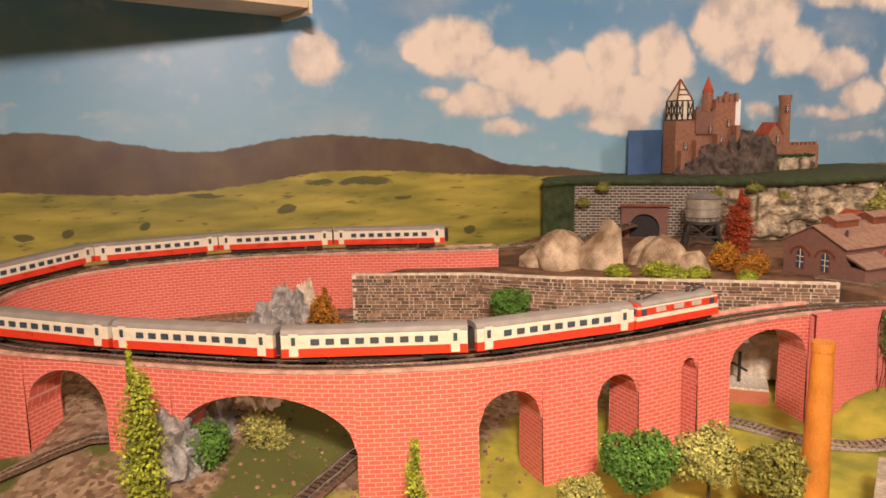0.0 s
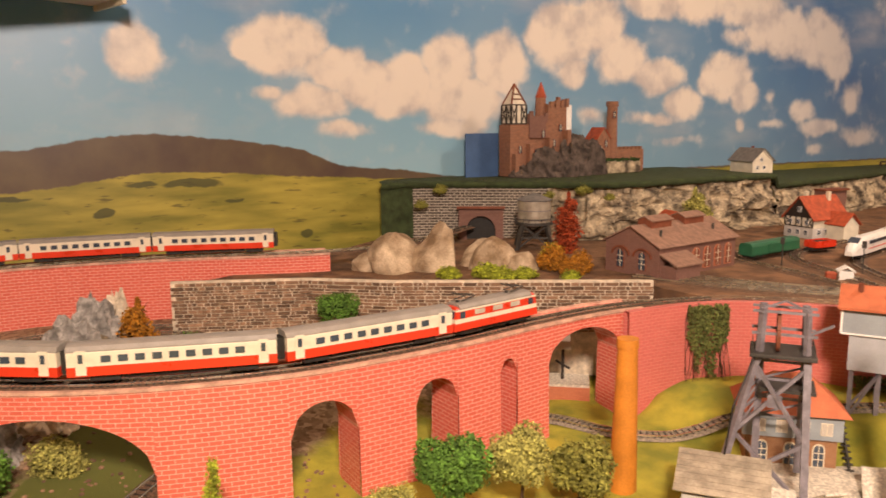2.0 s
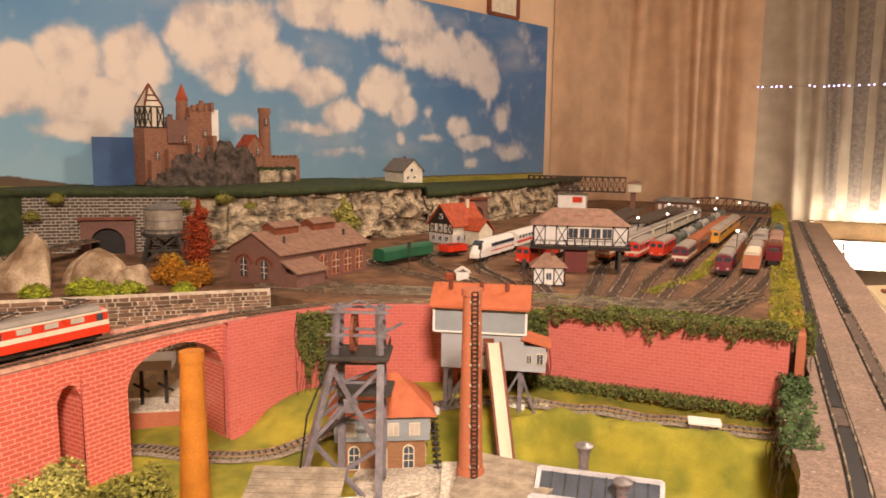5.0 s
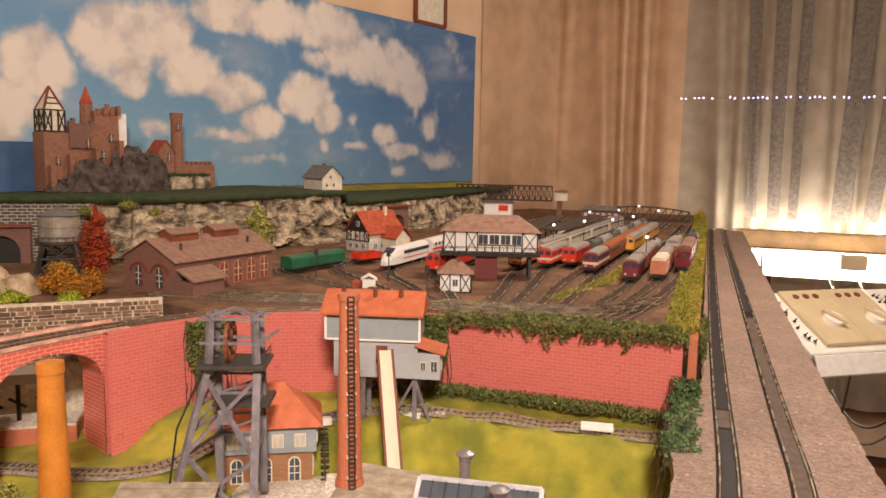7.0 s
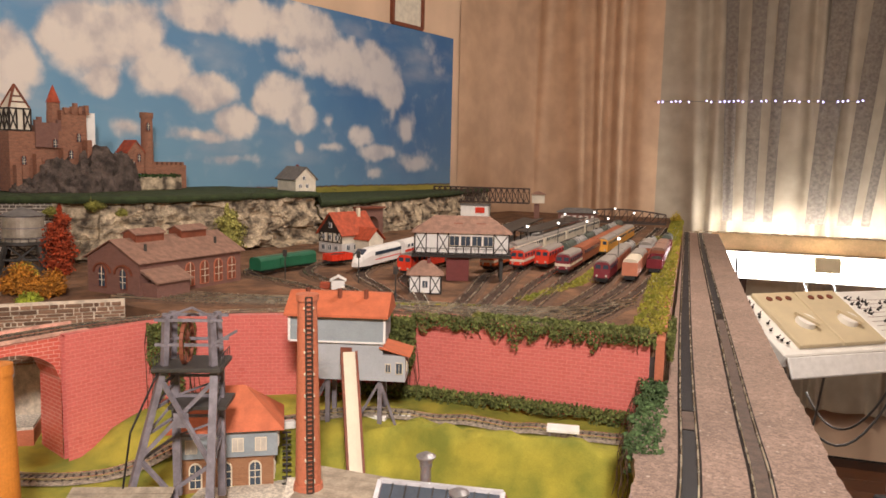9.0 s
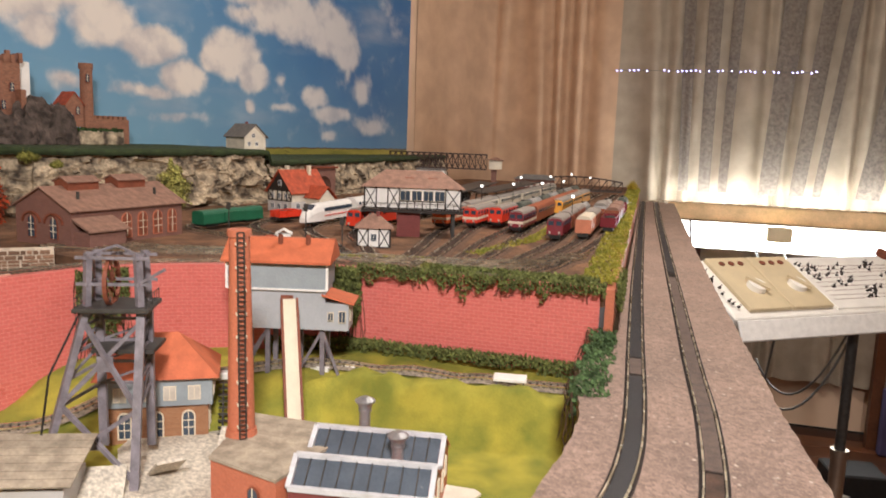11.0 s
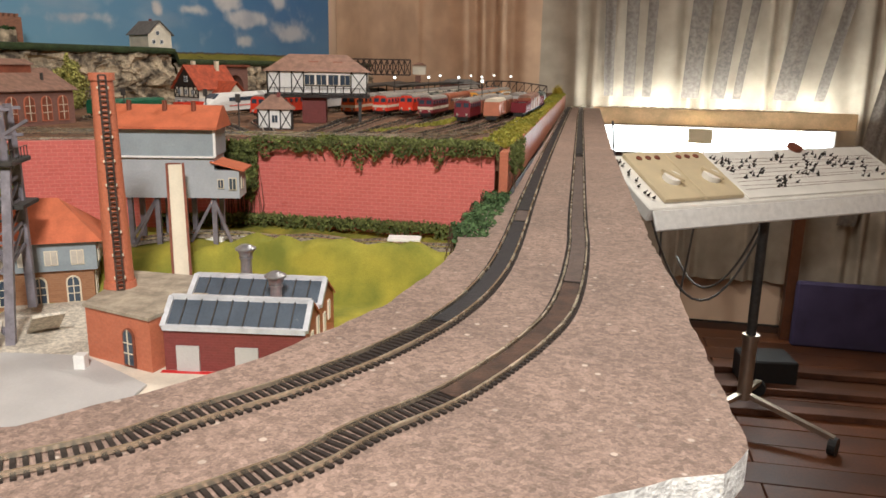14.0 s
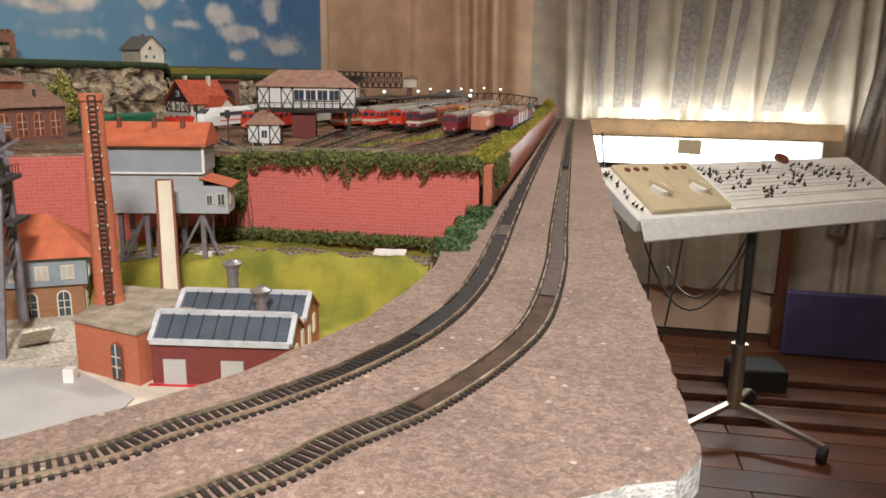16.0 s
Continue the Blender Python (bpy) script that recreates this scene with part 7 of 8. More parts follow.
def on_run(run, i, back):
    """The pose of a vehicle whose bogies, `back` metres apart, stand on the run about place i."""
    step = (run[1] - run[0]).length
    k = int(back / 2 / step)
    a, b_ = run[max(0, i - k)], run[min(len(run) - 1, i + k)]
    d = a - b_
    m = (a + b_) / 2
    return Matrix.Translation((m.x, m.y, m.z + .0014)) @ Matrix.Rotation(math.atan2(d.y, d.x), 4, "Z") @ Matrix.Rotation(-math.atan2(d.z, d.xy.length), 4, "Y")


def express_train():
    run = LOOP_RUN
    i = nearest(run, -.939, .528)
    lo = express_loco((0, 0, 0), 0)
    lo.matrix_basis = on_run(run, i, .09)
    i += int((.155 / 2 + .006 + .226 / 2) / .008)
    co = express_coach((0, 0, 0), 0)
    co.matrix_basis = on_run(run, i, .15)
    for k in range(9):
        i += 29
        if i > nearest(run, -1.474, .66):
            break
        copy_thing(co, on_run(run, i, .15))


def line_pose(x, y, s, z=YARD + .0036):
    """A place s metres behind the front of a yard line that starts at x, y."""
    far = (x * 0.72 - 0.03 - (0.10 if x < -0.7 else 0.0), 2.95)
    d = Vector((far[0] - x, far[1] - y)).normalized()
    return pose(x + d.x * s, y + d.y * s, z, 0, 0, math.degrees(math.atan2(d.y, d.x)))


def wagon(kind, name, label, category, m, L, colour, roof="train_roof", stripe=None):
    th = thing(name, label, category)
    th.matrix_basis = m
    w = .031
    if kind == "tank":
        bm = B()
        tube(bm, (-L * .44, 0, .029), (L * .44, 0, .029), .0145, None, 20)
        part("tank", bm, M[colour], th, smooth=False)
        bm = B()
        tube(bm, (0, 0, .042), (0, 0, .047), .004, None, 10)
        part("dome", bm, M["dark_steel"], th)
        bm = B()
        for x in (-L * .3, L * .3):
            tube(bm, (x - .001, 0, .029), (x + .001, 0, .029), .0149, None, 20)
        part("tank_band", bm, M["dark_steel"], th)
    elif kind == "open":
        bm = B()
        for s in (-1, 1):
            box(bm, (0, s * w / 2, .024), (L, .0015, .020))
            box(bm, (s * L / 2, 0, .024), (.0015, w, .020))
        box(bm, (0, 0, .0145), (L, w, .002))
        part("body", bm, M[colour], th)
        for k in range(5):
            for s in (-1, 1):
                bm = B()
                box(bm, (-L / 2 + L * (k + .5) / 5, s * (w / 2 + .001), .024), (.0016, .0016, .020))
                part("rib", bm, M[colour], th)
        bm = B()
        bmesh.ops.create_icosphere(bm, subdivisions=2, radius=1)
        for v in bm.verts:
            v.co = Vector((v.co.x * L * .46, v.co.y * w * .44, .026 + v.co.z * .008 + .002 * noise.noise(v.co * 9)))
        part("load", bm, M["underframe"], th, "dark coal load")
    else:
        bm = B()
        body_shell(bm, L, w, .013, .044, .007, .006 if kind == "loco" else 0.0)
        part("body", bm, M[colour], th)
        bm = B()
        body_shell(bm, L - (.012 if kind == "loco" else -.001), w - .0012, .040, .0468, .0065)
        part("roof", bm, M[roof], th)
        if stripe:
            band(th, "stripe", L - .002, w, .020, .0255, stripe)
        if kind in ("coach", "loco"):
            n = max(3, int(L / .022))
            window_row(th, L, w, [-L * .40 + L * .80 * k / (n - 1) for k in range(n)], .034, .009, .007, "pane")
        if kind == "loco":
            for s in (-1, 1):
                for y in (-.0075, .0075):
                    bm = B()
                    box(bm, (s * (L / 2 - .0025), y, .035), (.002, .010, .008))
                    part("windscreen", bm, M["pane"], th)
                    bm = B()
                    tube(bm, (s * (L / 2 - .001), y * 1.2, .0175), (s * (L / 2 + .0014), y * 1.2, .0175), .0022, None, 10)
                    part("headlight", bm, M["lit_pane"], th)
                for y in (-.0105, .0105):
                    bm = B()
                    tube(bm, (s * L / 2, y, .0130), (s * (L / 2 + .004), y, .0130), .0022, None, 8)
                    part("buffer", bm, M["dark_steel"], th)
        if kind == "box":
            for s in (-1, 1):
                bm = B()
                box(bm, (0, s * (w / 2 + .0006), .028), (L * .34, .0014, .024))
                part("sliding_door", bm, M[colour], th)
    bm = B()
    box(bm, (0, 0, .0105), (L * .96, .020, .005))
    part("underframe", bm, M["underframe"], th)
    bogies(th, L, (-L * .33, L * .33))
    return th


def express_unit(x, y):
    """The white high-speed unit with its rounded nose."""
    L, w = .20, .032
    th = thing("high_speed_train", "white high-speed train with dark windows and red line", "train")
    th.matrix_basis = line_pose(x, y, L / 2)
    bm = B()
    n = 9
    rings = []
    for k in range(n + 1):
        f = k / n
        u = -L / 2 + .055 * f
        s = math.sin(f * math.pi / 2) ** .55 if k else .12
        rings.append((u, s))
    rings.append((L / 2, 1.0))
    prof = [(-.5, 0), (-.5, .55), (-.40, .85), (-.2, 1), (.2, 1), (.40, .85), (.5, .55), (.5, 0)]
    prev = None
    for u, s in rings:
        cur = [bm.verts.new((u, a * w * (0.35 + .65 * s), .011 + b_ * .035 * (0.15 + .85 * s))) for a, b_ in prof]
        if prev:
            for k in range(8):
                bm.faces.new((prev[k], prev[(k + 1) % 8], cur[(k + 1) % 8], cur[k]))
        else:
            bm.faces.new(cur[::-1])
        prev = cur
    bm.faces.new(prev)
    part("body", bm, M["white_paint"], th, smooth=False)
    for s in (-1, 1):
        bm = B()
        box(bm, (.03, s * (w / 2 + .0004), .0335), (.13, .001, .007))
        part("window_band", bm, M["pane"], th)
        bm = B()
        box(bm, (.03, s * (w / 2 + .0004), .0205), (.13, .001, .0016))
        part("red_line", bm, M["train_red"], th)
    bm = B()
    m = Matrix.Translation((-L / 2 + .026, 0, .0405)) @ Matrix.Rotation(math.radians(-28), 4, "Y")
    box(bm, (0, 0, 0), (.018, .020, .002), m=m)
    part("windscreen", bm, M["pane"], th)
    bogies(th, L, (-.055, .07))
    for k in (1, 2):
        wagon("coach", "train_coach", "white coach of the high-speed train", "coach", line_pose(x, y, L * k + .11 + .012 * k), .205, "white_paint", "white_paint", "train_red")


def yard_stock():
    express_unit(-.755, 1.40)
    wagon("loco", "electric_locomotive", "red electric locomotive waiting in the yard", "locomotive", line_pose(-.643, 1.385, .09), .17, "train_red")
    for k in range(2):
        wagon("coach", "train_coach", "grey-white coach behind the red locomotive", "coach", line_pose(-.643, 1.385, .30 + .24 * k), .23, "paper_grey")
    a = pose(-.897, 1.362, YARD + .0036, 0, 0, 78)
    wagon("box", "green_wagon", "dark green covered wagon beside the engine shed", "wagon", a @ Matrix.Diagonal((1, 1, .75, 1)), .168, "green_paint", "green_paint")
    wagon("open", "red_wagon", "small red open wagon by the house", "wagon", pose(-.842, 1.50, YARD + .0036, 0, 0, 68) @ Matrix.Diagonal((1, 1, .7, 1)), .06, "train_red")
    wagon("loco", "diesel_locomotive", "orange-red locomotive with cream stripe under the signal box", "locomotive", line_pose(-.51, 1.53, .08), .15, "yellow_red", stripe="train_cream")
    for k in range(4):
        wagon("coach", "train_coach", "cream express coach standing at the platform", "coach", line_pose(-.51, 1.53, .29 + .24 * k), .23, "train_cream")
    wagon("loco", "electric_locomotive", "bright red locomotive under the signal box", "locomotive", line_pose(-.455, 1.58, .08), .16, "train_red", stripe="train_cream")
    wagon("loco", "electric_locomotive", "plain red locomotive beside the tank wagons", "locomotive", line_pose(-.41, 1.62, .08), .15, "train_red")
    for k in range(7):
        wagon("tank", "tank_wagon", ("silver-grey" if k % 2 else "dark green") + " tank wagon in a long freight train", "wagon", line_pose(-.405, 1.62, .24 + .125 * k), .115, "tank_grey" if k % 2 else "tank_dark")
    wagon("loco", "diesel_locomotive", "red and cream striped diesel at the head of brown coaches", "locomotive", line_pose(-.352, 1.555, .07), .14, "maroon_paint", stripe="train_cream")
    for k in range(3):
        wagon("coach", "train_coach", "red-brown passenger coach in the yard", "coach", line_pose(-.352, 1.555, .26 + .225 * k), .215, "brown_paint", "brown_paint")
    for k in range(3):
        wagon("loco" if k == 0 else "coach", "yellow_train", "orange-yellow works train vehicle", "train", line_pose(-.315, 1.93, .08 + .17 * k), .16, "yellow_paint")
    wagon("loco", "shunting_locomotive", "dark maroon shunting locomotive at the yard throat", "locomotive", line_pose(-.262, 1.475, .06), .12, "maroon_paint")
    for k in range(3):
        wagon("tank" if k == 2 else "box", "goods_wagon", "brown goods wagon behind the shunter", "wagon", line_pose(-.262, 1.475, .19 + .125 * k), .115, "tank_grey" if k == 2 else "brown_paint")
    wagon("box", "box_wagon", "salmon box wagon with a cream roof", "wagon", line_pose(-.213, 1.53, .055), .105, "pink_paint", "train_cream")
    for k in range(4):
        wagon(("box", "open", "box", "tank")[k], "goods_wagon", ("grey-roofed brown covered wagon", "open brown wagon with a dark load", "grey covered wagon", "silver tank wagon")[k] + " in the yard", "wagon", line_pose(-.213, 1.53, .175 + .12 * k), .11, ("brown_paint", "brown_paint", "paper_grey", "tank_grey")[k])
    for k in range(5):
        wagon(("open", "box", "box", "open", "tank")[k], "goods_wagon", "dark brown goods wagon on the outer siding", "wagon", line_pose(-.172, 1.66, .06 + .12 * k), .11, ("maroon_paint", "brown_paint", "brown_paint", "maroon_paint", "tank_dark")[k], "brown_roof")


def lamp_post(at, h=.085):
    th = thing("lamp_post", "thin model lamp post with a round white lamp", "lamp post", at, group="yard lamps")
    bm = B()
    tube(bm, (0, 0, -.002), (0, 0, h), .0012, .0008, 8)
    part("pole", bm, M["dark_steel"], th)
    bm = B()
    tube(bm, (0, 0, h), (0, 0, h + .002), .0042, .0020, 10)
    part("hood", bm, M["dark_steel"], th)
    bm = B()
    bmesh.ops.create_icosphere(bm, subdivisions=2, radius=.0036, matrix=Matrix.Translation((0, 0, h - .003)))
    part("globe", bm, M["lamp_globe"], th, "white glowing globe", smooth=True)
    return th


def station_far():
    M["lamp_globe"] = glow_mat("lamp_globe", (1.0, 0.92, 0.78), 2.5)
    lp = lamp_post((-.48, 1.80, YARD))
    for x, y in ((-.43, 1.95), (-.37, 2.05), (-.47, 2.3), (-.40, 2.45), (-.33, 2.2), (-.36, 2.7), (-.28, 2.5), (-.245, 1.62)):
        copy_thing(lp, pose(x, y, YARD))
    for i, (x, y, L) in enumerate(((-.48, 2.2, .75), (-.57, 2.1, .65))):
        th = thing("platform", "long station platform with a dark canopy", "platform", (x, y, YARD), 86 + 6 * i)
        bm = B()
        box(bm, (0, 0, .007), (L, .045, .014))
        part("slab", bm, M["paper_grey"], th, bevel=.001)
        bm = B()
        for s in (-1, 1):
            face(bm, [(-L * .4, 0, .058), (L * .4, 0, .058), (L * .4, s * .03, .063), (-L * .4, s * .03, .063)])
            face(bm, [(-L * .4, 0, .055), (L * .4, 0, .055), (L * .4, s * .03, .060), (-L * .4, s * .03, .060)])
            face(bm, [(-L * .4, s * .03, .060), (L * .4, s * .03, .060), (L * .4, s * .03, .063), (-L * .4, s * .03, .063)])
        part("canopy", bm, M["dark_steel"], th)
        for k in range(6):
            bm = B()
            bar(bm, (-L * .36 + L * .144 * k, 0, .014), (-L * .36 + L * .144 * k, 0, .057), .003)
            part("post", bm, M["dark_steel"], th)
    # lattice footbridge with its little tower
    th = thing("footbridge", "dark lattice footbridge across the far yard", "bridge", (-1.100, 2.900, 0), 10)
    L, z0, z1 = .385, .133, .190
    for y in (-.012, .012):
        bm = B()
        bar(bm, (0, y, z0), (L, y, z0), .005)
        bar(bm, (0, y, z1), (L, y, z1), .005)
        n = 17
        for k in range(n + 1):
            x = L * k / n
            bar(bm, (x, y, z0), (x, y, z1), .0025)
            if k < n:
                bar(bm, (x, y, z0), (x + L / n, y, z1), .002)
                bar(bm, (x, y, z1), (x + L / n, y, z0), .002)
        part("lattice_girder", bm, M["brown_dark"], th)
    bm = B()
    box(bm, (L / 2, 0, z0), (L, .028, .003))
    part("deck", bm, M["dark_steel"], th)
    for x in (.01, L + .03):
        bm = B()
        box(bm, (x, 0, (z0 + YARD) / 2 - .001), (.02, .026, z0 - YARD))
        part("pier", bm, M["brown_brick"], th)
    bm = B()
    box(bm, (L + .035, 0, z0 + .020), (.050, .05, .034))
    t = part("tower_cabin", bm, M["plaster"], th, "small cream cabin")
    bm = B()
    hip_roof(bm, .05, .05, z0 + .037, .014, .006)
    bmesh.ops.translate(bm, vec=(L + .010, -.025, 0), verts=bm.verts)
    part("cabin_roof", bm, M["brown_roof"], t)
    th = thing("station_building", "low dark-roofed station building at the far end", "building", (-.60, 2.98, YARD), 8)
    bm = B()
    box(bm, (.07, 0, .022), (.15, .06, .044))
    part("wall", bm, M["brown_brick"], th)
    bm = B()
    hip_roof(bm, .15, .06, .044, .018, .008)
    bmesh.ops.translate(bm, vec=(-.005, -.03, 0), verts=bm.verts)
    part("roof", bm, M["slate"], th)
    for k in range(6):
        flat_window(th, (.012 + k * .023, -.03, .016), .010, .016, "-y", "lit_pane", "white")
    th = thing("advert_house", "small white building with a red sign panel", "building", (-.90, 2.62, YARD), 8)
    bm = B()
    box(bm, (.05, .03, .038), (.10, .06, .076))
    part("wall", bm, M["white"], th)
    bm = B()
    box(bm, (.07, -.001, .060), (.034, .002, .020))
    part("sign_panel", bm, M["train_red"], th, "plain red sign panel")
    bm = B()
    box(bm, (.05, .03, .078), (.106, .066, .004))
    part("flat_roof", bm, M["slate"], th)
    # dark bridge lying at the board end, and a stone arch by the cliff
    th = thing("girder_bridge", "long dark girder bridge at the end of the yard", "bridge", (-.56, 3.10, YARD), 4)
    bm = B()
    for s in (-1, 1):
        prev = None
        for k in range(13):
            x = k * .03
            h = .040 + .016 * math.sin(math.pi * k / 12)
            if prev:
                bar(bm, (prev[0], s * .015, prev[1]), (x, s * .015, h), .004)
                bar(bm, (prev[0], s * .015, .006), (x, s * .015, h), .0025)
            bar(bm, (x, s * .015, .006), (x, s * .015, h), .0025)
            prev = (x, h)
        bar(bm, (0, s * .015, .006), (.36, s * .015, .006), .005)
    part("girder", bm, M["brown_dark"], th)
    bm = B()
    box(bm, (.18, 0, .002), (.36, .034, .004))
    part("deck", bm, M["dark_steel"], th)
    th = thing("stone_arch", "brown stone arch against the cliff behind the house", "arch", (-.965, 1.95, YARD), 68)
    bm = B()
    n = 12
    arc = [(.026 * math.cos(math.pi * k / n), .05 + .026 * math.sin(math.pi * k / n)) for k in range(n + 1)]
    ring = [(.042, 0), (.042, .098), (-.042, .098), (-.042, 0), (-.026, 0)] + arc[::-1] + [(.026, 0)]
    a = [bm.verts.new((x, -.012, z)) for x, z in ring]
    b_ = [bm.verts.new((x, .02, z)) for x, z in ring]
    bm.faces.new(a)
    bm.faces.new(b_[::-1])
    for i in range(len(ring)):
        bm.faces.new((a[i], a[(i + 1) % len(ring)], b_[(i + 1) % len(ring)], b_[i]))
    part("arch_wall", bm, M["brown_brick"], th)
    bm = B()
    box(bm, (0, .0, .100), (.092, .038, .005))
    part("cap", bm, M["brown_trim"], th)
    # a yellow tuft at the board corner
    bush("bush", "bright yellow bush at the far yard corner", (-.165, 3.30, YARD), .024, "leaf_yellow", 90, 300, 1.2)
    # small white and red lineside hut
    th = thing("lineside_hut", "tiny white and red hut between the tracks", "hut", (-.715, 1.215, YARD), 25)
    bm = B()
    box(bm, (.012, .010, .008), (.024, .020, .016))
    part("wall", bm, M["white"], th)
    bm = B()
    gable_roof(bm, .024, .020, .016, .007, .003)
    part("roof", bm, M["white"], th)
    bm = B()
    box(bm, (-.012, .010, .006), (.018, .016, .012))
    part("red_tank", bm, M["red_roof"], th, bevel=.002)
    # signals
    for x, y in ((-.70, 1.30), (-.56, 1.14), (-.83, 1.25)):
        th = thing("signal", "thin dark railway signal mast", "signal", (x, y, YARD))
        bm = B()
        tube(bm, (0, 0, -.002), (0, 0, .060), .0012, .0010, 8)
        part("mast", bm, M["dark_steel"], th)
        bm = B()
        box(bm, (0, -.001, .056), (.007, .004, .013))
        part("signal_head", bm, M["dark_steel"], th)
    # a tiny building on the printed sheet's foot and a train shed roof in red behind the shed
    th = thing("red_roofed_hut", "low hut with a red roof under the cliff", "hut", (-1.12, 1.36, YARD), 60)
    bm = B()
    gable_body(bm, .05, .07, 0, .058, .018)
    part("wall", bm, M["plaster"], th)
    bm = B()
    gable_roof(bm, .05, .07, .058, .018, .004)
    part("roof", bm, M["red_roof"], th)


# ---- the far corner of the room: beam, console, stand ----
def beam_and_console():
    bm = B()
    box(bm, (.535, 3.565, -.030), (1.10, .045, .070))
    ob = solid("timber_beam", bm, M["beam_wood"], "raw pine beam carrying a bare track", "beam", bevel=.003)
    run = curve_through([(-.115, 3.54, .0), (.0, 3.566, .006), (.3, 3.572, .006), (.9, 3.570, .006)], .006)
    track("beam_track", "single bare track lying on the pine beam", run, spacing=.012)
    for x in (.12, .92):
        bm = B()
        box(bm, (x, 3.60, (FLOOR - .065) / 2), (.045, .045, -FLOOR - .065))
        solid("beam_leg", bm, M["floor_wood"], "square dark wooden leg under the pine beam", "table leg", "structure")
    # tube lamp behind the desk
    th = thing("tube_lamp", "bright white tube lamp below the pine beam", "lamp", (.50, 3.50, -.135))
    bm = B()
    box(bm, (0, .022, .008), (1.00, .012, .118))
    part("lamp_housing", bm, M["white"], th)
    bm = B()
    box(bm, (0, .012, .008), (.97, .008, .108))
    part("lit_diffuser", bm, glow_mat("tube_diffuser", (1.0, 0.94, 0.82), 12.0), th)
    # sloping control console
    th = thing("control_console", "sloping cream control console with knobs and switches", "console", (.1636, 2.2108, -.2128), 35.4)
    slope = math.radians(27.2)
    W, D = 1.15, .273
    m = Matrix.Rotation(slope, 4, "X")
    bm = B()
    box(bm, (W / 2, D / 2, -.022), (W, D, .044), m=m)
    top = part("housing", bm, M["console"], th, bevel=.004)
    bm = B()
    box(bm, (0, 0, 0), (W, .010, .060), m=Matrix.Translation((W / 2, -.018, -.031)) @ Matrix.Rotation(math.radians(-24), 4, "X"))
    part("front_edge", bm, M["white"], th, bevel=.003)
    bm = B()
    box(bm, (.762, D / 2 + .004, .003), (.76, D * .92, .006), m=m)
    part("switch_panel", bm, M["console"], th, bevel=.002)
    for x in (.137, .291):
        bm = B()
        box(bm, (x, D * .52, .008), (.150, D * .88, .014), m=m)
        p = part("control_plate", bm, M["plate"], th, "beige regulator plate", bevel=.002)
        bm = B()
        tube(bm, m @ Vector((x + .01, D * .42, .015)), m @ Vector((x + .01, D * .42, .030)), .030, .027, 24)
        k = part("knob", bm, M["console"], p, "large cream regulator knob")
        bm = B()
        q = m @ Vector((x + .01, D * .42, .032))
        box(bm, (0, 0, 0), (.014, .075, .010), m=Matrix.Translation(q) @ m.to_3x3().to_4x4() @ Matrix.Rotation(.6, 4, "Z"))
        part("pointer", bm, M["plate"], p)
        for dx in (-.035, .0, .035):
            bm = B()
            tube(bm, m @ Vector((x + dx, D * .84, .015)), m @ Vector((x + dx, D * .84, .018)), .010, None, 16)
            part("dial", bm, M["brown_trim"], p, "small brown dial")
    rnd = random.Random(21)
    one = B()
    tube(one, (0, 0, 0), (0, 0, .004), .0050, .004, 8)
    tube(one, (0, 0, .004), (.002, .003, .012), .0014, .0018, 6)
    me = mesh_of("switch", one, M["ink"])
    spots = []
    for cx, cy, sx, sy, n in ((.42, .25, .07, .09, 26), (.52, .12, .05, .04, 14), (.66, .20, .05, .05, 16), (.80, .28, .09, .06, 26), (.94, .20, .06, .08, 18), (.34, .30, .02, .06, 8), (.60, .30, .04, .04, 8), (.012, .2, .012, .14, 12)):
        for k in range(n):
            spots.append((cx + (.07 if cx > .1 else .012) + rnd.uniform(-sx, sx), cy + rnd.uniform(-sy, sy)))
    for x, y in spots:
        o = new("switch", me)
        o.parent = th
        o.matrix_basis = Matrix.Translation(m @ Vector((x, y * D / .40, .006))) @ m.to_3x3().to_4x4() @ Matrix.Rotation(rnd.uniform(0, 6), 4, "Z")
    for k in range(9):
        bm = B()
        y = .08 + .03 * k
        bar(bm, m @ Vector((.40, y * D / .40, .0066)), m @ Vector((1.12, (y + rnd.uniform(-.02, .02)) * D / .40, .0066)), .0014, .0008)
        part("diagram_line", bm, M["brown_trim"], th)
    bm = B()
    tube(bm, m @ Vector((.80, D * .97, .004)), m @ Vector((.80, D * .97, .018)), .026, .026, 20)
    part("bell_cap", bm, M["brown_trim"], th)
    # plug box with cables between the lamps
    bm = B()
    box(bm, (0, 0, 0), (.10, .05, .06))
    solid("junction_box", bm, M["plate"], "beige junction box with cables under the beam", "box", at=(.44, 3.45, -.10), bevel=.004)
    # stand
    th = thing("console_stand", "steel tube stand on a three-legged caster base", "stand", (.56, 2.62, FLOOR))
    bm = B()
    tube(bm, (0, 0, .10), (0, 0, .32), .024, None, 20)
    part("lower_tube", bm, M["chrome"], th, smooth=False)
    bm = B()
    tube(bm, (0, 0, .30), (0, .0, -FLOOR - .245), .016, None, 20)
    part("upper_tube", bm, M["dark_steel"], th)
    bm = B()
    tube(bm, (0, 0, .315), (0, 0, .335), .028, None, 20)
    part("collar", bm, M["chrome"], th)
    bm = B()
    box(bm, (0, .0, -FLOOR - .242), (.16, .06, .010))
    part("top_plate", bm, M["dark_steel"], th)
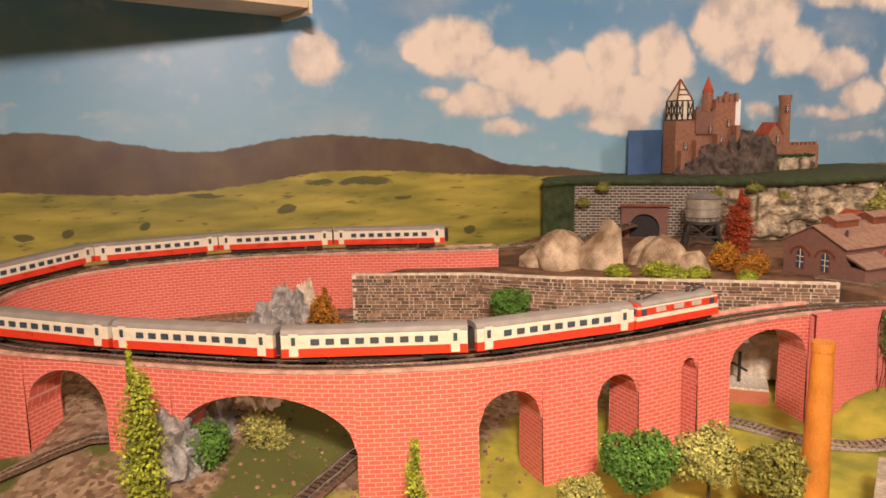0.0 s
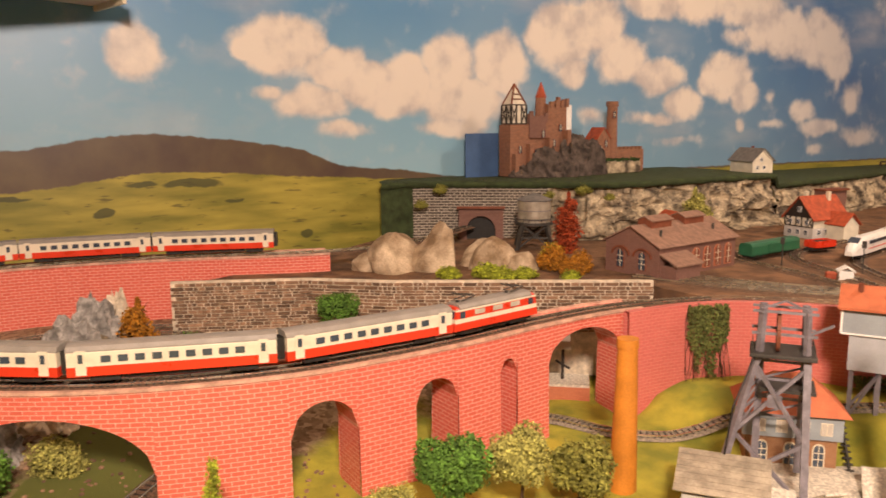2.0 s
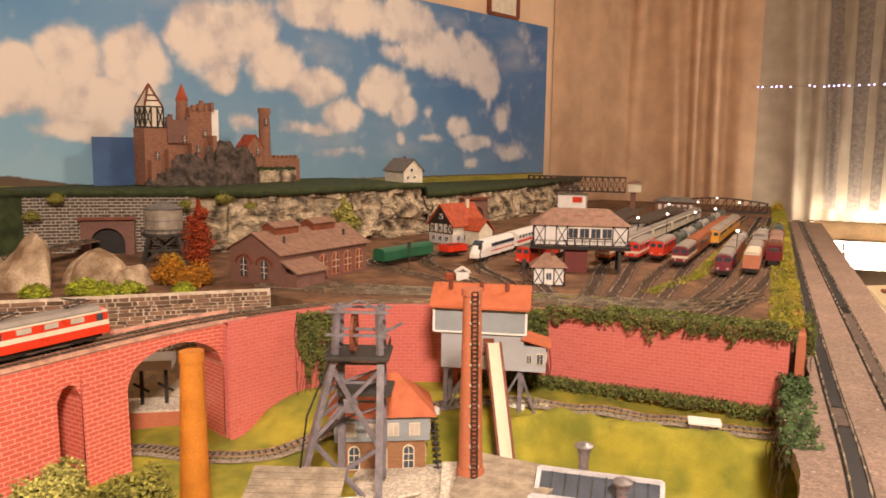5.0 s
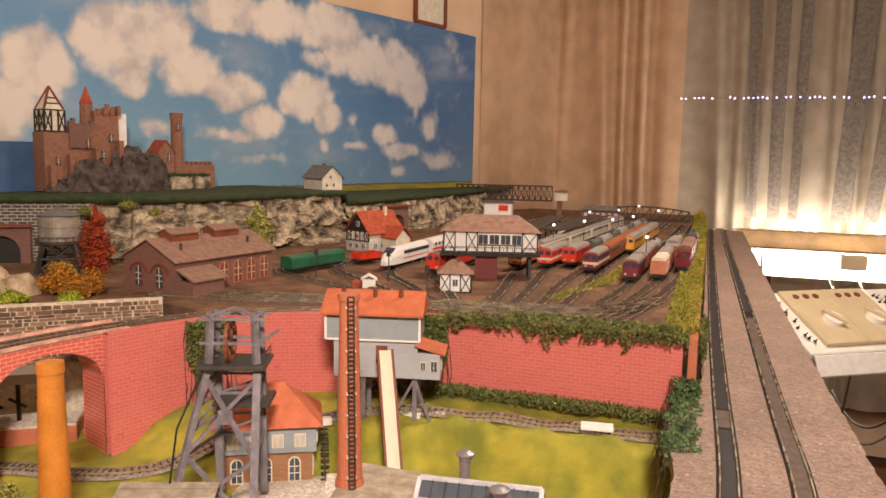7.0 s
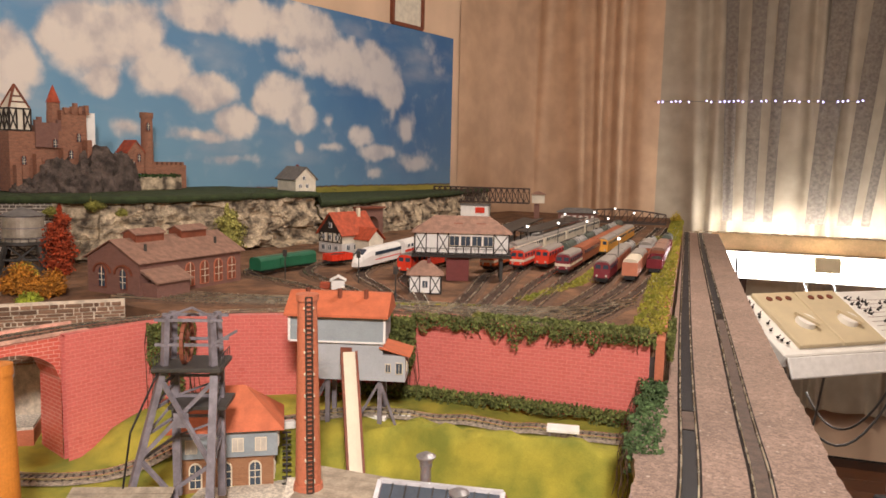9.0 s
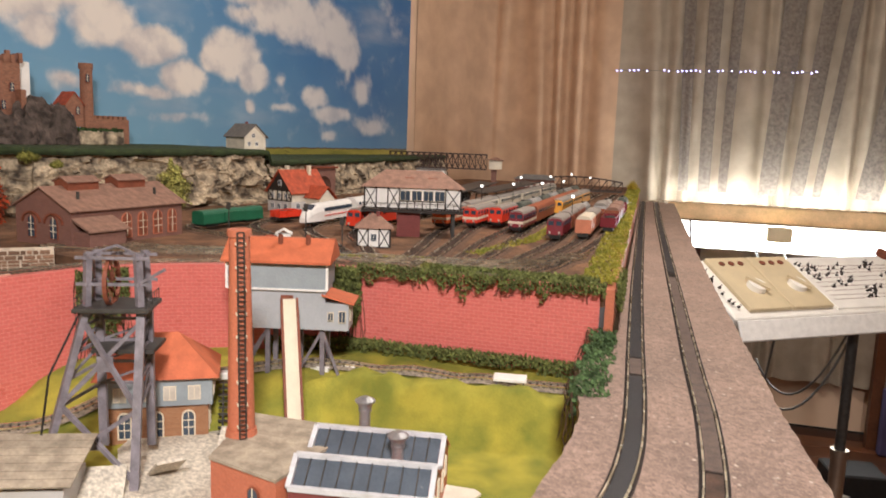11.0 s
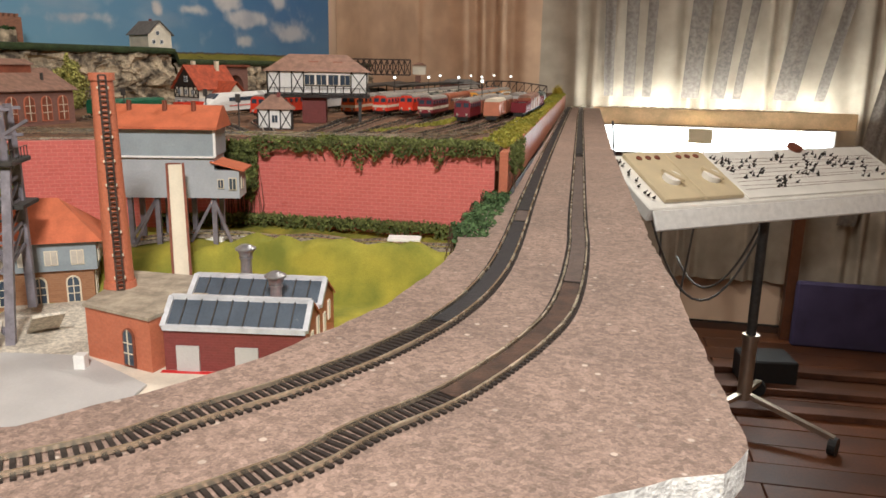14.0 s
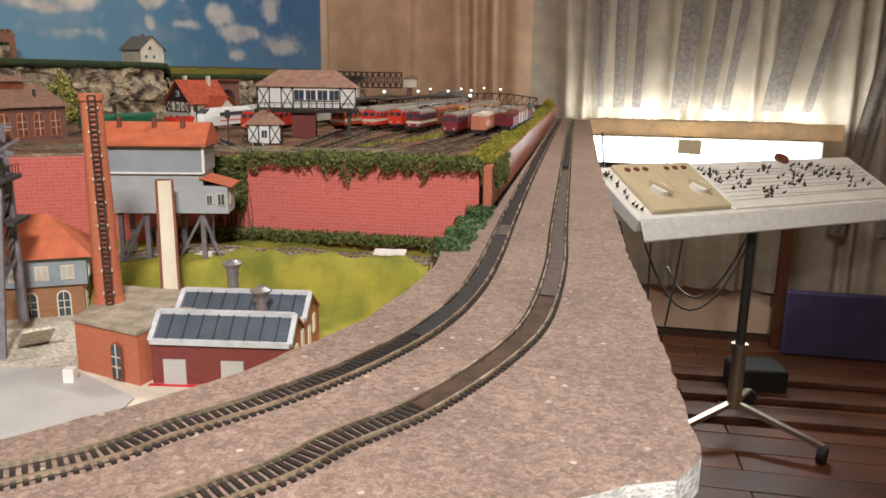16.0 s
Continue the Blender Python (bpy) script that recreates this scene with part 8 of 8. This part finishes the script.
    for a in (-2.5, -.55, 1.2):
        bm = B()
        e = Vector((math.cos(a) * .30, math.sin(a) * .30, .055))
        bar(bm, (0, 0, .12), e, .022, .016)
        leg = part("foot", bm, M["chrome"], th)
        bm = B()
        tube(bm, e + Vector((-.012, 0, -.025)), e + Vector((.012, 0, -.025)), .030, None, 16)
        bmesh.ops.rotate(bm, verts=bm.verts, cent=e, matrix=Matrix.Rotation(a, 3, "Z"))
        part("caster", bm, M["caster"], leg, "black rubber caster wheel")
    # hanging cables
    rnd = random.Random(6)
    for i, (a, b_, s) in enumerate((((.12, 2.45, -.26), (.42, 2.9, -1.0), .10), ((.18, 2.7, -.24), (.62, 2.75, -.24), .38), ((.25, 2.8, -.20), (.30, 3.1, -1.0), .12), ((.38, 2.8, -.2), (.34, 3.2, -1.0), .1),
                                   ((.60, 2.7, -.22), (.35, 3.1, -.55), .22), ((.34, 3.46, -.12), (.36, 2.75, -.17), .06), ((.45, 3.44, -.13), (.44, 2.72, -.16), .05), ((.06, 3.0, -.02), (.16, 2.6, -.60), .12))):
        bm = B()
        A, Bv = Vector(a), Vector(b_)
        prev = None
        side = (Bv - A).cross(Vector((0, 0, 1))).normalized()
        for k in range(17):
            f = k / 16
            p = A.lerp(Bv, f) - Vector((0, 0, s * 4 * f * (1 - f)))
            up = side.cross(Bv - A - Vector((0, 0, s * 4 * (1 - 2 * f)))).normalized()
            ring = [bm.verts.new(p + (side * math.cos(j * math.tau / 7) + up * math.sin(j * math.tau / 7)) * .0042) for j in range(7)]
            if prev:
                for j in range(7):
                    bm.faces.new((prev[j], prev[(j + 1) % 7], ring[(j + 1) % 7], ring[j]))
            else:
                bm.faces.new(ring)
            prev = ring
        bm.faces.new(prev[::-1])
        solid("cable", bm, M["cable"], "grey cable hanging below the console", "cable", smooth=True)
    # dim things on the floor by the curtain
    bm = B()
    box(bm, (0, 0, .055), (.20, .16, .11))
    solid("black_box", bm, M["caster"], "black power supply box on the floor", "box", at=(.72, 3.05, FLOOR + .002), rz=8, bevel=.006)
    bm = B()
    box(bm, (0, 0, .15), (.75, .04, .30))
    solid("violet_cloth", bm, M["violet"], "violet cloth panel standing at the curtain foot", "cloth", at=(1.30, 3.52, FLOOR + .002), bevel=.01)
    for y in (2.75, 2.95, 3.15):
        bm = B()
        box(bm, (0, 0, .012), (1.3, .06, .024))
        solid("wooden_slat", bm, M["plank_dark"], "dark wooden slat lying on the floor", "plank", at=(1.05, y, FLOOR + .002), rz=2, bevel=.002, group="slats on the floor")


def overhead():
    # underside of the wall cupboard above the loop
    th = thing("wall_cupboard", "brown wall cupboard with a pale edge above the backdrop", "cupboard", (0, 0, 0))
    plan = [(-1.985, .432), (-1.83, .429), (-1.57, -.9), (-1.70, -.9)]
    bm = B()
    prism(bm, plan, .596, .618)
    part("bottom_shelf", bm, M["cupboard"], th, bevel=.001)
    bm = B()
    prism(bm, [(-1.975, .40), (-1.85, .398), (-1.59, -.88), (-1.69, -.88)], .618, 1.0)
    part("carcass", bm, M["cupboard"], th)
    bm = B()
    bar(bm, (-1.985, .437, .602), (-1.83, .434, .602), .008, .034)
    part("edge_strip", bm, M["cream"], th, "pale edge strip")
    # pendant lamp over the visitors' side
    th = thing("pendant_lamp", "round white pendant lamp behind the visitors' side", "lamp", (LAMP_AT[0], LAMP_AT[1], LAMP_AT[2]))
    bm = B()
    tube(bm, (0, 0, .05), (0, 0, .16), .20, .05, 32)
    part("shade", bm, M["white"], th)
    bm = B()
    tube(bm, (0, 0, .16), (0, 0, CEIL - LAMP_AT[2]), .004, None, 8)
    part("cord", bm, M["cable"], th)
    # made-up body around the added fill light over the yard
    th = thing("ceiling_lamp", "added square body for the fill light above the yard", "lamp", (.02, 1.75, CEIL - .018))
    bm = B()
    box(bm, (0, 0, .008), (.46, .46, .020))
    part("lamp_frame", bm, M["white"], th, bevel=.004)
    th = thing("picture", "small framed picture on the wall above the backdrop", "picture", (wall_x(2.82, -.012), 2.82, .86), 71.5)
    bm = B()
    for a, b_ in (((-.09, 0, -.05), (.09, 0, -.05)), ((-.09, 0, .12), (.09, 0, .12)), ((-.09, 0, -.05), (-.09, 0, .12)), ((.09, 0, -.05), (.09, 0, .12))):
        bar(bm, a, b_, .014)
    part("picture_frame", bm, M["brown_trim"], th)
    bm = B()
    box(bm, (0, .003, .035), (.18, .004, .17))
    part("picture_sheet", bm, M["plaster"], th)


M["yellow_red"] = mat("orange_red_paint", (0.62, 0.12, 0.03), 0.35, var=0.1, scale=40, bump=0.02)
M["plank_dark"] = mat("dark_slat_wood", (0.10, 0.04, 0.02), 0.5, var=0.35, scale=10, fine=150)
M["cupboard"] = mat("dull_brown_cupboard", (0.78, 0.60, 0.42), 0.6, var=0.12, scale=8)
express_train()
yard_stock()
station_far()
beam_and_console()
overhead()
